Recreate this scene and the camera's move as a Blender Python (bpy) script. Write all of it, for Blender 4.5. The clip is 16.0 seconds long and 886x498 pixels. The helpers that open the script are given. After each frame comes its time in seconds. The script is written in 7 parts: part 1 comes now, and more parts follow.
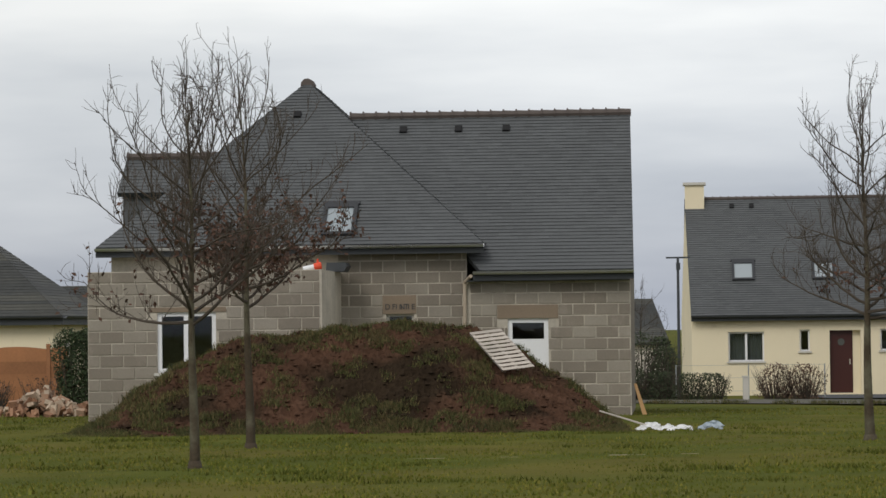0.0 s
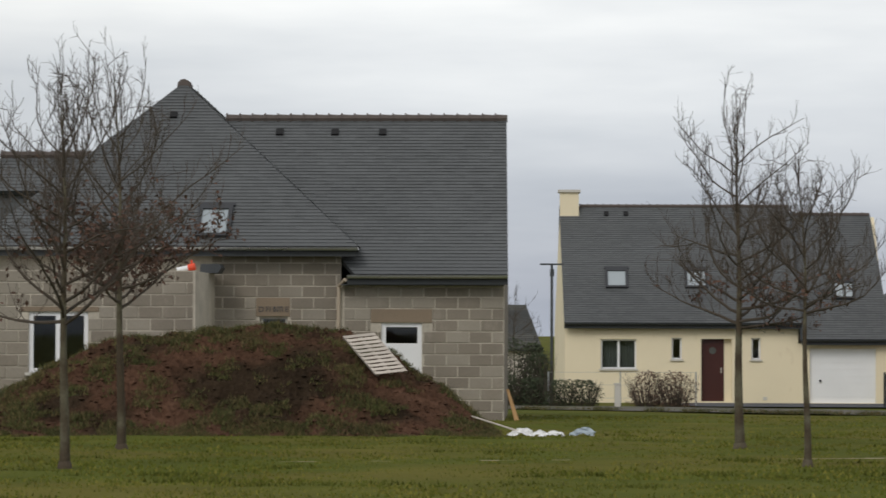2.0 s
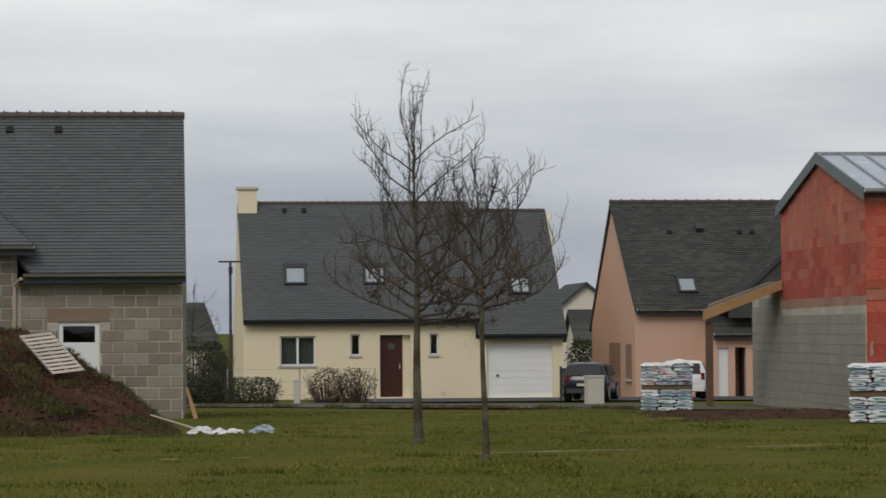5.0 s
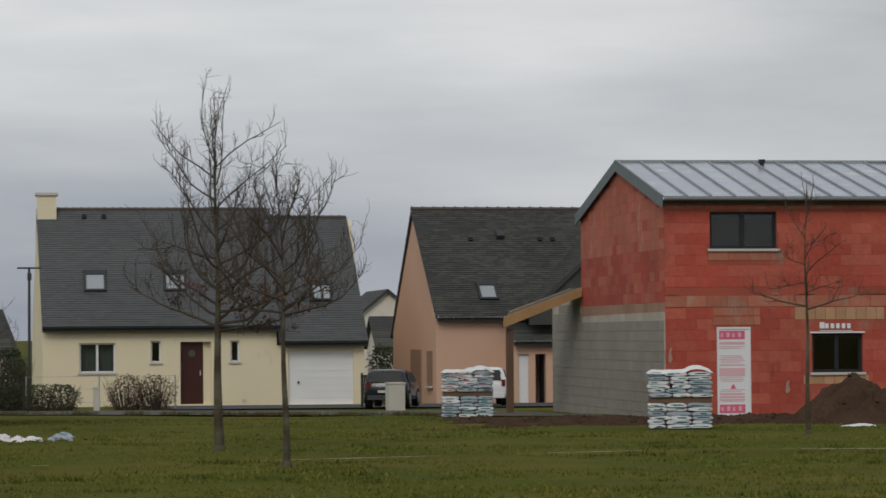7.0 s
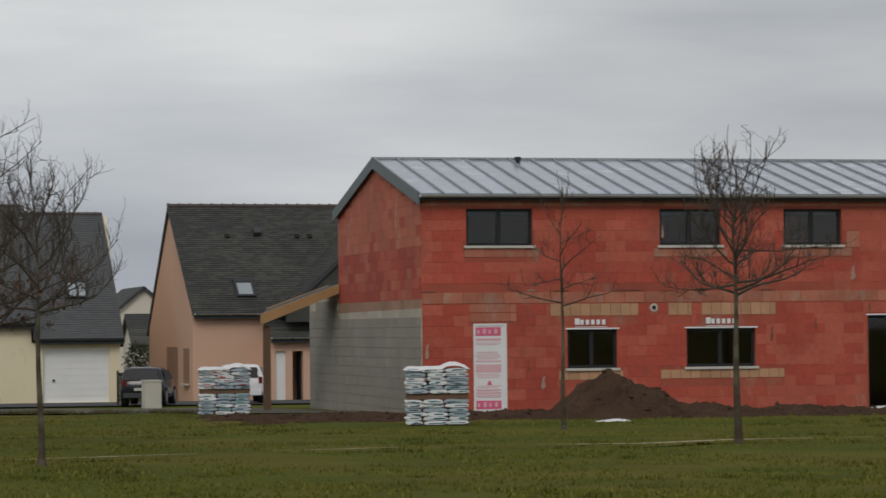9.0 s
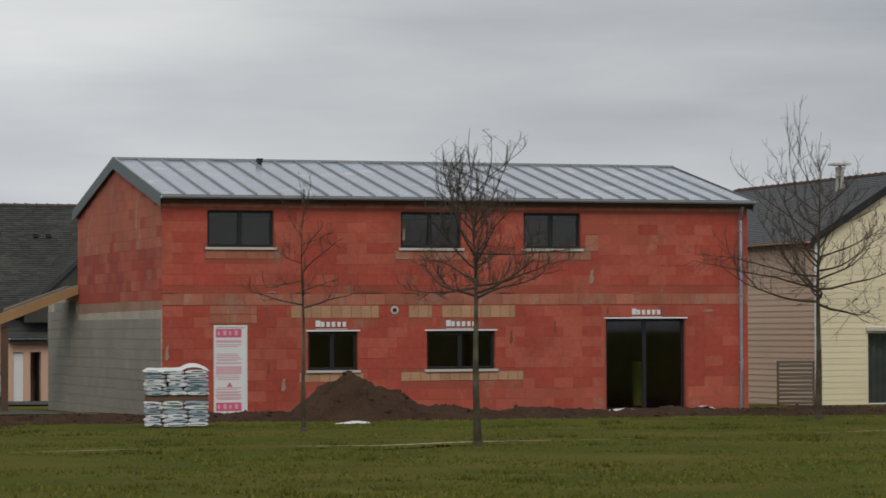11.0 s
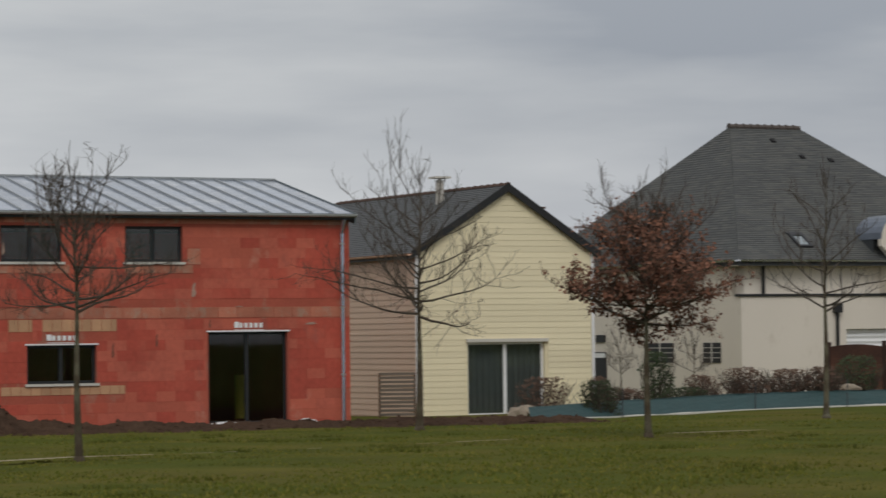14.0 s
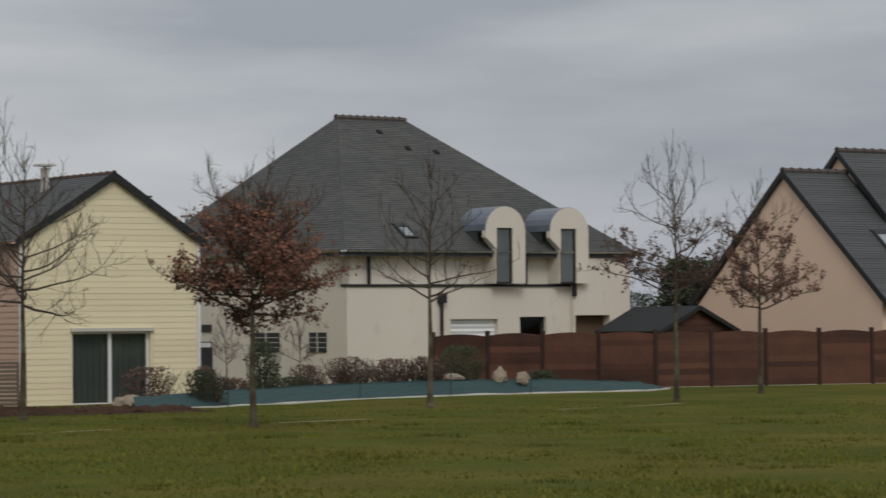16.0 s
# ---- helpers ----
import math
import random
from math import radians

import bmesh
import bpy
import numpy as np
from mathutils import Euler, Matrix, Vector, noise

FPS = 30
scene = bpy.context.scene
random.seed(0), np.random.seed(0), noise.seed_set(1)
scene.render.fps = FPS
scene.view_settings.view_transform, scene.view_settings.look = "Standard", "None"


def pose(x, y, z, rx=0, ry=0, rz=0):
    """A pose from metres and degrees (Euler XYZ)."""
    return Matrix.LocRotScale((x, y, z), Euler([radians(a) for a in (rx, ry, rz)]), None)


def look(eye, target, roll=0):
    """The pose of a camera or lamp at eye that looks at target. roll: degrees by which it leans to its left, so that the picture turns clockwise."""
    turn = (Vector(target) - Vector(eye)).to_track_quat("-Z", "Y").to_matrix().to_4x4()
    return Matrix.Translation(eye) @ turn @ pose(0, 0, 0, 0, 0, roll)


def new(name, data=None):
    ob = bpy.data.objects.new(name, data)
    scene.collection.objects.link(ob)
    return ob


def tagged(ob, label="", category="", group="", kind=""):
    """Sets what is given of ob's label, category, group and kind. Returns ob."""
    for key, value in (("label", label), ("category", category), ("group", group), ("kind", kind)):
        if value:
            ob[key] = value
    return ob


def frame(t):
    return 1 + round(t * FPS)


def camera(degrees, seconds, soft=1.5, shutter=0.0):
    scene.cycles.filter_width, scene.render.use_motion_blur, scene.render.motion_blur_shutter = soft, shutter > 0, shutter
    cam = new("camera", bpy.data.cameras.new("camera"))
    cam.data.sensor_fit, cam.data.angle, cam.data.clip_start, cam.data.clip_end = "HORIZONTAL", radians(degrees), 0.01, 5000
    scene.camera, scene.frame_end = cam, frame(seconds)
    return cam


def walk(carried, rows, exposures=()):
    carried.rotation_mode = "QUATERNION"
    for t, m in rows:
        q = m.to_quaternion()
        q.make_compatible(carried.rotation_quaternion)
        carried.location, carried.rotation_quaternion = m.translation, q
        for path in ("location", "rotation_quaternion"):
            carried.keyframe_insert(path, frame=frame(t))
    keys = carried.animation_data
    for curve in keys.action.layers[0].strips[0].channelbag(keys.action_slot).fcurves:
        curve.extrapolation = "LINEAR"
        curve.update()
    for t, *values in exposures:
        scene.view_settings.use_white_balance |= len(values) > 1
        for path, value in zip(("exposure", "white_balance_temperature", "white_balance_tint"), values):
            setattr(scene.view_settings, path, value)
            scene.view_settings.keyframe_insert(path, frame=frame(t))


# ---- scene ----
cam = camera(17.83, 16.0, soft=1.5, shutter=0.35)
EYE = Vector((0.0, 0.0, 1.6))
# seconds, yaw, pitch, roll: the camera stands still and pans to the right
ROWS = [
    (0.0, 0.005, 1.605, 0.638),
    (0.5, -0.281, 1.605, 0.411),
    (1.0, -0.548, 1.681, 0.276),
    (1.5, -1.178, 1.739, 0.129),
    (2.0, -2.560, 1.677, -0.173),
    (2.5, -3.804, 1.642, 0.009),
    (3.0, -4.980, 1.537, 0.089),
    (3.5, -6.373, 1.537, -0.047),
    (4.0, -7.393, 1.583, 0.205),
    (4.2, -7.672, 1.573, 0.244),
    (6.3, -11.740, 1.704, 0.200),
    (6.5, -12.117, 1.694, 0.104),
    (7.0, -13.094, 1.716, 0.396),
    (7.5, -13.980, 1.731, 0.313),
    (8.0, -15.231, 1.627, 0.261),
    (8.5, -16.751, 1.571, 0.338),
    (9.0, -18.016, 1.614, 0.552),
    (9.5, -19.343, 1.603, 0.579),
    (10.0, -20.830, 1.573, 0.574),
    (10.2, -21.368, 1.573, 0.443),
    (12.5, -26.344, 1.756, 0.882),
    (13.0, -27.472, 1.768, 0.978),
    (13.5, -29.140, 1.718, 0.884),
    (14.0, -31.320, 1.817, 0.677),
    (14.5, -33.381, 1.742, 0.547),
    (15.0, -35.401, 1.752, 0.543),
    (15.5, -37.315, 1.652, 0.496),
    (16.0, -39.297, 1.523, 0.538),
]
walk(cam, [(t, pose(*EYE, 90 + pitch, roll, yaw)) for t, yaw, pitch, roll in ROWS],
     [(0.0, -0.07), (3.5, -0.14), (6.5, -0.50), (9.0, -0.50), (12.5, -0.41), (16.0, -0.41)])

# ---- world and light: a bright overcast sky ----
world = bpy.data.worlds.new("sky")
scene.world = world
world.use_nodes = True
wn, wl = world.node_tree.nodes, world.node_tree.links
wn.clear()
w_out = wn.new("ShaderNodeOutputWorld")
w_bg = wn.new("ShaderNodeBackground")
w_sky = wn.new("ShaderNodeTexSky")
w_sky.sky_type, w_sky.sun_disc = "NISHITA", False
w_sky.sun_elevation, w_sky.sun_rotation = radians(38), radians(150)
w_tc = wn.new("ShaderNodeTexCoord")
w_map = wn.new("ShaderNodeMapping")
w_map.inputs["Scale"].default_value = (1.0, 1.0, 5.5)
w_n1 = wn.new("ShaderNodeTexNoise")
w_n1.inputs["Scale"].default_value, w_n1.inputs["Detail"].default_value, w_n1.inputs["Roughness"].default_value = 2.2, 6, 0.5
w_ramp = wn.new("ShaderNodeValToRGB")
w_ramp.color_ramp.elements[0].position, w_ramp.color_ramp.elements[0].color = 0.33, (0.40, 0.42, 0.47, 1)
w_ramp.color_ramp.elements[1].position, w_ramp.color_ramp.elements[1].color = 0.62, (0.88, 0.87, 0.855, 1)
w_mix = wn.new("ShaderNodeMix")
w_mix.data_type = "RGBA"
w_mix.inputs[0].default_value = 0.015
wl.new(w_tc.outputs["Generated"], w_map.inputs["Vector"])
wl.new(w_map.outputs["Vector"], w_n1.inputs["Vector"])
wl.new(w_n1.outputs["Fac"], w_ramp.inputs["Fac"])
wl.new(w_ramp.outputs["Color"], w_mix.inputs[6])
wl.new(w_sky.outputs["Color"], w_mix.inputs[7])
# an overcast sky is dimmer and bluer towards the horizon
w_sep = wn.new("ShaderNodeSeparateXYZ")
w_rise = wn.new("ShaderNodeMapRange")
w_rise.inputs["From Min"].default_value, w_rise.inputs["From Max"].default_value = -0.01, 0.13
w_low = wn.new("ShaderNodeMix")
w_low.data_type, w_low.blend_type = "RGBA", "MULTIPLY"
w_tint = wn.new("ShaderNodeMix")
w_tint.data_type = "RGBA"
w_tint.inputs[6].default_value, w_tint.inputs[7].default_value = (0.635, 0.675, 0.765, 1), (1.0, 1, 0.985, 1)
w_low.inputs[0].default_value = 1.0
wl.new(w_tc.outputs["Generated"], w_sep.inputs[0])
wl.new(w_sep.outputs["Z"], w_rise.inputs["Value"])
wl.new(w_rise.outputs["Result"], w_tint.inputs[0])
wl.new(w_mix.outputs[2], w_low.inputs[6])
wl.new(w_tint.outputs[2], w_low.inputs[7])
# the cloud is thinner and brighter in one broad part of the sky
w_dot = wn.new("ShaderNodeVectorMath")
w_dot.operation = "DOT_PRODUCT"
w_dot.inputs[1].default_value = Vector((math.sin(radians(8)), math.cos(radians(8)), 0.14)).normalized()
w_thin = wn.new("ShaderNodeMapRange")
w_thin.interpolation_type = "SMOOTHSTEP"
w_thin.inputs["From Min"].default_value, w_thin.inputs["From Max"].default_value = 0.962, 1.0
w_thin.inputs["To Min"].default_value, w_thin.inputs["To Max"].default_value = 0.92, 1.06
w_glow = wn.new("ShaderNodeVectorMath")
w_glow.operation = "SCALE"
wl.new(w_tc.outputs["Generated"], w_dot.inputs[0])
wl.new(w_dot.outputs["Value"], w_thin.inputs["Value"])
wl.new(w_low.outputs[2], w_glow.inputs[0])
wl.new(w_thin.outputs["Result"], w_glow.inputs["Scale"])
wl.new(w_glow.outputs["Vector"], w_bg.inputs["Color"])
w_bg.inputs["Strength"].default_value = 1.12
wl.new(w_bg.outputs["Background"], w_out.inputs["Surface"])

sun = new("sun", bpy.data.lights.new("sun", "SUN"))
sun.data.energy, sun.data.angle, sun.data.color = 1.3, radians(25), (1.0, 0.96, 0.9)
sun.matrix_world = look((-24, -40, 42), (0, 0, 0))


# ---- materials ----
def mat(name, col, rough=0.8, var=0.25, scale=1.2, fine=25.0, bump=0.3, dist=0.01, rand=None, amount=0.25, metal=0.0, stretch=(1, 1, 1), tint=None, tint_scale=0.6, spec=0.4, smear=None, smear_at=0.56, smear_stretch=(0.8, 0.8, 0.45), smear_scale=2.2):
    """A surface with blotches, grain and relief in world metres. rand: 'object' or 'island' varies piece by piece."""
    m = bpy.data.materials.new(name)
    m.use_nodes = True
    nt = m.node_tree
    b = nt.nodes["Principled BSDF"]
    b.inputs["Roughness"].default_value, b.inputs["Metallic"].default_value = rough, metal
    b.inputs["Specular IOR Level"].default_value = spec
    geo = nt.nodes.new("ShaderNodeNewGeometry")
    mp = nt.nodes.new("ShaderNodeMapping")
    mp.inputs["Scale"].default_value = stretch
    nt.links.new(geo.outputs["Position"], mp.inputs["Vector"])

    def tex(s, detail=4.0):
        n = nt.nodes.new("ShaderNodeTexNoise")
        n.inputs["Scale"].default_value, n.inputs["Detail"].default_value = s, detail
        nt.links.new(mp.outputs["Vector"], n.inputs["Vector"])
        return n.outputs["Fac"]

    def maths(op, a, c):
        n = nt.nodes.new("ShaderNodeMath")
        n.operation = op
        for k, v in enumerate((a, c)):
            if isinstance(v, (int, float)):
                n.inputs[k].default_value = v
            else:
                nt.links.new(v, n.inputs[k])
        return n.outputs[0]

    big, small = tex(scale), tex(fine, 3.0)
    total = maths("ADD", maths("MULTIPLY", maths("SUBTRACT", big, 0.5), var * 2.2), maths("MULTIPLY", maths("SUBTRACT", small, 0.5), var * 1.3))
    r = None
    if rand:
        if rand == "object":
            r = nt.nodes.new("ShaderNodeObjectInfo").outputs["Random"]
        else:
            r = geo.outputs["Random Per Island"]
        total = maths("ADD", total, maths("MULTIPLY", maths("SUBTRACT", r, 0.5), amount * 2))
    val = maths("ADD", total, 1.0)
    mix = nt.nodes.new("ShaderNodeMix")
    mix.data_type = "RGBA"
    mix.inputs[6].default_value = (*col, 1)
    mix.inputs[7].default_value = (*(tint or col), 1)
    if tint:
        edge = nt.nodes.new("ShaderNodeMapRange")
        edge.inputs["From Min"].default_value, edge.inputs["From Max"].default_value = 0.44, 0.62
        src = tex(tint_scale, 5.0)
        if rand and r is not None:
            src = maths("ADD", maths("MULTIPLY", src, 0.6), maths("MULTIPLY", r, 0.4))
        nt.links.new(src, edge.inputs["Value"])
        nt.links.new(edge.outputs["Result"], mix.inputs[0])
    sc = nt.nodes.new("ShaderNodeVectorMath")
    sc.operation = "SCALE"
    colour = mix.outputs[2]
    if smear:
        # ragged patches: pale lime or dark dirt run down; on zinc, painted sky reflections
        mp2 = nt.nodes.new("ShaderNodeMapping")
        mp2.inputs["Scale"].default_value, mp2.inputs["Location"].default_value = smear_stretch, (3.1, 7.7, 1.3)
        nt.links.new(geo.outputs["Position"], mp2.inputs["Vector"])
        sn = nt.nodes.new("ShaderNodeTexNoise")
        sn.inputs["Scale"].default_value, sn.inputs["Detail"].default_value, sn.inputs["Roughness"].default_value = smear_scale, 8.0, 0.68
        nt.links.new(mp2.outputs["Vector"], sn.inputs["Vector"])
        lim = nt.nodes.new("ShaderNodeMapRange")
        lim.inputs["From Min"].default_value, lim.inputs["From Max"].default_value = smear_at, smear_at + 0.14
        lim.inputs["To Max"].default_value = 0.75
        nt.links.new(sn.outputs["Fac"], lim.inputs["Value"])
        mx2 = nt.nodes.new("ShaderNodeMix")
        mx2.data_type = "RGBA"
        mx2.inputs[7].default_value = (*smear, 1)
        nt.links.new(colour, mx2.inputs[6])
        nt.links.new(lim.outputs["Result"], mx2.inputs[0])
        colour = mx2.outputs[2]
    nt.links.new(colour, sc.inputs[0])
    nt.links.new(val, sc.inputs["Scale"])
    nt.links.new(sc.outputs["Vector"], b.inputs["Base Color"])
    bp = nt.nodes.new("ShaderNodeBump")
    bp.inputs["Strength"].default_value, bp.inputs["Distance"].default_value = bump, dist
    nt.links.new(small, bp.inputs["Height"])
    nt.links.new(bp.outputs["Normal"], b.inputs["Normal"])
    rr = maths("ADD", maths("MULTIPLY", maths("SUBTRACT", big, 0.5), 0.25), rough)
    nt.links.new(rr, b.inputs["Roughness"])
    return m


def glass_mat(name, tint=(0.9, 0.95, 0.95)):
    m = bpy.data.materials.new(name)
    m.use_nodes = True
    nt = m.node_tree
    nt.nodes.clear()
    out = nt.nodes.new("ShaderNodeOutputMaterial")
    tr, gl, mx = nt.nodes.new("ShaderNodeBsdfTransparent"), nt.nodes.new("ShaderNodeBsdfGlossy"), nt.nodes.new("ShaderNodeMixShader")
    fr = nt.nodes.new("ShaderNodeFresnel")
    fr.inputs["IOR"].default_value = 1.5
    tr.inputs["Color"].default_value = (*tint, 1)
    gl.inputs["Roughness"].default_value = 0.02
    nt.links.new(fr.outputs[0], mx.inputs[0])
    nt.links.new(tr.outputs[0], mx.inputs[1])
    nt.links.new(gl.outputs[0], mx.inputs[2])
    nt.links.new(mx.outputs[0], out.inputs["Surface"])
    return m


M_LAWN = mat("lawn", (0.082, 0.094, 0.018), 0.95, 0.30, 0.55, 26.0, 0.7, 0.03, tint=(0.118, 0.108, 0.026), tint_scale=0.22, spec=0.03)
M_GRASS = mat("grass_blades", (0.118, 0.134, 0.025), 0.9, 0.3, 0.5, 6.0, 0.0, rand="island", amount=0.22, tint=(0.155, 0.145, 0.034), tint_scale=0.3, spec=0.03)
M_TUFT = mat("longer_grass", (0.082, 0.094, 0.020), 0.9, 0.3, 0.6, 6.0, 0.0, rand="island", amount=0.25, spec=0.03)
M_WEED = mat("weeds", (0.068, 0.080, 0.020), 0.9, 0.4, 0.8, 6.0, 0.0, rand="island", amount=0.45, tint=(0.10, 0.075, 0.03), tint_scale=1.1)
M_SOIL = mat("heaped_soil", (0.078, 0.042, 0.027), 0.97, 0.55, 1.3, 9.0, 1.0, 0.07, tint=(0.032, 0.022, 0.014), tint_scale=0.6, spec=0.05, smear=(0.112, 0.064, 0.043), smear_at=0.58, smear_stretch=(1, 1, 1), smear_scale=0.8)
M_SOIL2 = mat("dark_soil", (0.066, 0.041, 0.028), 0.97, 0.5, 1.6, 14.0, 1.0, 0.05, spec=0.05)
M_BLOCK = mat("concrete_block", (0.225, 0.196, 0.158), 0.9, 0.22, 0.7, 22.0, 0.5, 0.006, rand="object", amount=0.10, tint=(0.262, 0.236, 0.195), tint_scale=0.5, smear=(0.34, 0.305, 0.255), smear_at=0.57)
M_BLOCKJ = mat("concrete_block_wall", (0.21, 0.185, 0.15), 0.92, 0.2, 0.8, 25.0, 0.4, 0.006, rand="island", amount=0.14)
M_MORTAR = mat("mortar", (0.46, 0.42, 0.35), 0.95, 0.35, 1.5, 16.0, 0.5, 0.006, smear=(0.26, 0.23, 0.19), smear_at=0.56, smear_scale=3.0)
M_GREYBLOCK = mat("grey_block", (0.285, 0.268, 0.232), 0.92, 0.22, 0.8, 25.0, 0.4, 0.006, rand="island", amount=0.05, smear=(0.36, 0.34, 0.30), smear_at=0.58)
M_SLATE = mat("slate", (0.084, 0.089, 0.092), 0.6, 0.22, 0.35, 12.0, 0.35, 0.004, rand="island", amount=0.10, spec=0.35, stretch=(1, 1, 1))
M_SLATE3 = mat("weathered_slate", (0.082, 0.086, 0.086), 0.75, 0.25, 0.5, 6.0, 0.4, 0.006, rand="island", amount=0.10, tint=(0.096, 0.097, 0.092))
M_BARREL = mat("dull_zinc", (0.20, 0.23, 0.28), 0.42, 0.25, 1.5, 6.0, metal=0.5)
M_VERGE = mat("grey_metal_verge", (0.135, 0.165, 0.175), 0.5, 0.15, metal=0.3)
M_SLATE2 = mat("old_slate", (0.044, 0.046, 0.044), 0.75, 0.40, 0.5, 5.0, 0.4, 0.006, rand="island", amount=0.12, tint=(0.058, 0.058, 0.050), smear=(0.078, 0.078, 0.066), smear_at=0.58)
M_RIDGE = mat("ridge_tile", (0.10, 0.082, 0.074), 0.8, 0.2)
M_RIDGE_BROWN = mat("brown_ridge_tile", (0.10, 0.06, 0.045), 0.8, 0.2)
# pale smear and blotches paint the sky's streaky reflections into the sheets
M_ZINC = mat("zinc_sheet", (0.44, 0.49, 0.58), 0.20, 0.32, 1.1, 3.0, 0.10, 0.02, metal=0.8, spec=0.5, rand="object", amount=0.10, smear=(0.80, 0.82, 0.84), smear_at=0.55, smear_stretch=(1, 1, 1), smear_scale=0.9)
M_GUTTER = mat("grey_gutter", (0.34, 0.36, 0.37), 0.45, 0.15, metal=0.5)
# colour raised above the grey gutter's for the eaves' line of reflected sky
M_GUTTERLINE = mat("zinc_gutter", (0.58, 0.60, 0.62), 0.28, 0.15, metal=0.8)
M_FELT = mat("roofing_felt", (0.020, 0.022, 0.025), 0.85, 0.3, 1.5, 20.0)
M_LZINC = mat("light_zinc", (0.50, 0.53, 0.55), 0.5, 0.12, metal=0.3)
M_FASCIA = mat("dark_fascia", (0.045, 0.05, 0.055), 0.6, 0.15)
M_CREAM = mat("cream_render", (0.78, 0.69, 0.50), 0.9, 0.07, 0.5, 40.0, 0.3, 0.003, smear=(0.66, 0.56, 0.39), smear_at=0.60)
M_PINK = mat("salmon_render", (0.62, 0.40, 0.29), 0.9, 0.08, 0.5, 40.0, 0.3, 0.003)
M_WHITER = mat("offwhite_render", (0.70, 0.645, 0.565), 0.9, 0.07, 0.4, 40.0, 0.3, 0.003, stretch=(1, 1, 0.5), smear=(0.60, 0.54, 0.46), smear_at=0.58)
M_PEACH = mat("peach_render", (0.74, 0.55, 0.43), 0.9, 0.08, 0.5, 40.0, 0.3, 0.003)
M_BRICK = mat("terracotta_brick", (0.425, 0.077, 0.050), 0.85, 0.36, 0.7, 9.0, 0.4, 0.006, rand="object", amount=0.06, tint=(0.44, 0.108, 0.070), tint_scale=0.9, smear=(0.28, 0.088, 0.068), smear_at=0.57)
M_BRICKI = mat("terracotta_brick_wall", (0.425, 0.077, 0.050), 0.85, 0.36, 0.7, 9.0, 0.4, 0.006, rand="island", amount=0.06, tint=(0.44, 0.108, 0.070), tint_scale=0.9, smear=(0.28, 0.088, 0.068), smear_at=0.57)
M_BRICK_PALE = mat("pale_brick", (0.40, 0.145, 0.092), 0.9, 0.26, 1.5, 18.0, 0.5, 0.006, rand="object", amount=0.14, smear=(0.34, 0.24, 0.18), smear_at=0.50, smear_scale=3.5)
M_BUFF = mat("buff_brick", (0.46, 0.27, 0.155), 0.9, 0.2, 2.5, 18.0, 0.5, 0.006, rand="object", amount=0.12)
M_JOINT = mat("brick_joint", (0.36, 0.085, 0.055), 0.95, 0.3, 1.0, 20.0, smear=(0.30, 0.17, 0.12), smear_at=0.54)
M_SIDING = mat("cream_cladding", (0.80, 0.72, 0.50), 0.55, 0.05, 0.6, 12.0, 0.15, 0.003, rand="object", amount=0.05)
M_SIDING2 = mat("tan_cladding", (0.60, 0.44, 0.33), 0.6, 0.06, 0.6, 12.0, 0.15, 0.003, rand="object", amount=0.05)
M_WHITE = mat("white_paint", (0.78, 0.79, 0.80), 0.5, 0.05)
M_STONE = mat("pale_sill", (0.55, 0.53, 0.48), 0.8, 0.12)
M_BLACK = mat("black_frame", (0.015, 0.016, 0.018), 0.55, 0.1)
M_DARK = mat("dark_interior", (0.012, 0.012, 0.013), 0.9, 0.2)
# darker than the door's own red: its recess's shade is in the colour
M_BROWN_DOOR = mat("red_brown_door", (0.050, 0.013, 0.010), 0.4, 0.15)
M_WOOD = mat("pine_wood", (0.42, 0.25, 0.11), 0.7, 0.2, 2.0, 20.0, 0.3, 0.004, rand="object", amount=0.1)
M_POST = mat("weathered_post", (0.13, 0.08, 0.05), 0.85, 0.25)
M_FENCE = mat("stained_fence", (0.090, 0.038, 0.023), 0.75, 0.45, 1.4, 15.0, 0.3, 0.004, rand="object", amount=0.36)
M_ORANGE_FENCE = mat("orange_fence", (0.36, 0.16, 0.07), 0.75, 0.25, 1.0, 15.0, 0.3, 0.004, rand="object", amount=0.15)
M_BARK = mat("bark", (0.066, 0.049, 0.030), 0.95, 0.5, 3.0, 25.0, 0.8, 0.012, tint=(0.098, 0.090, 0.060), tint_scale=3.0)
M_TWIG = mat("twigs", (0.070, 0.056, 0.043), 0.95, 0.3, 2.0, 20.0)
M_LEAF = mat("dry_oak_leaves", (0.082, 0.042, 0.027), 0.8, 0.4, 1.5, 20.0, 0.0, rand="island", amount=0.45)
M_LEAF_RED = mat("russet_oak_leaves", (0.165, 0.072, 0.043), 0.8, 0.4, 1.5, 20.0, 0.0, rand="island", amount=0.45)
M_HEDGE = mat("hedge_leaves", (0.035, 0.048, 0.020), 0.85, 0.4, 1.5, 20.0, 0.0, rand="island", amount=0.5)
M_SHRUB = mat("winter_shrub", (0.11, 0.065, 0.045), 0.9, 0.4, 1.5, 20.0, 0.0, rand="island", amount=0.4)
M_ASPHALT = mat("asphalt", (0.055, 0.056, 0.06), 0.9, 0.2, 0.8, 40.0)
M_PAVE = mat("gravel_verge", (0.105, 0.095, 0.080), 0.95, 0.45, 0.9, 14.0, 0.6, 0.02, tint=(0.060, 0.062, 0.030), tint_scale=0.8)
M_PATH = mat("worn_path", (0.30, 0.255, 0.165), 0.95, 0.3, 1.0, 30.0)
M_TARP = mat("teal_tarpaulin", (0.030, 0.066, 0.068), 0.8, 0.25, 1.5, 8.0, 0.5, 0.03)
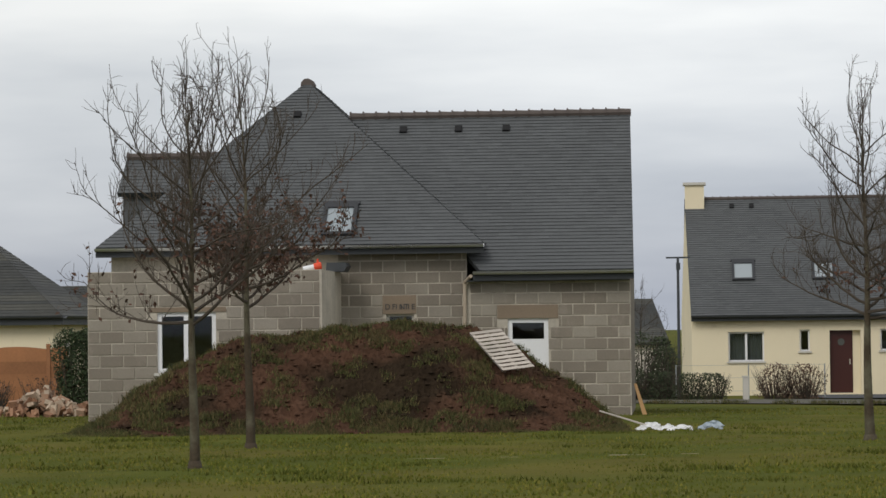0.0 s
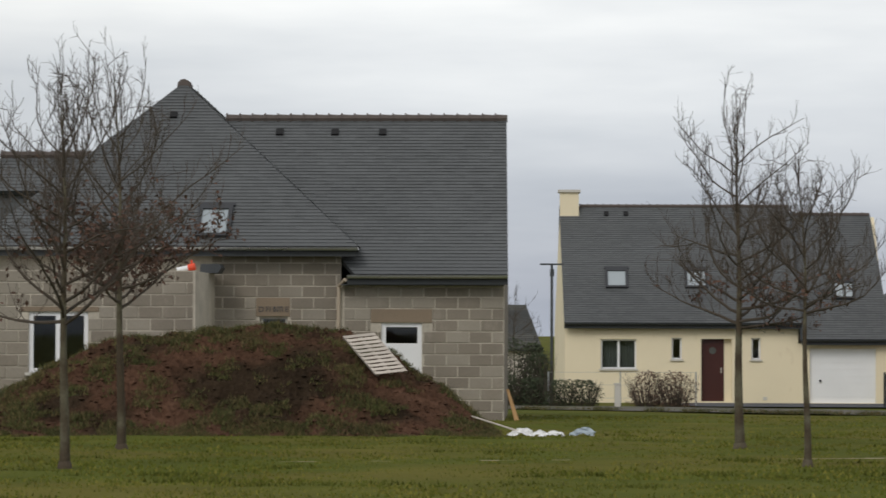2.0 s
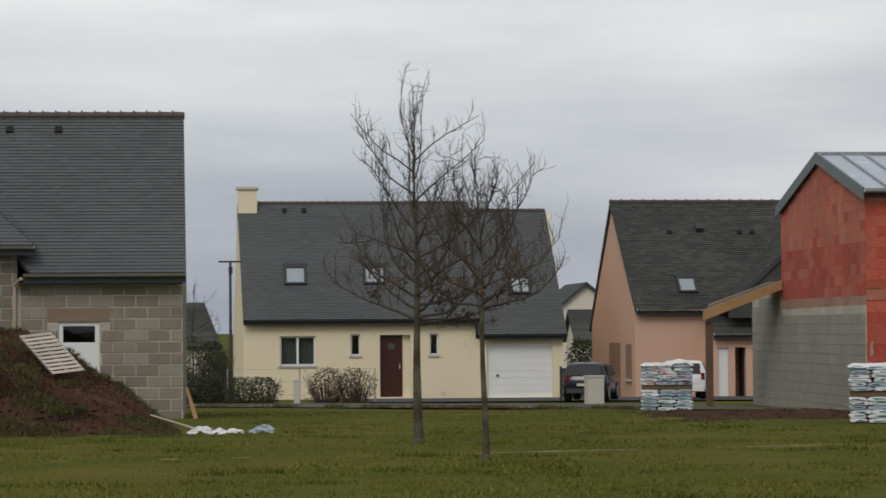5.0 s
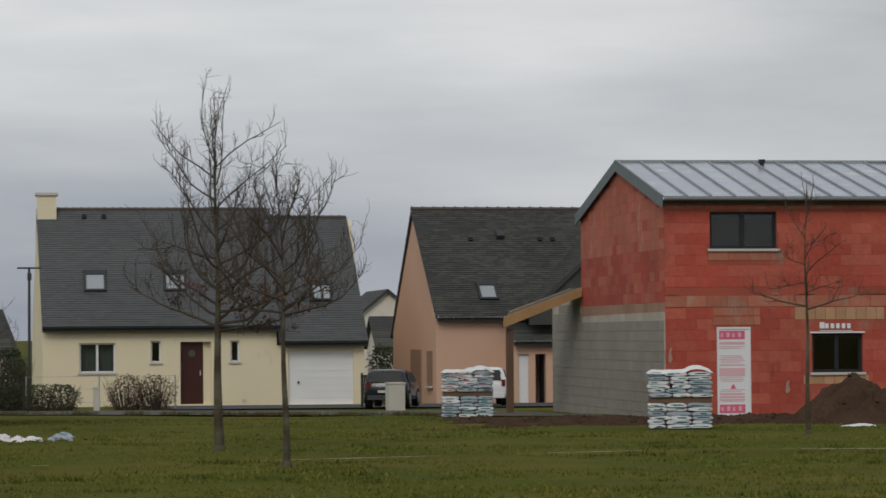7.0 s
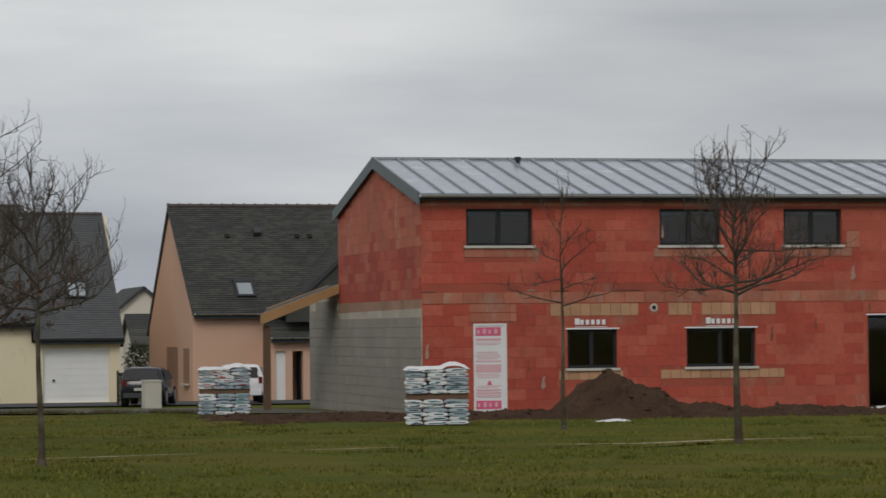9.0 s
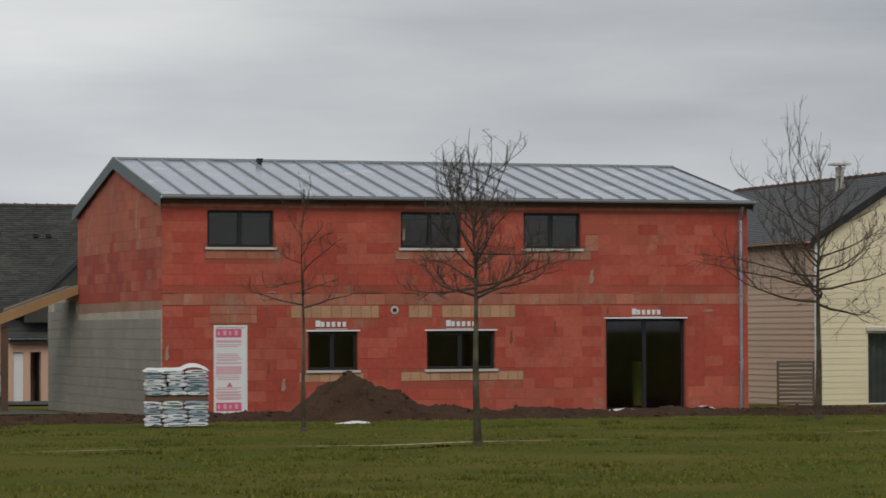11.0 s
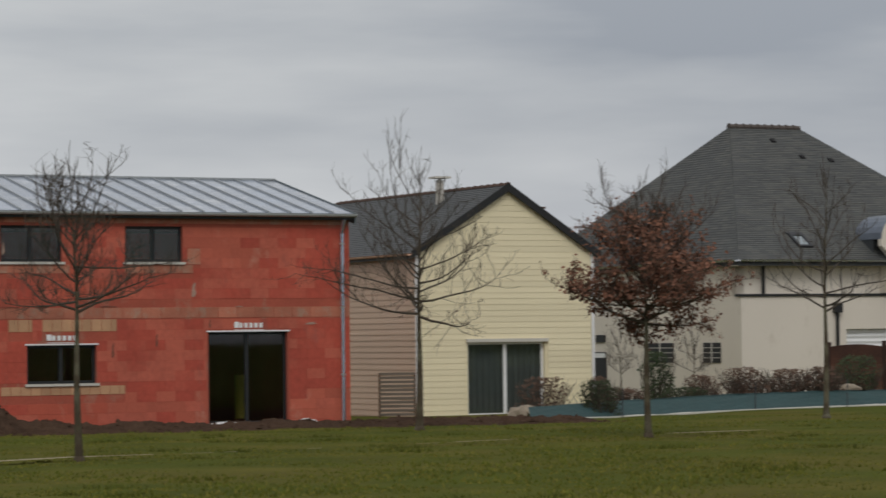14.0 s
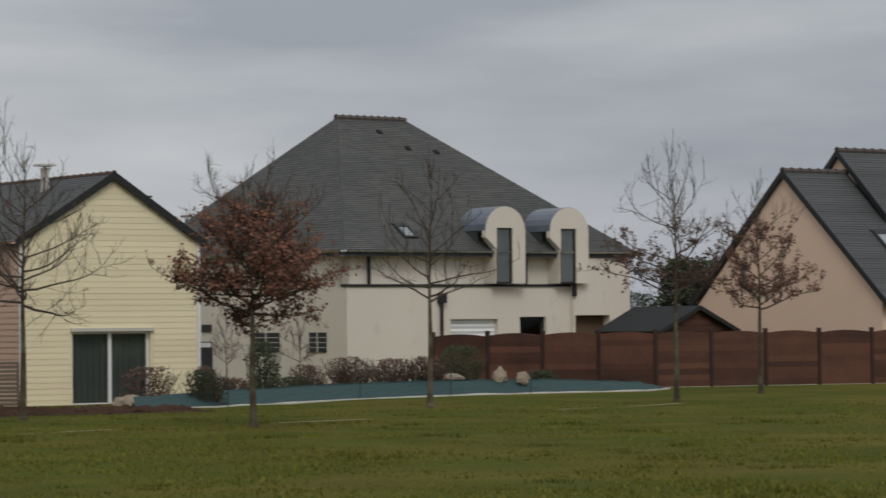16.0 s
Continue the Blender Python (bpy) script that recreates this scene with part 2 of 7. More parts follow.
M_PLASTIC = mat("white_plastic", (0.72, 0.72, 0.72), 0.45, 0.1)
M_BAG = mat("pale_blue_bag", (0.36, 0.42, 0.47), 0.5, 0.2, 4.0, 30.0, 0.4, 0.01, rand="object", amount=0.12)
M_BAGPRINT = mat("dark_teal_print", (0.06, 0.12, 0.16), 0.5, 0.2, 4.0, 30.0)
M_BAGRED = mat("red_print", (0.45, 0.05, 0.06), 0.5, 0.2)
M_PINKPRINT = mat("pink_print", (0.70, 0.13, 0.24), 0.6, 0.1)
M_PALEPINK = mat("pale_pink_print", (0.72, 0.45, 0.48), 0.6, 0.1)
M_GLASS = glass_mat("window_glass")
M_CURTAIN = mat("grey_curtain", (0.085, 0.09, 0.083), 0.9, 0.2, 3.0, 20.0)
M_ORANGE = mat("orange_plastic", (0.75, 0.08, 0.03), 0.5, 0.1)
M_CARDARK = mat("dark_car_paint", (0.012, 0.014, 0.02), 0.2, 0.1, spec=0.6)
M_CARWHITE = mat("white_car_paint", (0.75, 0.76, 0.77), 0.25, 0.03, spec=0.6)
M_TYRE = mat("tyre", (0.02, 0.02, 0.02), 0.9, 0.1)
M_ROCK = mat("pale_rock", (0.30, 0.25, 0.19), 0.9, 0.35, 2.0, 20.0, 0.8, 0.02)
M_PINKPLASTER = mat("concrete_lintel", (0.225, 0.175, 0.125), 0.9, 0.2)


# ---- mesh helpers ----
class Mesh:
    """Collects corners and faces for one mesh."""

    def __init__(self):
        self.v, self.f = [], []

    def face(self, *pts):
        n = len(self.v)
        self.v += [tuple(p) for p in pts]
        self.f.append(tuple(range(n, n + len(pts))))

    def box(self, x0, x1, y0, y1, z0, z1, bevel=0.0):
        n = len(self.v)
        self.v += [(x, y, z) for z in (z0, z1) for x, y in ((x0, y0), (x1, y0), (x1, y1), (x0, y1))]
        self.f += [tuple(n + i for i in q) for q in ((0, 3, 2, 1), (4, 5, 6, 7), (0, 1, 5, 4), (1, 2, 6, 5), (2, 3, 7, 6), (3, 0, 4, 7))]
        return self

    def prism(self, ring, offset):
        """A solid from a ring of points pushed along offset."""
        n, k = len(self.v), len(ring)
        off = Vector(offset)
        self.v += [tuple(Vector(p)) for p in ring] + [tuple(Vector(p) + off) for p in ring]
        self.f += [tuple(range(n + k - 1, n - 1, -1)), tuple(range(n + k, n + 2 * k))]
        self.f += [(n + i, n + (i + 1) % k, n + k + (i + 1) % k, n + k + i) for i in range(k)]
        return self

    def tube(self, a, b, ra, rb, sides=6, cap=True):
        a, b = Vector(a), Vector(b)
        d = (b - a).normalized()
        x = d.orthogonal().normalized()
        y = d.cross(x)
        n = len(self.v)
        for p, r in ((a, ra), (b, rb)):
            for i in range(sides):
                w = 2 * math.pi * i / sides
                self.v.append(tuple(p + x * (r * math.cos(w)) + y * (r * math.sin(w))))
        self.f += [(n + i, n + (i + 1) % sides, n + sides + (i + 1) % sides, n + sides + i) for i in range(sides)]
        if cap:
            self.f += [tuple(range(n + sides - 1, n - 1, -1)), tuple(range(n + sides, n + 2 * sides))]
        return self

    def data(self, name, smooth=False):
        me = bpy.data.meshes.new(name)
        me.from_pydata(self.v, [], self.f)
        me.update()
        if smooth:
            me.polygons.foreach_set("use_smooth", [True] * len(me.polygons))
        return me


def part(name, m, material, parent, label="", smooth=False, kind=""):
    """Links a Mesh as one object under a thing or a part."""
    me = m.data(name, smooth) if isinstance(m, Mesh) else m
    if not me.materials:
        me.materials.append(material)
    ob = new(name, me)
    ob.parent = parent
    return tagged(ob, label=label, kind=kind)


def thing(name, m, label, category, group="", kind=""):
    e = new(name)
    e.empty_display_size = 0.3
    e.matrix_world = m
    return tagged(e, label, category, group, kind)


def single(name, m, material, label, category, kind="", smooth=False, group=""):
    me = m.data(name, smooth)
    me.materials.append(material)
    return tagged(new(name, me), label, category, group, kind)


def wall(x0, x1, z0, z1, holes=(), y=0.0, thick=0.25):
    """An upright wall along x with its face at y and its holes (x0, x1, z0, z1) going right through."""
    m = Mesh()
    xs = sorted({x0, x1, *[h[0] for h in holes], *[h[1] for h in holes]})
    zs = sorted({z0, z1, *[h[2] for h in holes], *[h[3] for h in holes]})
    xs, zs = [x for x in xs if x0 <= x <= x1], [z for z in zs if z0 <= z <= z1]
    yb = y + thick
    for a, b in zip(xs, xs[1:]):
        for c, d in zip(zs, zs[1:]):
            mx, mz = (a + b) / 2, (c + d) / 2
            if any(h[0] < mx < h[1] and h[2] < mz < h[3] for h in holes):
                continue
            m.face((a, y, c), (b, y, c), (b, y, d), (a, y, d))
            m.face((b, yb, c), (a, yb, c), (a, yb, d), (b, yb, d))
    for a, b, c, d in holes:
        m.face((a, y, c), (a, yb, c), (a, yb, d), (a, y, d))
        m.face((b, yb, c), (b, y, c), (b, y, d), (b, yb, d))
        m.face((a, y, d), (a, yb, d), (b, yb, d), (b, y, d))
        m.face((a, yb, c), (a, y, c), (b, y, c), (b, yb, c))
    m.face((x0, yb, z0), (x0, y, z0), (x0, y, z1), (x0, yb, z1))
    m.face((x1, y, z0), (x1, yb, z0), (x1, yb, z1), (x1, y, z1))
    m.face((x0, y, z1), (x1, y, z1), (x1, yb, z1), (x0, yb, z1))
    return m


def clip(poly, t0, t1):
    """The part of a polygon (s, t) between two heights t."""
    for lim, sign in ((t0, 1), (t1, -1)):
        out = []
        for i, p in enumerate(poly):
            q = poly[(i + 1) % len(poly)]
            a, b = sign * (p[1] - lim), sign * (q[1] - lim)
            if a >= 0:
                out.append(p)
            if (a < 0) != (b < 0):
                k = a / (a - b)
                out.append((p[0] + k * (q[0] - p[0]), p[1] + k * (q[1] - p[1])))
        poly = out
        if len(poly) < 3:
            return []
    return poly


def slates(ring, course=0.118, lift=0.013, length=0.0, first=0, singles=None):
    """Overlapping courses laid on a flat roof face, whose first two points are its eave. length: splits each course into pieces.
    The first so many pieces are handed out in singles as meshes of their own."""
    ring = [Vector(p) for p in ring]
    s = (ring[1] - ring[0]).normalized()
    n = s.cross(ring[2] - ring[0]).normalized()
    if n.z < 0:
        n = -n
    t = n.cross(s)
    if t.z < 0:
        t = -t
    poly = [((p - ring[0]).dot(s), (p - ring[0]).dot(t)) for p in ring]
    top = max(p[1] for p in poly)
    rnd = random.Random(7)
    m = Mesh()
    k = 0
    while k * course < top:
        t0, t1 = k * course, min((k + 1) * course, top)
        strip = clip(poly, t0, t1)
        k += 1
        if len(strip) < 3:
            continue
        pieces = [strip]
        if length:
            lo, hi = min(p[0] for p in strip), max(p[0] for p in strip)
            pieces, a = [], lo - rnd.random() * length
            while a < hi:
                b = a + length * rnd.uniform(0.7, 1.3)
                c = clip([(y, x) for x, y in strip], a, b)
                if len(c) >= 3:
                    pieces.append([(y, x) for x, y in c][::-1])
                a = b
        for pc in pieces:
            up = lift * rnd.uniform(0.75, 1.3)
            pts = [ring[0] + s * a + t * b + n * (0.003 + up * (1 - (b - t0) / course)) for a, b in pc]
            whole, m = m, Mesh() if singles is not None and len(singles) < first else m
            if m is not whole:
                singles.append(m)
            m.face(*pts)
            low = sorted([(a, b) for a, b in pc if b < t0 + 1e-4])
            if len(low) > 1:
                a, c = low[0], low[-1]
                p, q = (ring[0] + s * w[0] + t * w[1] for w in (a, c))
                m.face(p, q, q + n * (0.003 + up), p + n * (0.003 + up))
            m = whole
    return m


def slab(ring, thick):
    """A flat roof deck below a ring of points."""
    r = [Vector(p) for p in ring]
    n = (r[1] - r[0]).cross(r[2] - r[0]).normalized()
    if n.z < 0:
        n = -n
    return Mesh().prism(r, -n * thick)


def roof_face(parent, ring, material=None, course=0.118, length=0.0, thick=0.12, first=0):
    """A roof slope: a deck, and its slates, of which the first so many are parts of their own."""
    r = part("roof", slab(ring, thick), M_FASCIA, parent)
    singles = []
    rest = slates(ring, course, length=length, first=first, singles=singles)
    for m in singles:
        part("slate", m, material or M_SLATE, r)
    part("slate_cover", rest, material or M_SLATE, r, kind="stuff")
    return r


def ridge(parent, a, b, material=None, r=0.10, step=0.42):
    a, b = Vector(a), Vector(b)
    n = max(1, round((b - a).length / step))
    for i in range(n):
        p, q = a.lerp(b, i / n), a.lerp(b, (i + 1) / n)
        m = Mesh().tube(p, q, r, r * 0.86, 8).tube(p, p.lerp(q, 0.12), r * 1.25, r * 1.25, 8)
        part("ridge_tile", m, material or M_RIDGE, parent)


def gutter(parent, a, b, r=0.075, board=0.2, material=None):
    """A half-round gutter on a fascia board, seen below an eave."""
    a, b = Vector(a), Vector(b)
    d = (b - a).normalized()
    out = Vector((d.y, -d.x, 0))
    g = Mesh()
    k = 6
    ring = [(math.cos(math.pi + math.pi * i / k) * r, math.sin(math.pi + math.pi * i / k) * r) for i in range(k + 1)]
    inner = [(x * 0.9, y * 0.9) for x, y in reversed(ring)]
    pts = [a + out * (r + x) + Vector((0, 0, y)) for x, y in ring + inner]
    g.prism(pts, b - a)
    part("gutter", g, material or M_GUTTERLINE, parent)
    f = Mesh().prism([a - out * 0.004, a - out * 0.03, a - out * 0.03 - Vector((0, 0, board)), a - out * 0.004 - Vector((0, 0, board))], b - a)
    part("fascia", f, M_FASCIA, parent)


def frame_ring(x0, x1, z0, z1, w, y0, y1):
    m = Mesh()
    m.box(x0, x0 + w, y0, y1, z0, z1).box(x1 - w, x1, y0, y1, z0, z1)
    m.box(x0 + w, x1 - w, y0, y1, z0, z0 + w).box(x0 + w, x1 - w, y0, y1, z1 - w, z1)
    return m


def window(parent, x0, x1, z0, z1, y=0.0, frame_mat=None, leaves=2, sill=None, inset=0.12, w=0.06, name="window", curtain=False, over=0.06):
    """A window in a wall's hole: frame, one pane a leaf, a mullion between the leaves, and a sill."""
    frame_mat = frame_mat or M_WHITE
    win = part(name, frame_ring(x0, x1, z0, z1, w, y + inset, y + inset + 0.06), frame_mat, parent)
    step = (x1 - x0) / leaves
    for i in range(1, leaves):
        c = x0 + i * step
        part("mullion", Mesh().box(c - w * 0.7, c + w * 0.7, y + inset - 0.012, y + inset + 0.055, z0 + w, z1 - w), frame_mat, win)
    for i in range(leaves):
        a, b = x0 + i * step + w * 0.6, x0 + (i + 1) * step - w * 0.6
        g = part("pane", Mesh().box(a, b, y + inset + 0.025, y + inset + 0.035, z0 + w * 0.6, z1 - w * 0.6), M_GLASS, win)
        g.visible_shadow = False
    if curtain:
        c = Mesh()
        k = 26
        for i in range(k):
            a, b = x0 + (x1 - x0) * i / k, x0 + (x1 - x0) * (i + 1) / k
            ya, yb = y + inset + 0.16 + 0.03 * (i % 2), y + inset + 0.16 + 0.03 * ((i + 1) % 2)
            c.face((a, ya, z0), (b, yb, z0), (b, yb, z1), (a, ya, z1))
        part("curtain", c, M_CURTAIN, win)
    if sill:
        part("sill", Mesh().box(x0 - over, x1 + over, y - 0.06, y + inset, z0 - 0.06, z0), sill, win)
    return win


M_BLACKISH = mat("dark_metal_frame", (0.030, 0.032, 0.036), 0.5, 0.15)


def skylight(parent, ring0, ring1, u0, u1, v0, v1):
    """A roof window on the slope from the line ring0-ring1 (eave points) given as origin, along, up."""
    o, s, t = ring0, ring1[0], ring1[1]
    n = s.cross(t)

    def q(a, b, h):
        return o + s * a + t * b + n * h

    def bar(a0, a1, b0, b1, h0, h1):
        return [q(a0, b0, h0), q(a1, b0, h0), q(a1, b1, h0), q(a0, b1, h0)], n * (h1 - h0)

    m = Mesh()
    w = 0.09
    for a0, a1, b0, b1 in ((u0, u0 + w, v0, v1), (u1 - w, u1, v0, v1), (u0 + w, u1 - w, v0, v0 + w), (u0 + w, u1 - w, v1 - w * 1.4, v1)):
        m.prism(*bar(a0, a1, b0, b1, 0.0, 0.09))
    m.prism(*bar(u0 - 0.04, u1 + 0.04, v1 + 0.03, v1 + 0.14, 0.0, 0.05))
    win = part("roof_window", m, M_BLACKISH, parent)
    part("pane", Mesh().prism(*bar(u0 + w, u1 - w, v0 + w, v1 - w * 1.4, 0.035, 0.05)), M_SKYGLASS, win, "pale roof glass mirroring the sky")
    return win


M_SKYGLASS = mat("roof_glass", (0.30, 0.34, 0.36), 0.08, 0.05, spec=1.0)


def slope_axes(eave, along, up):
    """Origin, along and up vectors of a roof slope."""
    return Vector(eave), (Vector(along).normalized(), Vector(up).normalized())


def vent(parent, o, ax, u, v, w=0.17):
    s, t = ax
    n = s.cross(t)
    p = o + s * u + t * v
    m = Mesh().prism([p, p + s * w, p + s * w + t * w * 1.2, p + t * w * 1.2], n * 0.06)
    return part("roof_vent", m, M_DARK, parent)


def ground_z(x, y):
    """Height of the land: the lawn falls very gently away from the camera."""
    r = math.hypot(x, y)
    yaw = math.degrees(math.atan2(-x, y))
    k = min(1.0, max(0.0, (yaw + 41) / 11))
    k = k * k * (3 - 2 * k)
    return -(0.0056 * min(r, 62) + max(min(r, 115) - 62, 0) * (0.002 + 0.0135 * k))

# ---- ground ----
def ground_sheet():
    m = Mesh()
    radii = [0, 3, 8, 14] + [20 + 2 * i for i in range(50)] + [125, 140, 170, 220, 320, 500, 900, 1800]
    yaws = list(range(-180, -70, 10)) + list(range(-70, 31, 2)) + list(range(40, 180, 10))
    idx = {}
    for i, r in enumerate(radii):
        for j, a in enumerate(yaws):
            x, y = -r * math.sin(radians(a)), r * math.cos(radians(a))
            z = ground_z(x, y) + (0.05 * noise.noise((x * 0.35, y * 0.35, 0)) + 0.02 * noise.noise((x * 1.3, y * 1.3, 4)) if 16 < r < 78 else 0)
            idx[i, j] = len(m.v)
            m.v.append((x, y, z))
    for i in range(len(radii) - 1):
        for j in range(len(yaws)):
            k = (j + 1) % len(yaws)
            m.f.append((idx[i, j], idx[i + 1, j], idx[i + 1, k], idx[i, k]))
    return single("ground", m, M_LAWN, "mown green and yellowish winter grass lawn", "lawn", "structure", smooth=True)


ground_sheet()

TURN = -4.5  # the way all the plots face


M_TANPIPE = mat("tan_plastic", (0.42, 0.35, 0.27), 0.6, 0.1)


# ---- house of bare concrete blocks ----
def block_house():
    h = thing("block_house", pose(4.14, 62.36, 0, 0, 0, TURN), "unfinished house of bare concrete blocks with a slate roof", "house")
    zb = -0.42
    fy = 0.0
    # wall of the lower bay
    part("wall", wall(-3.62, 0, zb, 2.62, [(-2.72, -1.82, zb + 0.1, 1.80)], fy + 0.012, 0.2), M_MORTAR, h)
    part("wall", wall(-11.6, -3.62, zb, 3.3, [(-5.42, -4.80, 1.05, 1.93)], fy + 0.012, 0.2), M_MORTAR, h)
    part("side_wall", Mesh().prism([(-0.2, 0.21, zb), (-0.2, 7.6, zb), (-0.2, 7.6, 2.6), (-0.2, 3.9, 6.45), (-0.2, 0.21, 2.6)], (0.2, 0, 0)), M_BLOCKJ, h)
    part("side_wall", Mesh().box(-11.6, -11.4, 0.21, 7.6, zb, 3.3), M_BLOCKJ, h)
    part("back_wall", Mesh().box(-12.0, 0, 7.6, 7.8, zb, 2.6), M_BLOCKJ, h)
    # lower annex in front
    ay = -3.6
    part("annex_wall", wall(-11.40, -6.42, zb, 2.86, [(-9.92, -8.67, 0.72, 2.0)], ay + 0.012, 0.2), M_MORTAR, h)
    part("annex_side", Mesh().box(-6.62, -6.42, ay + 0.213, 0.0, zb, 2.86), M_MORTAR, h, "rough plastered side of the annex")
    part("annex_side", Mesh().box(-11.40, -11.2, ay + 0.213, 0.0, zb, 2.86), M_BLOCKJ, h)
    part("annex_roof", Mesh().box(-11.18, -6.64, ay + 0.22, -0.02, 2.35, 2.5), M_MORTAR, h)
    # roofs
    ev, zr = -0.35, 6.60
    e0 = 2.86
    run = 3.9
    ring = [(-3.3, ev, e0), (0.08, ev, e0), (0.0, run, zr), (-6.75, run, zr)]
    roof_face(h, ring, length=0.24, first=150)
    roof_face(h, [(-6.6, 8.1, 2.6), (0.0, 8.1, 2.6), (0.0, run, zr), (-6.6, run, zr)], course=0.3)
    gutter(h, (-3.45, ev, e0 - 0.02), (0.09, ev, e0 - 0.02))
    part("soffit", Mesh().box(-3.6, 0.0, ev + 0.03, 0.0, 2.62, 2.64), M_FASCIA, h)
    ridge(h, (-6.62, run, zr + 0.02), (0.02, run, zr + 0.02), step=0.3)
    o, ax = slope_axes((-6.6, ev, e0), (1, 0, 0), (0, run - ev, zr - e0))
    for u in (1.2, 2.5, 3.62):
        vent(h, o, ax, u, 5.02)
    # hipped wing
    apex = (-7.66, 4.2, 7.50)
    f0, fe = 3.47, -0.42
    front = [(-11.86, fe, f0), (-3.22, fe, f0), apex]
    roof_face(h, front, length=0.24, first=150)
    roof_face(h, [(-3.22, fe, f0), (-3.22, 6.5, f0), (-7.66, 6.5, 7.50), apex])
    roof_face(h, [(-11.86, 6.5, f0), (-11.86, fe, f0), apex, (-7.66, 6.5, 7.50)])
    gutter(h, (-11.87, fe, f0 - 0.02), (-3.2, fe, f0 - 0.02))
    part("soffit", Mesh().box(-11.8, -3.3, fe + 0.03, 0.0, 3.26, 3.28), M_FASCIA, h)
    part("hip_cap", Mesh().tube((-7.66, 4.1, 7.42), (-7.66, 4.6, 7.42), 0.16, 0.16, 10), M_RIDGE, h)
    o, ax = slope_axes(front[0], (1, 0, 0), (0, apex[1] - fe, apex[2] - f0))
    skylight(h, o, ax, 5.02, 5.78, 0.28, 1.36)
    vent(h, o, ax, 4.0, 4.7)
    # dormer on the left slope
    part("dormer_wall", Mesh().box(-11.98, -9.4, 3.4, 5.4, 3.4, 4.85), M_SLATE, h, "slate-hung dormer cheek")
    roof_face(h, [(-12.08, 3.2, 4.86), (-9.3, 3.2, 4.86), (-9.3, 4.1, 5.74), (-12.0, 4.1, 5.74)])
    roof_face(h, [(-12.08, 5.6, 4.86), (-9.3, 5.6, 4.86), (-9.3, 4.1, 5.74), (-12.0, 4.1, 5.74)], course=0.3)
    ridge(h, (-12.0, 4.1, 5.76), (-9.3, 4.1, 5.76), step=0.3)
    # openings
    window(h, -9.92, -8.67, 0.72, 2.0, ay, M_WHITE, 2, M_STONE, inset=0.06, w=0.09)
    d = part("door", frame_ring(-2.72, -1.82, zb + 0.1, 1.80, 0.10, fy + 0.06, fy + 0.12), M_WHITE, h, "white half-glazed door")
    part("door_panel", Mesh().box(-2.65, -1.89, fy + 0.07, fy + 0.11, zb + 0.16, 1.34), M_WHITE, d)
    part("pane", Mesh().box(-2.65, -1.89, fy + 0.085, fy + 0.095, 1.34, 1.74), M_GLASS, d)
    part("lintel", Mesh().box(-2.95, -1.6, fy - 0.006, fy + 0.012, 1.80, 2.095), M_PINKPLASTER, h, "brownish concrete lintel")
    part("lintel", Mesh().box(-10.1, -8.45, ay - 0.006, ay + 0.012, 2.0, 2.10), M_PINKPLASTER, h, "brownish concrete lintel")
    part("lintel", Mesh().box(-5.5, -4.75, fy - 0.006, fy + 0.012, 1.93, 2.34), M_PINKPLASTER, h, "brownish lintel with scratched letters")
    window(h, -5.42, -4.80, 1.05, 1.93, fy, M_STONE, 1, inset=0.1)
    p = Mesh().tube((-3.68, -0.08, zb), (-3.66, -0.06, 2.6), 0.042, 0.042, 8).tube((-3.66, -0.06, 2.6), (-3.5, -0.36, 2.74), 0.042, 0.042, 8)
    part("downpipe", p, M_TANPIPE, h, "tan plastic downpipe")
    return h


block = block_house()


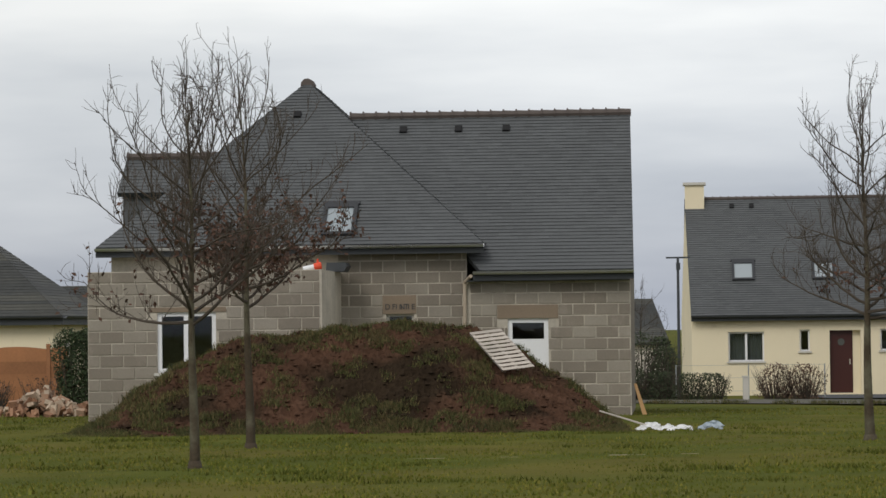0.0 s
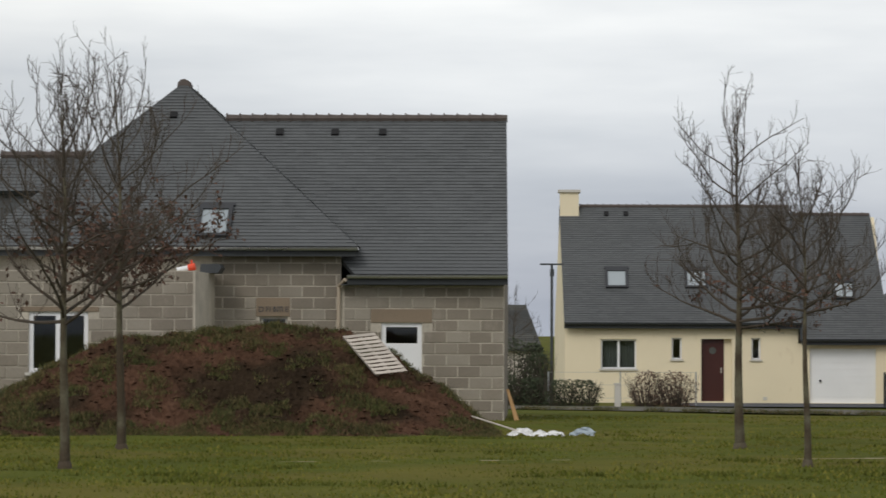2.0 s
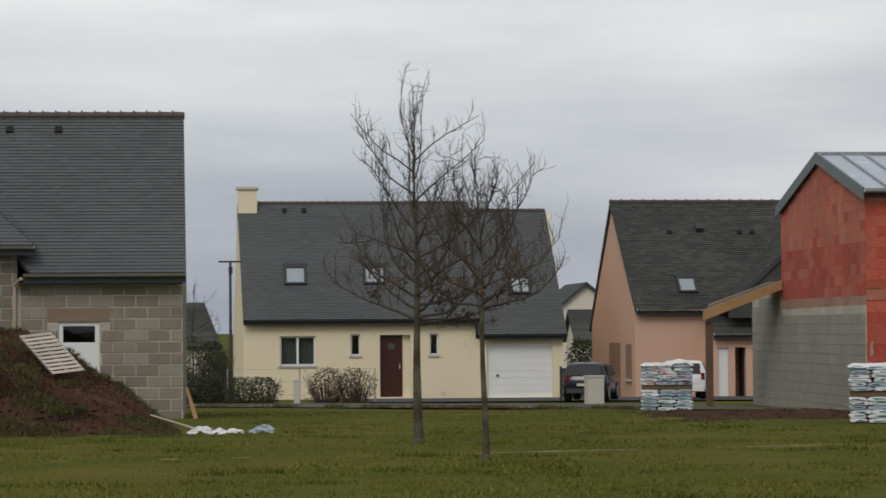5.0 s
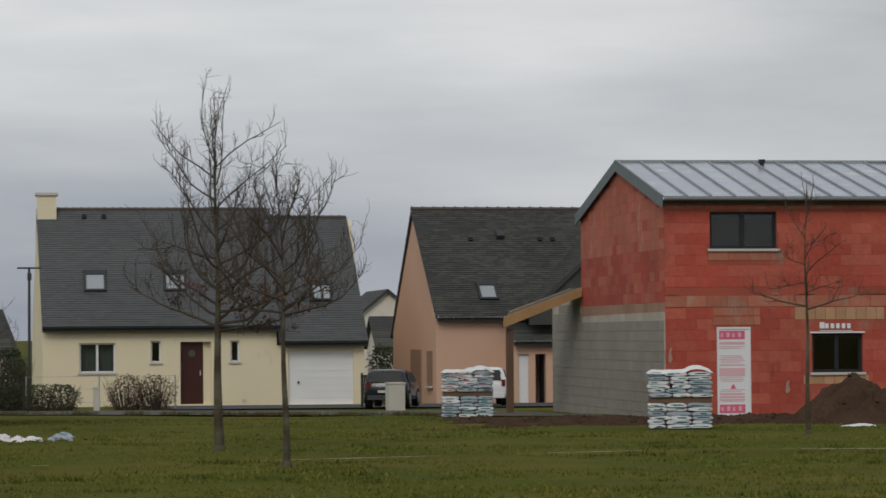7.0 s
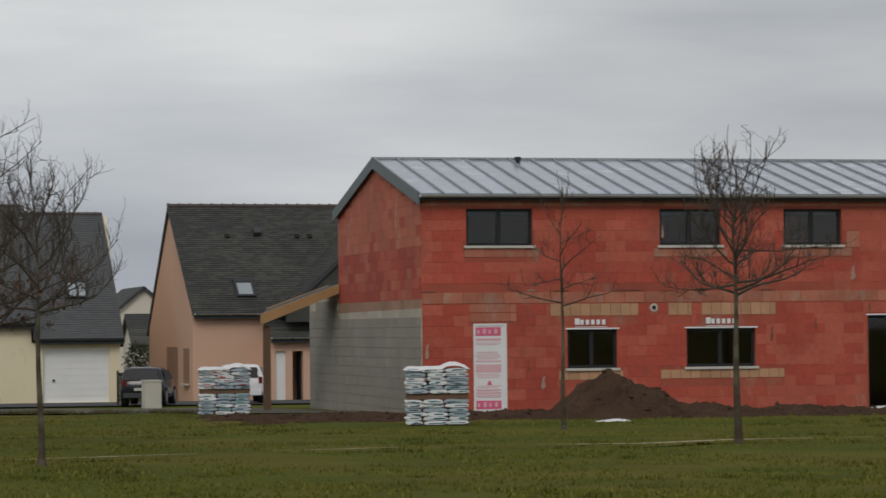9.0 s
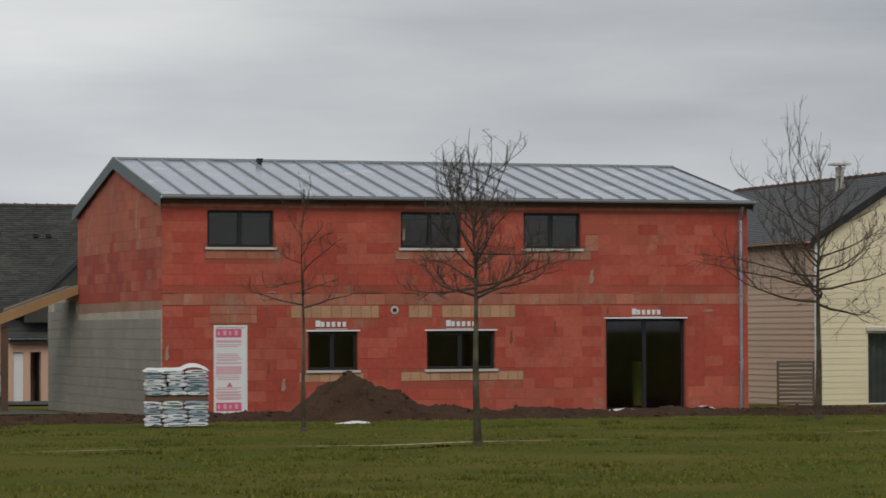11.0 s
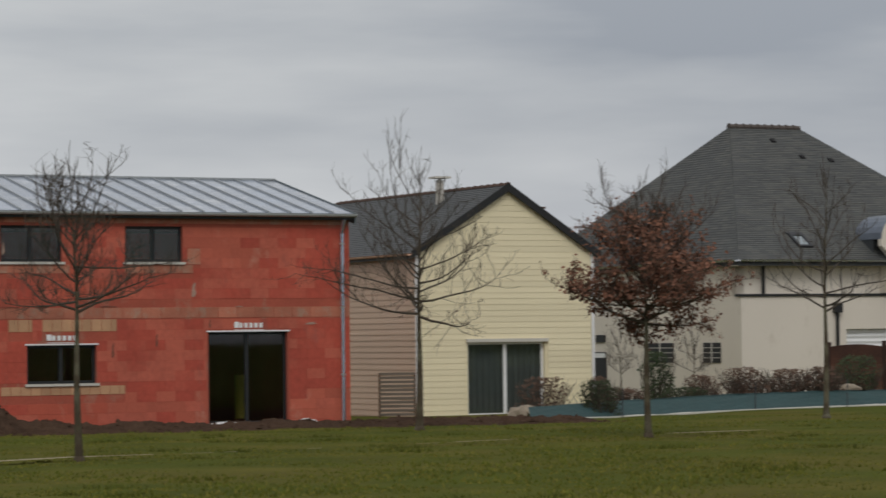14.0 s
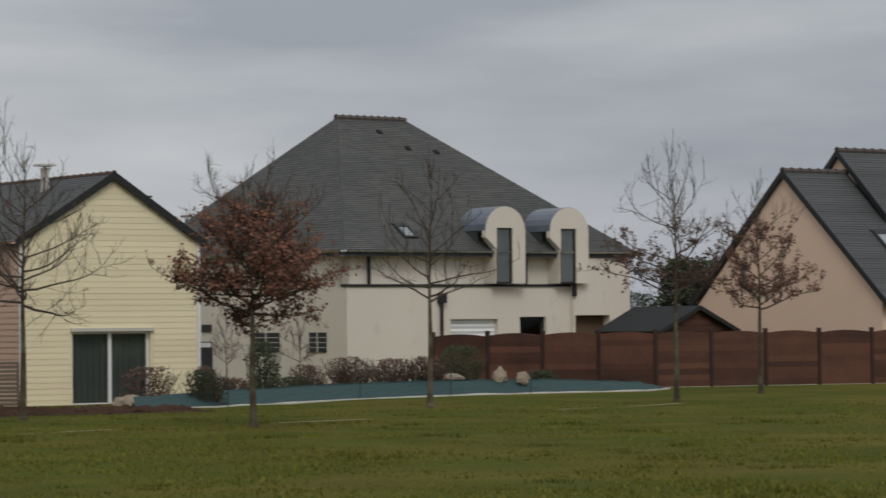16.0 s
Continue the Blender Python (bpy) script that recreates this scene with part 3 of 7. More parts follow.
# ---- cream house with a garage ----
def cream_house():
    h = thing("cream_house", pose(8.84, 104.63, 0, 0, 0, TURN), "cream rendered house with slate roof and white garage door", "house")
    zb = -1.15
    holes = [(1.70, 3.02, 0.24, 1.34), (4.32, 4.70, 0.60, 1.40), (5.42, 6.55, -0.95, 1.36), (7.27, 7.61, 0.60, 1.40)]
    part("wall", wall(0.36, 9.0, zb, 1.85, holes, 0, 0.3), M_CREAM, h)
    part("garage_wall", wall(9.0, 12.28, zb, 1.2, [(9.42, 11.87, -1.0, 1.02)], 0.0, 0.3), M_CREAM, h)
    part("gable", Mesh().prism([(0.36, 0.3, zb), (0.03, 8.2, zb), (0.03, 8.2, 1.8), (0.2, 4.1, 6.3), (0.36, 0.3, 1.8)], (0.28, 0, 0)), M_CREAM, h)
    part("gable", Mesh().prism([(12.0, 0.3, zb), (12.0, 8.2, zb), (12.0, 8.2, 1.2), (12.0, 4.1, 6.05), (12.0, 0.3, 1.2)], (0.28, 0, 0)), M_CREAM, h)
    part("back_wall", Mesh().box(0.3, 12.0, 7.9, 8.2, zb, 1.8), M_CREAM, h)
    e = -0.3
    m1 = [(0.34, e, 1.95), (9.1, e, 1.95), (9.0, 4.1, 6.46), (0.18, 4.1, 6.46)]
    roof_face(h, m1, length=0.3)
    roof_face(h, [(9.1, e, 1.36), (12.4, e, 1.36), (12.12, 4.1, 6.15), (9.0, 4.1, 6.15)], length=0.3)
    roof_face(h, [(0.1, 8.5, 1.9), (12.3, 8.5, 1.9), (12.12, 4.1, 6.12), (0.18, 4.1, 6.42)], course=0.4)
    part("upper_verge", Mesh().prism([(9.05, e, 1.9), (9.05, 4.1, 6.5), (9.05, 4.1, 6.1), (9.05, e, 1.3)], (0.06, 0, 0)), M_FASCIA, h)
    gutter(h, (0.34, e, 1.94), (9.1, e, 1.94), material=M_FASCIA)
    gutter(h, (9.1, e, 1.35), (12.4, e, 1.35), material=M_FASCIA)
    ridge(h, (0.95, 4.1, 6.46), (9.0, 4.1, 6.46), r=0.08, step=0.3)
    ridge(h, (9.0, 4.1, 6.15), (12.1, 4.1, 6.15), r=0.08, step=0.3)
    ch = part("chimney", Mesh().box(0.2, 0.93, 3.7, 4.5, 5.6, 6.98), M_CREAM, h)
    part("chimney_cap", Mesh().box(0.13, 1.0, 3.62, 4.58, 6.98, 7.08), M_STONE, ch)
    o, ax = slope_axes((0.1, e, 1.95), (1, 0, 0), (0, 4.1 - e, 6.46 - 1.95))
    for u in (1.80, 4.78):
        skylight(h, o, ax, u, u + 0.84, 1.80, 2.80)
    for u in (1.8, 2.55):
        vent(h, o, ax, u, 5.75)
    o, ax = slope_axes((9.1, e, 1.36), (1, 0, 0), (0, 4.1 - e, 6.22 - 1.36))
    skylight(h, o, ax, 1.32, 2.12, 2.0, 2.92)
    window(h, 1.70, 3.02, 0.24, 1.34, 0, M_WHITE, 2, M_STONE, curtain=True)
    window(h, 4.32, 4.70, 0.60, 1.40, 0, M_WHITE, 1, M_STONE)
    window(h, 7.27, 7.61, 0.60, 1.40, 0, M_WHITE, 1, M_STONE)
    d = part("door", Mesh().box(5.42, 6.27, 0.2, 0.26, -0.95, 1.36), M_BROWN_DOOR, h, "red-brown front door with recess shade in its colour")
    part("door_window", Mesh().tube((5.85, 0.185, 0.93), (5.85, 0.2, 0.93), 0.13, 0.13, 12), M_CURTAIN, d)
    part("door_handle", Mesh().box(6.15, 6.18, 0.15, 0.2, 0.1, 0.3), M_STONE, d)
    part("porch_panel", Mesh().box(6.27, 6.55, 0.22, 0.27, -0.95, 1.36), M_CREAM, h)
    g = part("garage_door", Mesh().box(9.42, 11.87, 0.12, 0.17, -1.0, 1.02), M_WHITE, h, "white sectional garage door")
    for i in range(1, 8):
        z = -1.0 + i * 0.2525
        part("panel_rib", Mesh().box(9.44, 11.85, 0.11, 0.12, z - 0.008, z + 0.008), M_WHITE, g)
    part("door_handle", Mesh().box(9.78, 9.86, 0.07, 0.12, -0.22, -0.14), M_BLACK, g)
    part("wall_box", Mesh().box(9.2, 9.3, -0.05, 0, -0.05, 0.02), M_BLACK, h)
    part("wall_vent", Mesh().box(7.7, 7.85, -0.02, 0, -0.9, -0.78), M_STONE, h)
    return h


cream_house()


# darker salmon tone: the shade inside the gable's recesses, put into the colour
M_RECESS = mat("shaded_recess", (0.29, 0.175, 0.12), 0.7, 0.15)


# ---- salmon house ----
def salmon_house():
    h = thing("salmon_house", pose(23.31, 101.35, 0, 0, 0, -1.5), "salmon rendered house with a steep old slate roof", "house")
    zb = -1.3
    part("wall", Mesh().box(0, 9.0, 0, 0.3, zb, 2.2), M_PINK, h)
    g = Mesh().prism([(0, 0.3, zb), (0, 8.6, zb), (0, 8.6, 1.7), (0, 4.2, 6.23), (0, 0.3, 2.2)], (0.3, 0, 0))
    part("gable", g, M_PINK, h)
    part("back_wall", Mesh().box(0.3, 9.0, 8.3, 8.6, zb, 1.2), M_PINK, h)
    part("side_wall", Mesh().box(8.7, 9.0, 0.3, 8.9, zb, 1.2), M_PINK, h)
    # flat panels painted as the shaded recesses of the gable
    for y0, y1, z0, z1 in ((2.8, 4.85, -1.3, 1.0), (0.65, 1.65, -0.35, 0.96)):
        w = part("window", Mesh().box(-0.03, -0.004, y0, y1, z0, z1), M_RECESS, h, "wall recess with its shade painted brown")
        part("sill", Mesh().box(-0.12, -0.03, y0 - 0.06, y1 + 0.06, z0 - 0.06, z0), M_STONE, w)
    ring = [(-0.05, -0.3, 2.25), (9.2, -0.3, 2.25), (9.2, 4.2, 6.38), (-0.1, 4.2, 6.38)]
    roof_face(h, ring, M_SLATE2, 0.12, 0.3)
    roof_face(h, [(-0.05, 9.0, 1.5), (9.2, 9.0, 1.5), (9.2, 4.2, 6.38), (-0.1, 4.2, 6.38)], M_SLATE2, 0.3)
    gutter(h, (0.0, -0.3, 2.24), (9.2, -0.3, 2.24))
    ridge(h, (-0.1, 4.2, 6.39), (9.2, 4.2, 6.39), r=0.08)
    o, ax = slope_axes(ring[0], (1, 0, 0), (0, 4.5, 4.13))
    skylight(h, o, ax, 1.78, 2.52, 0.85, 1.75)
    for u in (1.9, 4.6, 5.1):
        vent(h, o, ax, u, 4.2)
    part("roof_vent", Mesh().prism([o + ax[0] * 3.0 + ax[1] * 4.3, o + ax[0] * 3.28 + ax[1] * 4.3, o + ax[0] * 3.28 + ax[1] * 4.6, o + ax[0] * 3.0 + ax[1] * 4.6], (0, -0.15, 0.16)), M_FASCIA, h)
    # low wing in front, with a white door and an opening
    part("wing_wall", wall(2.62, 9.0, zb, 1.2, [(2.82, 3.22, zb, 0.83), (3.46, 3.86, zb, 0.83)], -1.2, 0.25), M_PINK, h)
    part("wing_side", Mesh().box(2.62, 2.80, -0.95, 0, zb, 1.2), M_PINK, h)
    roof_face(h, [(2.6, -1.5, 1.35), (9.1, -1.5, 1.35), (9.1, -0.02, 2.1), (2.6, -0.02, 2.1)], M_SLATE2)
    gutter(h, (2.6, -1.5, 1.34), (9.1, -1.5, 1.34))
    part("door", Mesh().box(2.84, 3.22, -1.1, -1.05, zb, 0.83), M_WHITE, h, "white wooden side door")
    # added black panel that keeps the opening beside the white door dark
    part("door", Mesh().box(3.80, 3.85, -0.93, -0.4, zb, 0.83), M_BLACK, h, "black panel added inside the dark opening")
    # cross wing whose slope meets the main roof in a valley
    roof_face(h, [(3.1, -1.6, 2.31), (3.1, -0.22, 2.31), (7.3, 4.1, 6.2), (7.3, -1.6, 6.2)], M_SLATE2, 0.12, 0.3)
    part("wing_gable", Mesh().prism([(3.2, -1.5, 1.9), (7.3, -1.5, 1.9), (7.3, -1.5, 6.0), (3.2, -1.5, 2.25)], (0, 0.2, 0)), M_SLATE2, h, "slate-hung gable of the cross wing")
    return h


salmon_house()


M_PALEGREY = mat("grey_slat", (0.15, 0.13, 0.105), 0.9, 0.2)
M_YELLOW = mat("yellow_wrap", (0.30, 0.23, 0.03), 0.6, 0.25)


# ---- terracotta brick house ----
def brick_house():
    h = thing("brick_house", pose(20.11, 63.60, 0, 0, 0, TURN), "unfinished terracotta brick house with a zinc roof", "house")
    zb, zt = -0.62, 4.66
    W, L, zr = 9.9, 15.15, 5.84
    ups = [(1.15, 2.78, 3.56, 4.44), (5.96, 7.51, 3.56, 4.44), (9.13, 10.63, 3.56, 4.44)]
    lows = [(3.62, 4.86, 0.62, 1.55), (6.61, 8.37, 0.62, 1.55)]
    door, slide = (1.30, 2.12, -0.52, 1.71), (11.29, 13.43, -0.46, 1.83)
    holes = ups + lows + [door, slide]
    part("front_wall", wall(0.06, L, zb, zt, holes, -0.002, 0.237), M_JOINT, h)
    part("gable", Mesh().prism([(0.05, 0.237, 2.0), (0.05, W, 2.0), (0.05, W, zt), (0.05, W / 2, zr - 0.1), (0.05, 0.237, zt)], (0.22, 0, 0)), M_JOINT, h)
    part("gable", Mesh().prism([(L - 0.22, 0.237, zb), (L - 0.22, W, zb), (L - 0.22, W, zt), (L - 0.22, W / 2, zr - 0.1), (L - 0.22, 0.237, zt)], (0.22, 0, 0)), M_BRICKI, h)
    part("back_wall", Mesh().box(0.22, L - 0.22, W - 0.22, W, zb, zt), M_BRICKI, h)
    part("stored_boards", Mesh().box(12.2, 12.75, 3.6, 4.2, -0.4, 0.7), M_PALEGREY, h)
    part("stored_roll", Mesh().tube((13.25, 2.6, -0.4), (13.25, 2.6, 0.72), 0.17, 0.17, 12), M_YELLOW, h, "yellow insulation roll standing inside")
    part("floor_slab", Mesh().box(0.24, L - 0.24, 0.24, W - 0.24, 2.1, 2.35), M_MORTAR, h)
    for y0, y1 in ((-0.22, W / 2), (W + 0.22, W / 2)):
        ring = [(-0.03, y0, zt + 0.12), (L + 0.06, y0, zt + 0.12), (L + 0.06, y1, zr + 0.08), (-0.03, y1, zr + 0.08)]
        r = part("roof", slab(ring, 0.16), M_FASCIA, h)
        a, b = Vector(ring[0]), Vector(ring[3])
        n = (Vector(ring[1]) - a).cross(b - a).normalized()
        n = n if n.z > 0 else -n
        k = 26
        for i in range(k):
            x0, x1 = (L + 0.09) * i / k, (L + 0.09) * (i + 1) / k
            tip = n * (0.006 * math.sin(i * 2.7 + y0))
            o = Vector((1, 0, 0))
            part("zinc_sheet", Mesh().prism([a + o * (x0 + 0.012) + n * 0.004, a + o * (x1 - 0.012) + n * 0.004, b + o * (x1 - 0.012) + n * 0.004 + tip, b + o * (x0 + 0.012) + n * 0.004], n * 0.008), M_ZINC, r)
            part("seam", Mesh().prism([a + o * (x0 - 0.018) + n * 0.004, a + o * (x0 + 0.018) + n * 0.004, b + o * (x0 + 0.018) + n * 0.004, b + o * (x0 - 0.018) + n * 0.004], n * 0.045), M_GUTTER, r)
    for x in (-0.06, L + 0.06):
        for y0 in (-0.24, W + 0.24):
            part("verge", Mesh().prism([(x, y0, zt + 0.15), (x, W / 2, zr + 0.12), (x, W / 2, zr - 0.17), (x, y0, zt - 0.14)], (0.03, 0, 0)), M_VERGE, h, "grey metal verge board")
    gutter(h, (-0.03, -0.22, zt + 0.11), (L + 0.08, -0.22, zt + 0.11), 0.08, 0.10, M_LZINC)
    part("ridge_cap", Mesh().box(-0.06, L + 0.09, W / 2 - 0.12, W / 2 + 0.12, zr + 0.07, zr + 0.12), M_GUTTER, h)
    part("vent_pipe", Mesh().tube((3.62, 4.4, 5.4), (3.62, 4.4, 5.86), 0.06, 0.06, 8).tube((3.62, 4.4, 5.86), (3.62, 4.4, 5.95), 0.09, 0.09, 8), M_BLACK, h)
    # grey block lean-to wall along the gable
    part("block_wall", Mesh().prism([(0.035, 0.01, zb), (0.035, 14.0, zb - 0.3), (0.035, 14.0, 2.30), (0.035, 9.92, 2.58), (0.035, 9.90, 2.04), (0.035, 0.01, 2.08)], (0.22, 0, 0)), M_MORTAR, h, "grey concrete block wall")
    pipe = Mesh().tube((L - 0.25, -0.12, zb), (L - 0.25, -0.12, 4.3), 0.05, 0.05, 8).tube((L - 0.25, -0.12, 4.3), (L - 0.25, -0.26, zt - 0.02), 0.05, 0.05, 8)
    dp = part("downpipe", pipe, M_ZINC, h, "zinc downpipe")
    for z in (0.7, 2.4, 4.0):
        part("pipe_collar", Mesh().tube((L - 0.25, -0.12, z), (L - 0.25, -0.12, z + 0.05), 0.062, 0.062, 8), M_GUTTER, dp)
    for x0, x1, z0, z1 in ups:
        window(h, x0, x1, z0, z1, 0, M_BLACK, 2, M_STONE, inset=0.1, w=0.07)
    for x0, x1, z0, z1 in lows:
        window(h, x0, x1, z0, z1, 0, M_BLACK, 2, M_STONE, inset=0.1, w=0.07)
        part("lintel_edge", Mesh().box(x0 - 0.05, x1 + 0.05, -0.03, 0.1, z1, z1 + 0.035), M_WHITE, h)
    window(h, *slide, 0, M_BLACK, 2, inset=0.12, w=0.07, name="sliding_door")
    part("lintel_edge", Mesh().box(slide[0] - 0.05, slide[1] + 0.05, -0.03, 0.12, slide[3], slide[3] + 0.035), M_WHITE, h)
    d = part("front_door", Mesh().box(door[0], door[1], 0.02, 0.08, door[2], door[3]), M_WHITE, h, "white door covered with printed protective film")
    x0, x1 = door[0] + 0.06, door[1] - 0.14
    for z0, z1, mt in ((1.42, 1.62, M_PINKPRINT), (1.30, 1.36, M_PALEPINK), (0.80, 0.83, M_PALEPINK), (0.55, 0.74, M_PALEPINK), (0.05, 0.08, M_PALEPINK), (0.12, 0.15, M_PALEPINK), (-0.02, 0.01, M_PALEPINK), (-0.32, -0.12, M_PINKPRINT), (-0.42, -0.39, M_PALEPINK)):
        part("printed_bar", Mesh().box(x0, x1, 0.014, 0.02, z0, z1), mt, d)
    for i in range(17):
        z0 = (1.24, 1.20, 0.98, 0.94, 0.90, 0.86, 0.50, 0.46, 0.22, 0.18, 0.10, -0.05, -0.44, 1.02, 0.42, 0.03, -0.46)[i]
        a, b = x0 + 0.02 * (i % 3), x1 - 0.03 * ((i * 7) % 4)
        part("printed_bar", Mesh().box(a, b, 0.015, 0.02, z0, z0 + 0.018), M_PALEPINK, d)
    for z0, z1 in ((1.42, 1.62), (-0.32, -0.12)):
        for i in range(4):
            part("printed_bar", Mesh().box(x0 + 0.04 + 0.14 * i, x0 + 0.09 + 0.14 * i + 0.02 * (i % 2), 0.010, 0.0135, z0 + 0.05, z1 - 0.06 + 0.02 * (i % 2)), M_PALEPINK, d)
    part("door_frame", frame_ring(door[0], door[1], door[2], door[3], 0.05, 0.0, 0.02), M_WHITE, d)
    part("printed_mark", Mesh().prism([(1.62, 0.014, 0.25), (1.76, 0.014, 0.25), (1.69, 0.014, 0.37)], (0, 0.006, 0)), M_PINKPRINT, d)
    part("wall_hole", Mesh().tube((5.79, -0.01, 2.06), (5.79, 0.05, 2.06), 0.1, 0.1, 14), M_STONE, h, "pale ringed duct hole")
    part("duct", Mesh().tube((5.79, -0.03, 2.06), (5.79, 0.0, 2.06), 0.05, 0.05, 12), M_BLACK, h)
    return h


brick = brick_house()


# ---- house with cream cladding ----
def clad_house():
    h = thing("clad_house", pose(41.97, 70.44, 0, 0, 0, TURN), "house clad in cream boards with a slate gable roof", "house")
    zb, W, L = -0.85, 5.9, 12.0
    za, ze = 6.00, 4.13
    part("front_wall", wall(0, W, zb, ze, [(1.67, 4.25, -0.68, 1.48)], 0.02, 0.25), M_SIDING, h)
    part("front_gable", Mesh().prism([(0, 0.02, ze), (W, 0.02, ze), (W / 2 + 0.05, 0.02, za)], (0, 0.25, 0)), M_SIDING, h)
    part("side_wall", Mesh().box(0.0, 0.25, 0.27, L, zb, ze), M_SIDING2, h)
    part("side_wall", Mesh().box(W - 0.25, W, 0.27, L, zb, ze), M_SIDING, h)
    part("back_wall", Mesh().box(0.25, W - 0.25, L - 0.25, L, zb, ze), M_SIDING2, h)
    c = W / 2 + 0.05
    sl = (za - ze) / c
    for x in (-0.22, W + 0.22):
        ring = [(x, -0.15, ze - 0.05), (x, L, ze - 0.05), (c, L, za + 0.12), (c, -0.15, za + 0.12)]
        roof_face(h, ring, M_SLATE, 0.12, 0.35)
        part("verge", Mesh().prism([(x, -0.17, ze + 0.02), (c, -0.17, za + 0.17), (c, -0.17, za - 0.08), (x, -0.17, ze - 0.22)], (0, 0.02, 0)), M_BLACK, h, "dark verge board")
    gutter(h, (-0.22, L, ze - 0.06), (-0.22, -0.15, ze - 0.06), 0.06, 0.14, M_PINK)
    ridge(h, (c, -0.15, za + 0.11), (c, L, za + 0.11), M_RIDGE_BROWN, r=0.075)
    fl = part("flue", Mesh().tube((2.42, 3.2, 5.5), (2.42, 3.2, 6.42), 0.13, 0.13, 12), M_STONE, h, "pale metal flue")
    part("flue_cap", Mesh().box(2.16, 2.68, 2.94, 3.46, 6.47, 6.53).tube((2.42, 3.2, 6.42), (2.42, 3.2, 6.47), 0.05, 0.05, 8), M_STONE, fl)
    part("chimney", Mesh().box(4.45, 4.75, 0.9, 1.3, 4.6, 5.47).box(4.40, 4.80, 0.85, 1.35, 5.47, 5.53), M_RIDGE_BROWN, h)
    window(h, 1.67, 4.25, -0.68, 1.48, 0, M_WHITE, 2, inset=0.14, w=0.07, name="patio_door", curtain=True)
    part("door_hood", Mesh().box(1.6, 4.33, -0.08, 0.02, 1.48, 1.58), M_STONE, h)
    part("corner_board", Mesh().box(-0.03, 0.06, -0.03, 0.02, zb, ze), M_WHITE, h)
    part("corner_board", Mesh().box(W - 0.06, W + 0.03, -0.03, 0.02, zb, ze), M_WHITE, h)
    # boards
    step, z = 0.172, zb
    k = 0
    while z < za - 0.15:
        z1 = min(z + step, za)
        if z >= ze - 0.02:
            f = (z + step - ze) / (za - ze)
            spans = [(c * f + 0.03, W - (W - c) * f - 0.03)]
        elif z1 > -0.68 and z < 1.48:
            spans = [(0.07, 1.60), (4.33, W - 0.07)]
        else:
            spans = [(0.07, W - 0.07)]
        for a, b in spans:
            if b - a > 0.1:
                part("board", Mesh().prism([(a, -0.012, z), (a, 0.019, z), (a, 0.019, z1 - 0.003), (a, -0.002, z1 - 0.003)], (b - a, 0, 0)), M_SIDING, h)
        if z < ze - 0.1:
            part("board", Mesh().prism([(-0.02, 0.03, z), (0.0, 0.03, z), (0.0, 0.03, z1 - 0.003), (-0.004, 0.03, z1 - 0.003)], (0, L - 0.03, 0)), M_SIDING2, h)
        z += step
        k += 1
    return h


clad_house()


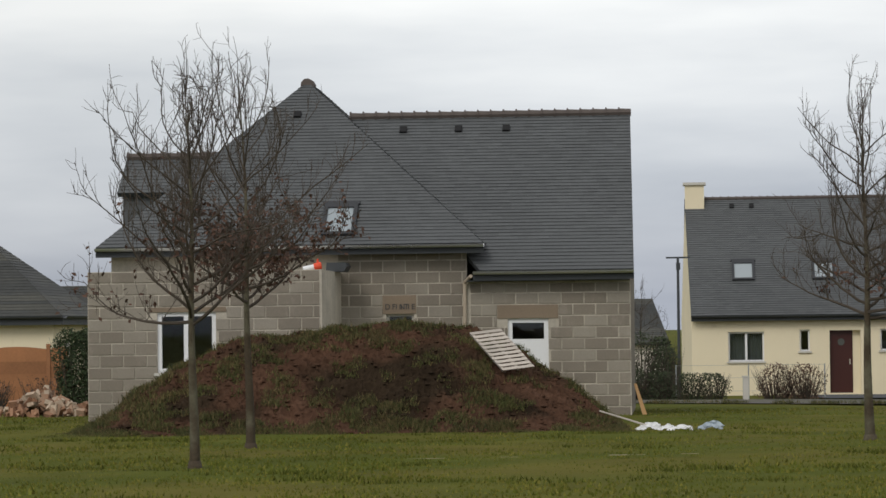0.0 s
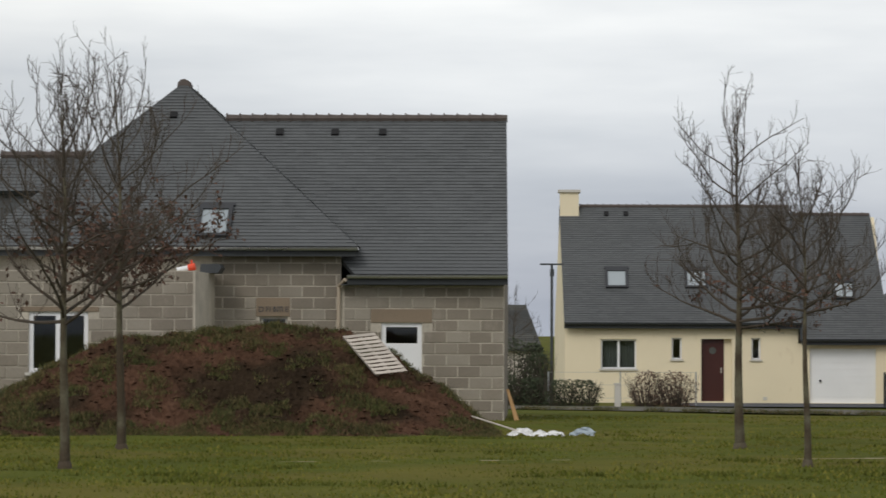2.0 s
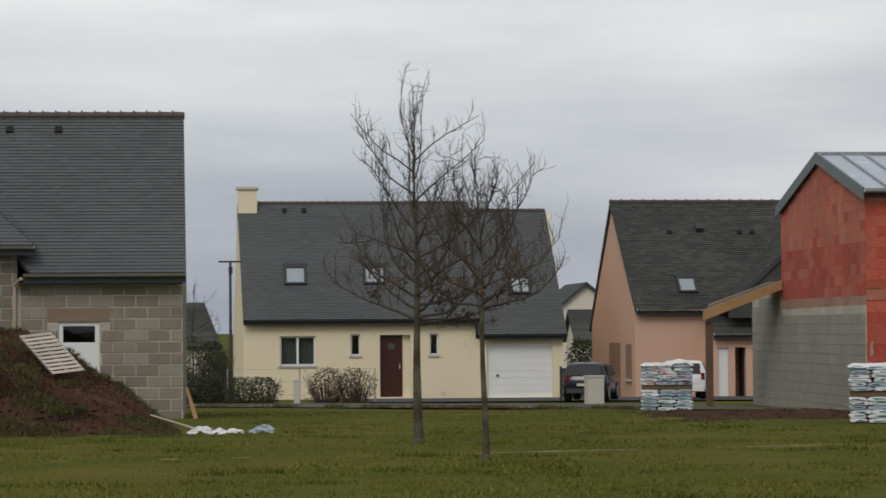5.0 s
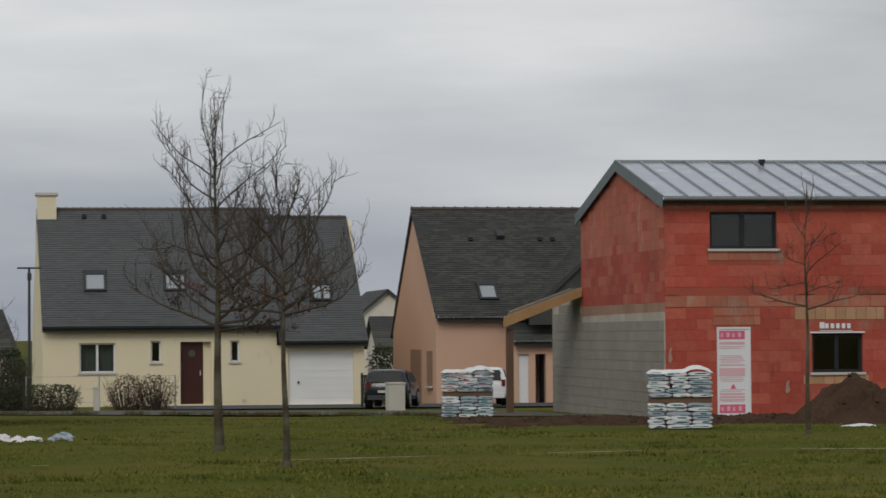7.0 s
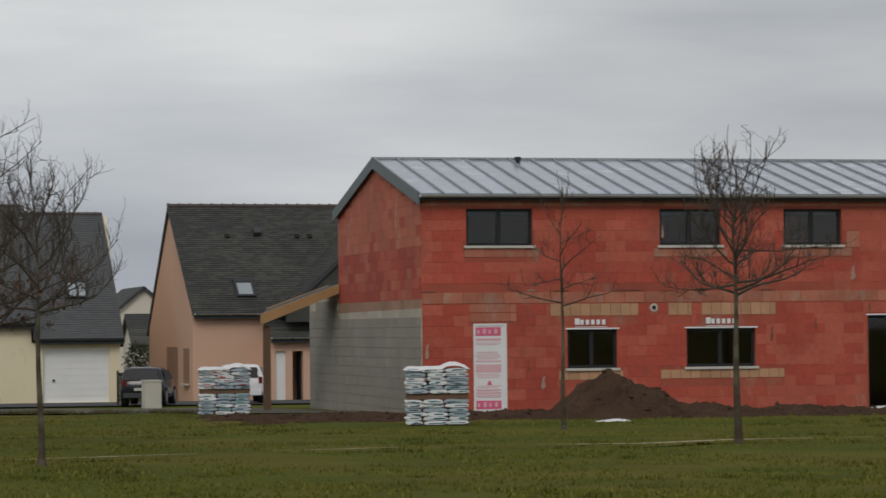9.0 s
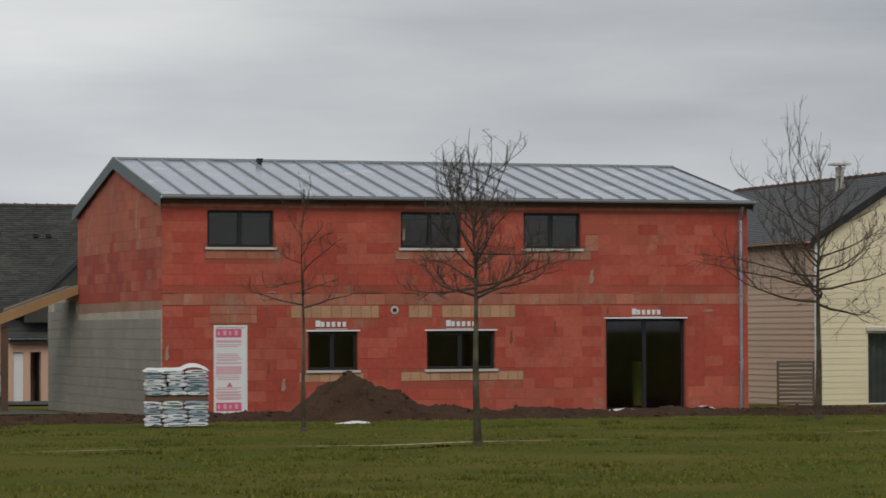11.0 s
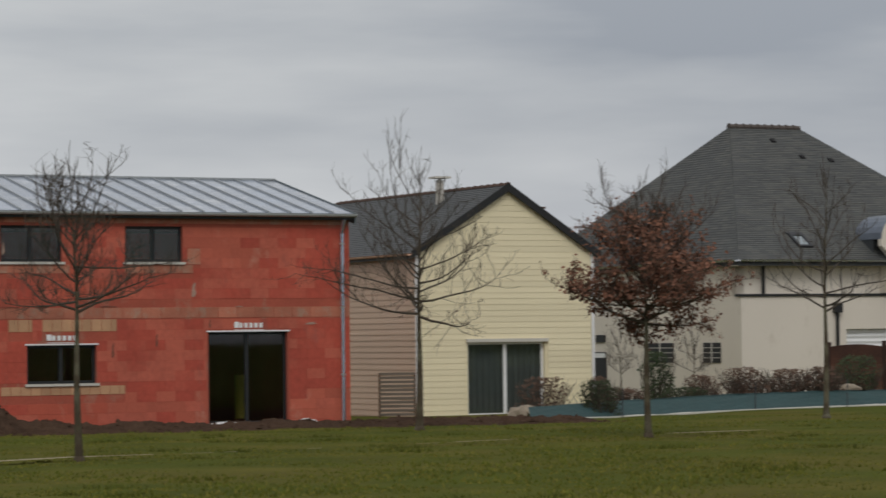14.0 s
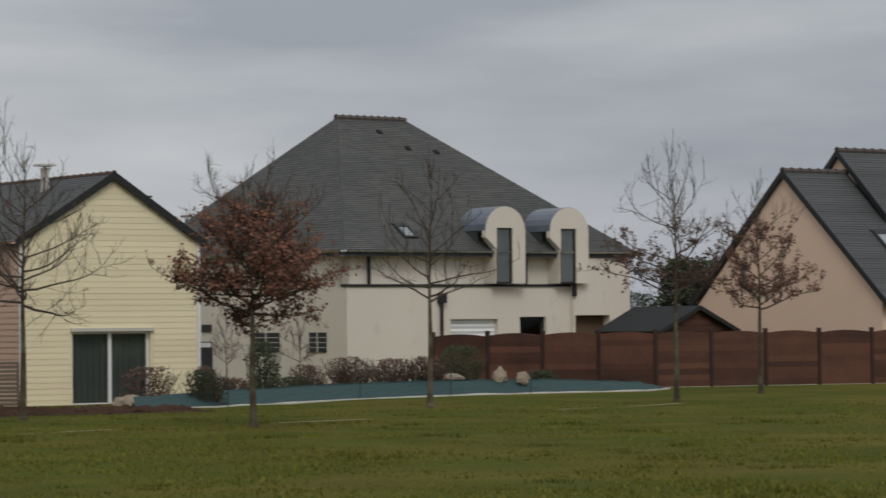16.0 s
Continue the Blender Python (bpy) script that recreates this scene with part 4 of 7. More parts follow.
# ---- white house with a hipped roof and round-headed dormers ----
def hipped_house():
    h = thing("hipped_house", pose(55.82, 73.13, 0, 0, 0, TURN), "off-white rendered house with tall hipped slate roof and rounded dormers", "house")
    zb, ze, W, D = -0.6, 4.0, 11.6, 14.0
    part("upper_wall", wall(0, W, 2.85, ze, [(5.72, 6.32, 2.95, 4.0), (8.42, 9.02, 2.95, 4.0)], 0.3, 0.25), M_WHITER, h)
    part("lower_wall", wall(0, W, zb, 2.85, [(4.1, 6.06, zb, 1.76), (6.98, 8.1, zb, 1.82), (9.2, 10.7, zb, 1.86)], 0, 0.3), M_WHITER, h)
    part("ledge", Mesh().box(-0.05, 9.15, -0.06, 0.3, 2.85, 2.93), M_BLACK, h, "dark ledge between the storeys")
    part("side_wall", Mesh().prism([(0, 0.3, zb), (0, D, zb), (0, D, ze), (0, 0.3, ze)], (0.3, 0, 0)), M_WHITER, h)
    part("side_wall", Mesh().box(W - 0.3, W, 0.55, D, zb, ze), M_WHITER, h)
    part("back_wall", Mesh().box(0.3, W - 0.3, D - 0.3, D, zb, ze), M_WHITER, h)
    e, zr = 0.25, 8.95
    a, b, c, d = (-e, -e, ze + 0.05), (W + e, -e, ze + 0.05), (W + e, D + e, ze + 0.05), (-e, D + e, ze + 0.05)
    r0, r1 = (4.14, 7.0, zr), (7.06, 7.0, zr)
    front = [a, b, r1, r0]
    roof_face(h, front, M_SLATE3, 0.12, 0.35)
    roof_face(h, [d, a, r0], M_SLATE3, 0.12, 0.35)
    roof_face(h, [b, c, r1], M_SLATE3, 0.13)
    roof_face(h, [c, d, r0, r1], M_SLATE3, 0.3)
    ridge(h, (4.1, 7.0, zr + 0.02), (7.1, 7.0, zr + 0.02), step=0.3)
    gutter(h, (-e, -e, ze + 0.04), (W + e, -e, ze + 0.04))
    gutter(h, (-e, D, ze + 0.04), (-e, -e, ze + 0.04))
    part("soffit", Mesh().box(-e, W + e, -e + 0.03, 0.3, ze - 0.16, ze - 0.14), M_WHITER, h)
    o, ax = slope_axes(a, (1, 0, 0), (0, 7.25, zr - ze - 0.05))
    skylight(h, o, ax, 2.75, 3.3, 0.7, 1.5)
    for u, v in ((6.2, 6.6), (5.6, 7.7), (7.3, 6.4)):
        vent(h, o, ax, u, v)
    for x0, x1 in ((5.25, 6.9), (7.95, 9.6)):
        cx, rad = (x0 + x1) / 2, (x1 - x0) / 2
        zc = 4.72
        k = 12
        arc = [(cx + rad * math.cos(math.pi * i / k), zc + rad * math.sin(math.pi * i / k)) for i in range(k + 1)]
        wl, wr = cx - 0.36, cx + 0.3
        dm = part("dormer", Mesh().prism([(wr, -0.46, 2.95), (x1, -0.46, 2.95), (x1, -0.46, zc)] + [(x, -0.46, z) for x, z in arc[1:-1]] + [(x0, -0.46, zc), (x0, -0.46, 4.5), (wl, -0.46, 4.1), (wl, -0.46, 4.82), (wr, -0.46, 4.82)], (0, 0.2, 0)), M_WHITER, h, "round-headed dormer front")
        barrel = Mesh().prism([(x, -0.44, z + 0.01) for x, z in arc] + [(cx + (rad - 0.06) * math.cos(math.pi * i / k), -0.44, zc + (rad - 0.06) * math.sin(math.pi * i / k)) for i in range(k, -1, -1)], (0, 1.55, 0))
        part("barrel_roof", barrel, M_BARREL, dm, "curved zinc dormer roof")
        part("cheek", Mesh().box(x0 + 0.02, x0 + 0.1, 0.1, 1.8, 4.1, zc), M_FASCIA, dm)
        part("dormer_back", Mesh().box(x0 + 0.1, x1 - 0.1, 1.3, 1.4, 3.9, zc), M_DARK, dm)
        window(h, wl, wr, 2.95, 4.82, -0.54, M_BLACK, 1, inset=0.14, w=0.05)
        part("dormer_reveal", Mesh().box(wl - 0.03, wl - 0.004, -0.42, 0.3, 2.95, 4.6), M_WHITER, dm)
        part("dormer_lining", Mesh().box(wl, wr, -0.28, -0.24, 2.95, 4.82), M_CURTAIN, dm)
    part("right_bay", wall(9.12, W, zb, ze - 0.17, [(9.2, 10.7, zb, 1.86)], -0.2, 0.19), M_WHITER, h)
    part("window_slot", Mesh().box(9.06, 9.2, -0.3, -0.203, 2.51, 2.95), M_BLACK, h, "dark foot of the dormer window")
    gd = part("garage_door", Mesh().box(4.1, 6.06, 0.2, 0.24, zb, 1.76), M_WHITE, h, "white roller shutter")
    for i in range(14):
        z = zb + 0.17 * i
        part("slat", Mesh().prism([(4.12, 0.2, z), (4.12, 0.17, z + 0.08), (4.12, 0.2, z + 0.16)], (1.92, 0, 0)), M_WHITE, gd)
    window(h, 6.98, 8.1, zb, 1.82, 0, M_BLACK, 1, inset=0.15)
    part("door", Mesh().box(9.2, 10.7, 0.18, 0.23, zb, 1.86), M_POST, h, "brown wooden door")
    for x in (1.0, 7.4):
        part("downpipe", Mesh().tube((x, 0.2, 2.9), (x, 0.2, 3.95), 0.06, 0.06, 8), M_BLACK, h)
    part("downpipe", Mesh().tube((3.7, -0.08, zb), (3.7, -0.08, 2.3), 0.06, 0.06, 8).box(3.56, 3.84, -0.2, 0.0, 2.3, 2.62), M_BLACK, h, "dark downpipe with a hopper")
    # small windows of the side
    for y0, y1 in ((1.25, 2.3), (4.2, 5.9)):
        w = part("window", Mesh().box(-0.03, -0.004, y0, y1, 0.7, 1.36), M_BLACK, h)
        for i in range(1, 4):
            part("bar", Mesh().box(-0.045, -0.03, y0, y1, 0.7 + 0.165 * i - 0.012, 0.7 + 0.165 * i + 0.012), M_STONE, w)
        part("bar", Mesh().box(-0.045, -0.03, (y0 + y1) / 2 - 0.03, (y0 + y1) / 2 + 0.03, 0.7, 1.36), M_STONE, w)
    part("wall_vent", Mesh().box(-0.05, -0.004, 8.75, 9.4, 1.40, 1.66), M_BLACK, h)
    w = part("window", Mesh().box(-0.03, -0.004, 8.7, 9.5, -0.5, 1.06), M_BLACK, h)
    # white strip painted as the bright reflection in the upper glass
    part("blind", Mesh().box(-0.045, -0.03, 8.75, 9.45, 0.86, 1.02), M_WHITE, w)
    return h


hipped_house()


# ---- peach house ----
def peach_house():
    h = thing("peach_house", pose(70.9, 63.52, 0, 0, 0, TURN), "peach rendered house with a steep slate roof", "house")
    zb = -0.6
    part("gable", Mesh().prism([(0, 0, zb), (0, 9.5, zb), (0, 9.5, 2.2), (0, 4.77, 6.65), (0, 0, 2.2)], (0.3, 0, 0)), M_PEACH, h)
    part("wall", Mesh().box(0.3, 11, 0, 0.3, zb, 2.2), M_PEACH, h)
    part("wall", Mesh().box(0.3, 11, 9.2, 9.5, zb, 2.2), M_PEACH, h)
    part("wall", Mesh().box(10.7, 11, 0.3, 9.2, zb, 2.2), M_PEACH, h)
    ring = [(-0.12, -0.35, 2.2), (11.2, -0.35, 2.2), (11.2, 4.77, 6.8), (-0.12, 4.77, 6.8)]
    roof_face(h, ring, M_SLATE, 0.13)
    roof_face(h, [(-0.12, 9.85, 2.2), (11.2, 9.85, 2.2), (11.2, 4.77, 6.8), (-0.12, 4.77, 6.8)], M_SLATE, 0.3)
    ridge(h, (-0.12, 4.77, 6.82), (4.0, 4.77, 6.82))
    for y0 in (-0.37, 9.87):
        part("verge", Mesh().prism([(-0.15, y0, 2.25), (-0.15, 4.77, 6.86), (-0.15, 4.77, 6.6), (-0.15, y0, 2.0)], (0.03, 0, 0)), M_BLACK, h)
    gutter(h, (-0.12, -0.35, 2.19), (11.2, -0.35, 2.19))
    # taller part behind
    part("upper_gable", Mesh().prism([(2.9, 3.3, 5.0), (2.9, 7.0, 5.0), (2.9, 5.1, 7.5)], (0.3, 0, 0)), M_PEACH, h)
    roof_face(h, [(2.75, 2.6, 5.2), (11.2, 2.6, 5.2), (11.2, 5.1, 7.6), (2.75, 5.1, 7.6)], M_SLATE, 0.13)
    roof_face(h, [(2.75, 7.6, 5.2), (11.2, 7.6, 5.2), (11.2, 5.1, 7.6), (2.75, 5.1, 7.6)], M_SLATE, 0.3)
    ridge(h, (2.75, 5.1, 7.62), (11.2, 5.1, 7.62))
    part("verge", Mesh().prism([(2.72, 2.6, 5.25), (2.72, 5.1, 7.65), (2.72, 5.1, 7.4), (2.72, 2.6, 5.0)], (0.03, 0, 0)), M_BLACK, h)
    part("verge", Mesh().prism([(2.72, 7.6, 5.25), (2.72, 5.1, 7.65), (2.72, 5.1, 7.4), (2.72, 7.6, 5.0)], (0.03, 0, 0)), M_BLACK, h)
    o, ax = slope_axes(ring[0], (1, 0, 0), (0, 5.12, 4.6))
    skylight(h, o, ax, 1.9, 3.2, 2.1, 3.6)
    return h


peach_house()


# ---- heap of earth before the block house ----
def heap_height(x, top, ridge_y, y, near, far):
    k = (y - ridge_y) / ((far - ridge_y) if y > ridge_y else (ridge_y - near))
    k = min(1.0, abs(k))
    return top * (0.5 + 0.5 * math.cos(math.pi * k)) ** 0.8


def profile(x, knots):
    for (a, h0), (b, h1) in zip(knots, knots[1:]):
        if a <= x <= b:
            k = (x - a) / (b - a)
            k = k * k * (3 - 2 * k) * 0.5 + k * 0.5
            return h0 + (h1 - h0) * k
    return 0.0


HEAP = [(-7.3, 0.0), (-6.9, 0.12), (-6.35, 0.36), (-5.9, 0.8), (-5.0, 1.33), (-4.0, 1.78), (-3.36, 1.92), (-2.47, 1.98), (-1.6, 2.06), (-0.9, 2.15), (-0.26, 2.12), (0.62, 1.97), (1.28, 1.66), (2.2, 1.05), (2.8, 0.55), (3.36, 0.12), (3.7, 0.0)]


def heap_z(x, y):
    top = profile(x, HEAP)
    base = ground_z(x, y)
    n = 0.10 * noise.noise((x * 1.1, y * 1.1, 2)) + 0.16 * (0.3 - abs(noise.noise((x * 1.9, y * 1.9, 5)))) + 0.20 * (0.25 - abs(noise.noise((x * 3.7, y * 3.7, 7)))) + 0.11 * (0.25 - abs(noise.noise((x * 8, y * 8, 9)))) + 0.05 * noise.noise((x * 17, y * 17, 3))
    h = heap_height(x, top, 55.2, y, 50.6, 58.6)
    return base - 0.06 + 0.95 * h + (n - 0.03) * min(1.0, h * 2.5)


def earth_heap():
    h = thing("earth_mound", pose(0, 0, 0), "mound of reddish-brown earth overgrown with weeds", "mound")
    m = Mesh()
    nx, ny = 420, 250
    for j in range(ny + 1):
        for i in range(nx + 1):
            x, y = -7.5 + 11.3 * i / nx, 50.2 + 8.6 * j / ny
            m.v.append((x, y, heap_z(x, y)))
    w = nx + 1
    m.f = [(j * w + i, j * w + i + 1, (j + 1) * w + i + 1, (j + 1) * w + i) for j in range(ny) for i in range(nx)]
    part("soil", m, M_SOIL, h, smooth=False)
    return h


earth_mound = earth_heap()


# ---- trees ----
def limb_line(rnd, start, az, el, length, steps, lift, wander):
    """Points of a branch that leaves at an angle and bends upward."""
    p = Vector(start)
    pts = [p.copy()]
    for i in range(steps):
        el += lift / steps + rnd.gauss(0, wander)
        az += rnd.gauss(0, wander * 1.3)
        p = p + Vector((math.cos(az) * math.cos(el), math.sin(az) * math.cos(el), math.sin(el))) * (length / steps)
        pts.append(p.copy())
    return pts, az, el


def grow(m, pts, r0, r1, sides):
    n = len(pts) - 1
    for i in range(n):
        m.tube(pts[i], pts[i + 1], r0 + (r1 - r0) * i / n, r0 + (r1 - r0) * (i + 1) / n, sides, cap=False)


def leaf(m, rnd, p, size):
    a = Vector((rnd.gauss(0, 1), rnd.gauss(0, 1), rnd.gauss(-0.8, 0.7))).normalized()
    b = a.orthogonal().normalized() * size * 0.32
    q = p + a * size
    mid = p + a * size * 0.55 + Vector((0, 0, size * 0.1))
    m.face(p, mid + b, q, mid - b)


def tree(x, y, h, width, clear, seed, label, leaves=0, leaf_mat=None, limbs=22, r0=0.062, lean=0.0, up=0.40, leaf_band=(0.0, 0.6), low=0.10, dense=1.0):
    """A young oak: tapered trunk, rising limbs, twigs, and what dry leaves are left. clear: bare trunk's height; low: rise of the lowest limbs."""
    rnd = random.Random(seed)
    t = thing("tree", pose(x, y, ground_z(x, y) - 0.03), label, "tree", "trees on the lawn")
    trunk, n = [], 14
    sway = rnd.random() * 6
    r0 *= 1.15
    for i in range(n + 1):
        k = i / n
        trunk.append(Vector((lean * k * h + 0.05 * math.sin(3 * k + sway) * k + 0.02 * math.sin(9 * k + sway), 0.04 * math.cos(4 * k + sway) * k, h * 0.86 * k)))
    m = Mesh()
    m.tube(trunk[0] - Vector((0, 0, 0.1)), trunk[0] + Vector((0, 0, 0.12)), r0 * 1.7, r0 * 1.1, 9)
    for i in range(n):
        m.tube(trunk[i], trunk[i + 1], r0 * (1 - 0.93 * (i / n) ** 0.8), r0 * (1 - 0.93 * ((i + 1) / n) ** 0.8), 9, cap=False)
    part("trunk", m, M_BARK, t, smooth=True)
    br, lf = Mesh(), Mesh()

    def leaves_on(tw):
        zz = (tw[-1].z - clear) / (h - clear)
        if leaves and leaf_band[0] <= zz + rnd.gauss(0, 0.07) <= leaf_band[1]:
            for _ in range(leaves):
                if rnd.random() < 0.8:
                    leaf(lf, rnd, tw[rnd.randrange(1, len(tw))] + Vector((rnd.gauss(0, 0.03), rnd.gauss(0, 0.03), rnd.gauss(0, 0.03))), rnd.uniform(0.05, 0.11))

    def spray(pts, az, el, ln, count, radius):
        """Crooked side shoots along a limb, each with short knobbly twigs that point every way."""
        for c in range(count):
            q = (0.16 + 0.84 * (c + rnd.random()) / count) * (len(pts) - 1)
            a = int(min(q, len(pts) - 2))
            p = pts[a].lerp(pts[a + 1], q - a)
            l2 = ln * rnd.uniform(0.16, 0.36) * (1.15 - 0.3 * q / len(pts))
            side = 1 if c % 2 else -1
            sub, az3, el3 = limb_line(rnd, p, az + side * rnd.uniform(0.5, 1.3), el + rnd.uniform(-0.7, 0.6), l2, 5, 0.35, 0.16)
            grow(br, sub, radius, 0.0034, 4)
            for w in range(max(3, int((7.5 - 3.0 * (p.z / h)) * dense))):
                q2 = rnd.uniform(0.12, 1.0) * (len(sub) - 1)
                a2 = int(min(q2, len(sub) - 2))
                p2 = sub[a2].lerp(sub[a2 + 1], q2 - a2)
                tw, _, _ = limb_line(rnd, p2, az3 + rnd.choice((-1, 1)) * rnd.uniform(0.4, 1.5), el3 + rnd.gauss(0.1, 0.55), rnd.uniform(0.10, 0.30), 3, 0.4, 0.20)
                grow(br, tw, 0.0038, 0.0022, 3)
                leaves_on(tw)

    limbs = int(limbs * 1.2)
    for i in range(limbs):
        k = (i + rnd.random() * 0.6) / limbs
        z = clear + (h * 0.78 - clear) * k ** 1.3
        kk = z / (h * 0.86) * n
        j = min(n - 1, int(kk))
        start = trunk[j].lerp(trunk[j + 1], kk - j)
        az = i * 2.4 + rnd.gauss(0, 0.3)
        el = low + (0.78 - low) * k ** 0.9 + rnd.gauss(0, 0.16)
        ln = width * (0.66 - 0.28 * k ** 2) * rnd.uniform(0.62, 1.10)
        rr = r0 * 0.36 * (1 - 0.6 * k)
        pts, az2, el2 = limb_line(rnd, start, az, el, ln, 9, up * (0.8 - 0.25 * k), 0.095)
        grow(br, pts, rr, 0.0045, 5)
        if rnd.random() < 0.6 - 0.35 * k:
            # a fork part of the way out
            f0 = rnd.randrange(3, 6)
            fork, az4, el4 = limb_line(rnd, pts[f0], az2 + rnd.choice((-1, 1)) * rnd.uniform(0.35, 0.7), el2 + rnd.uniform(-0.1, 0.4), ln * 0.5, 6, 0.3, 0.13)
            grow(br, fork, rr * 0.6, 0.004, 4)
            spray(fork, az4, el4, ln * 0.8, max(3, int(6 * dense)), 0.0062)
        spray(pts, az2, el2, ln, max(3, int((13 - 8.5 * k) * dense)), 0.0070)
    # leading shoots at the top
    for i in range(4):
        st = trunk[n].lerp(trunk[n - 4], rnd.random())
        pts, az2, el2 = limb_line(rnd, st, rnd.random() * 6.3, 1.15 + rnd.gauss(0, 0.14), h * rnd.uniform(0.07, 0.14), 6, 0.3, 0.14)
        grow(br, pts, 0.008, 0.003, 4)
        spray(pts, az2, el2, h * 0.14, 2, 0.005)
    lead = random.Random(seed + 500)
    for e, ln in ((1.45, 0.14), (1.25, 0.10), (1.3, 0.09)):
        pts, _, _ = limb_line(lead, trunk[n], lead.random() * 6.3, e, h * ln, 6, 0.1, 0.09)
        grow(br, pts, 0.010, 0.0035, 4)
    part("branch_work", br, M_TWIG, t, kind="stuff")
    if lf.f:
        part("foliage", lf, leaf_mat, t, "dry brown oak leaves still hanging", kind="stuff")
    return t


M_LEAF_DUN = mat("dun_oak_leaves", (0.125, 0.060, 0.038), 0.8, 0.4, 1.5, 20.0, 0.0, rand="island", amount=0.45)
tree(-3.33, 37.45, 5.75, 3.5, 1.9, 3, "bare young oak with a few dry brown leaves", 1, M_LEAF, 24, 0.066, leaf_band=(0.0, 0.30), low=0.35, up=0.75)
tree(-3.05, 44.2, 6.5, 3.9, 2.2, 8, "bare young oak holding dry leaves low in its crown", 4, M_LEAF, 24, 0.07, lean=-0.006, leaf_band=(0.0, 0.38), low=0.15, up=0.6)
tree(6.77, 44.99, 6.1, 3.2, 1.95, 12, "tall bare young oak with spreading limbs", 3, M_LEAF, 24, 0.076, leaf_band=(0.0, 0.14), low=0.12, up=0.6)
tree(6.69, 38.37, 4.5, 2.7, 2.1, 21, "slender bare young oak with a bent trunk", 1, M_LEAF, 17, 0.05, lean=-0.012, leaf_band=(0.0, 0.12), low=0.3, up=0.5)
tree(18.21, 48.82, 4.85, 1.9, 2.3, 33, "thin bare young tree with sparse twigs", 0, None, 9, 0.045, dense=0.6, low=0.12, up=0.3)
tree(18.04, 40.62, 5.05, 2.9, 2.35, 41, "bare young oak with an even round crown", 0, None, 20, 0.062, low=0.1, up=0.5)
tree(30.8, 51.61, 6.1, 4.3, 2.45, 52, "bare young oak with wide level lower limbs", 1, M_LEAF, 22, 0.075, low=0.0, up=0.5, leaf_band=(0.0, 0.04))
tree(30.82, 43.3, 5.2, 3.1, 2.15, 63, "young oak full of russet dead leaves", 6, M_LEAF_RED, 30, 0.066, leaf_band=(-0.3, 0.66), low=0.0, up=0.45, dense=1.25)
tree(42.07, 51.89, 6.3, 3.7, 2.5, 74, "bare young oak with very fine twigs", 0, None, 16, 0.07, dense=0.6, low=0.2)
tree(48.21, 49.92, 6.75, 3.6, 2.6, 85, "young oak with scattered dry brown leaves", 11, M_LEAF, 18, 0.068, leaf_band=(0.0, 0.40), dense=0.8)
tree(55.57, 54.24, 6.1, 3.1, 2.3, 96, "small young oak with many dry brown leaves", 11, M_LEAF_DUN, 18, 0.066, leaf_band=(0.0, 0.62), dense=0.8)


# ---- weeds and stones on the heap ----
def tufts(spots, rnd, hmin, hmax, blades, spread):
    m = Mesh()
    for x, y, z in spots:
        for _ in range(blades):
            a = rnd.random() * 6.283
            bx, by = x + rnd.gauss(0, spread), y + rnd.gauss(0, spread)
            hh = rnd.uniform(hmin, hmax)
            dx, dy = math.cos(a) * 0.010, math.sin(a) * 0.010
            lx, ly = rnd.gauss(0, hh * 0.45), rnd.gauss(0, hh * 0.45)
            m.face((bx - dx, by - dy, z - 0.01), (bx + dx, by + dy, z - 0.01), (bx + lx, by + ly, z + hh))
    return m


def heap_weeds():
    rnd = random.Random(5)
    spots = []
    for _ in range(26000):
        x, y = rnd.uniform(-7.2, 3.5), rnd.uniform(50.4, 57.0)
        if profile(x, HEAP) < 0.12 and y > 52:
            continue
        dens = 0.7 * noise.noise((x * 0.8, y * 0.8, 11)) + 1.0 * noise.noise((x * 2.1, y * 2.1, 3))
        edge = 1.8 if y < 51.5 or (y > 54.6) or x < -5.0 else 0.35 if x < -0.5 else 0.0
        if dens + 0.16 * edge > 0.05 + rnd.random() * 0.34:
            spots.append((x, y, heap_z(x, y)))
    part("weed_cover", tufts(spots, rnd, 0.02, 0.11, 11, 0.06), M_WEED, earth_mound, "green weeds and grass tufts", kind="stuff")
    clods = Mesh()
    for _ in range(4200):
        x, y = rnd.uniform(-7.0, 3.4), rnd.uniform(50.6, 56.0)
        if profile(x, HEAP) < 0.2:
            continue
        s = 0.012 + 0.055 * rnd.random() ** 3
        z = heap_z(x, y) + 0.3 * s
        n = len(clods.v)
        clods.v += [(x + s * rnd.uniform(0.6, 1.3) * a, y + s * rnd.uniform(0.6, 1.3) * b, z + s * rnd.uniform(0.6, 1.0) * c) for a, b, c in ((1, 0, 0), (0, 1, 0), (-1, 0, 0), (0, -1, 0), (0, 0, 1), (0, 0, -1))]
        clods.f += [tuple(n + i for i in q) for q in ((0, 1, 4), (1, 2, 4), (2, 3, 4), (3, 0, 4), (1, 0, 5), (2, 1, 5), (3, 2, 5), (0, 3, 5))]
    part("clod_cover", clods, M_SOIL, earth_mound, kind="stuff")


heap_weeds()


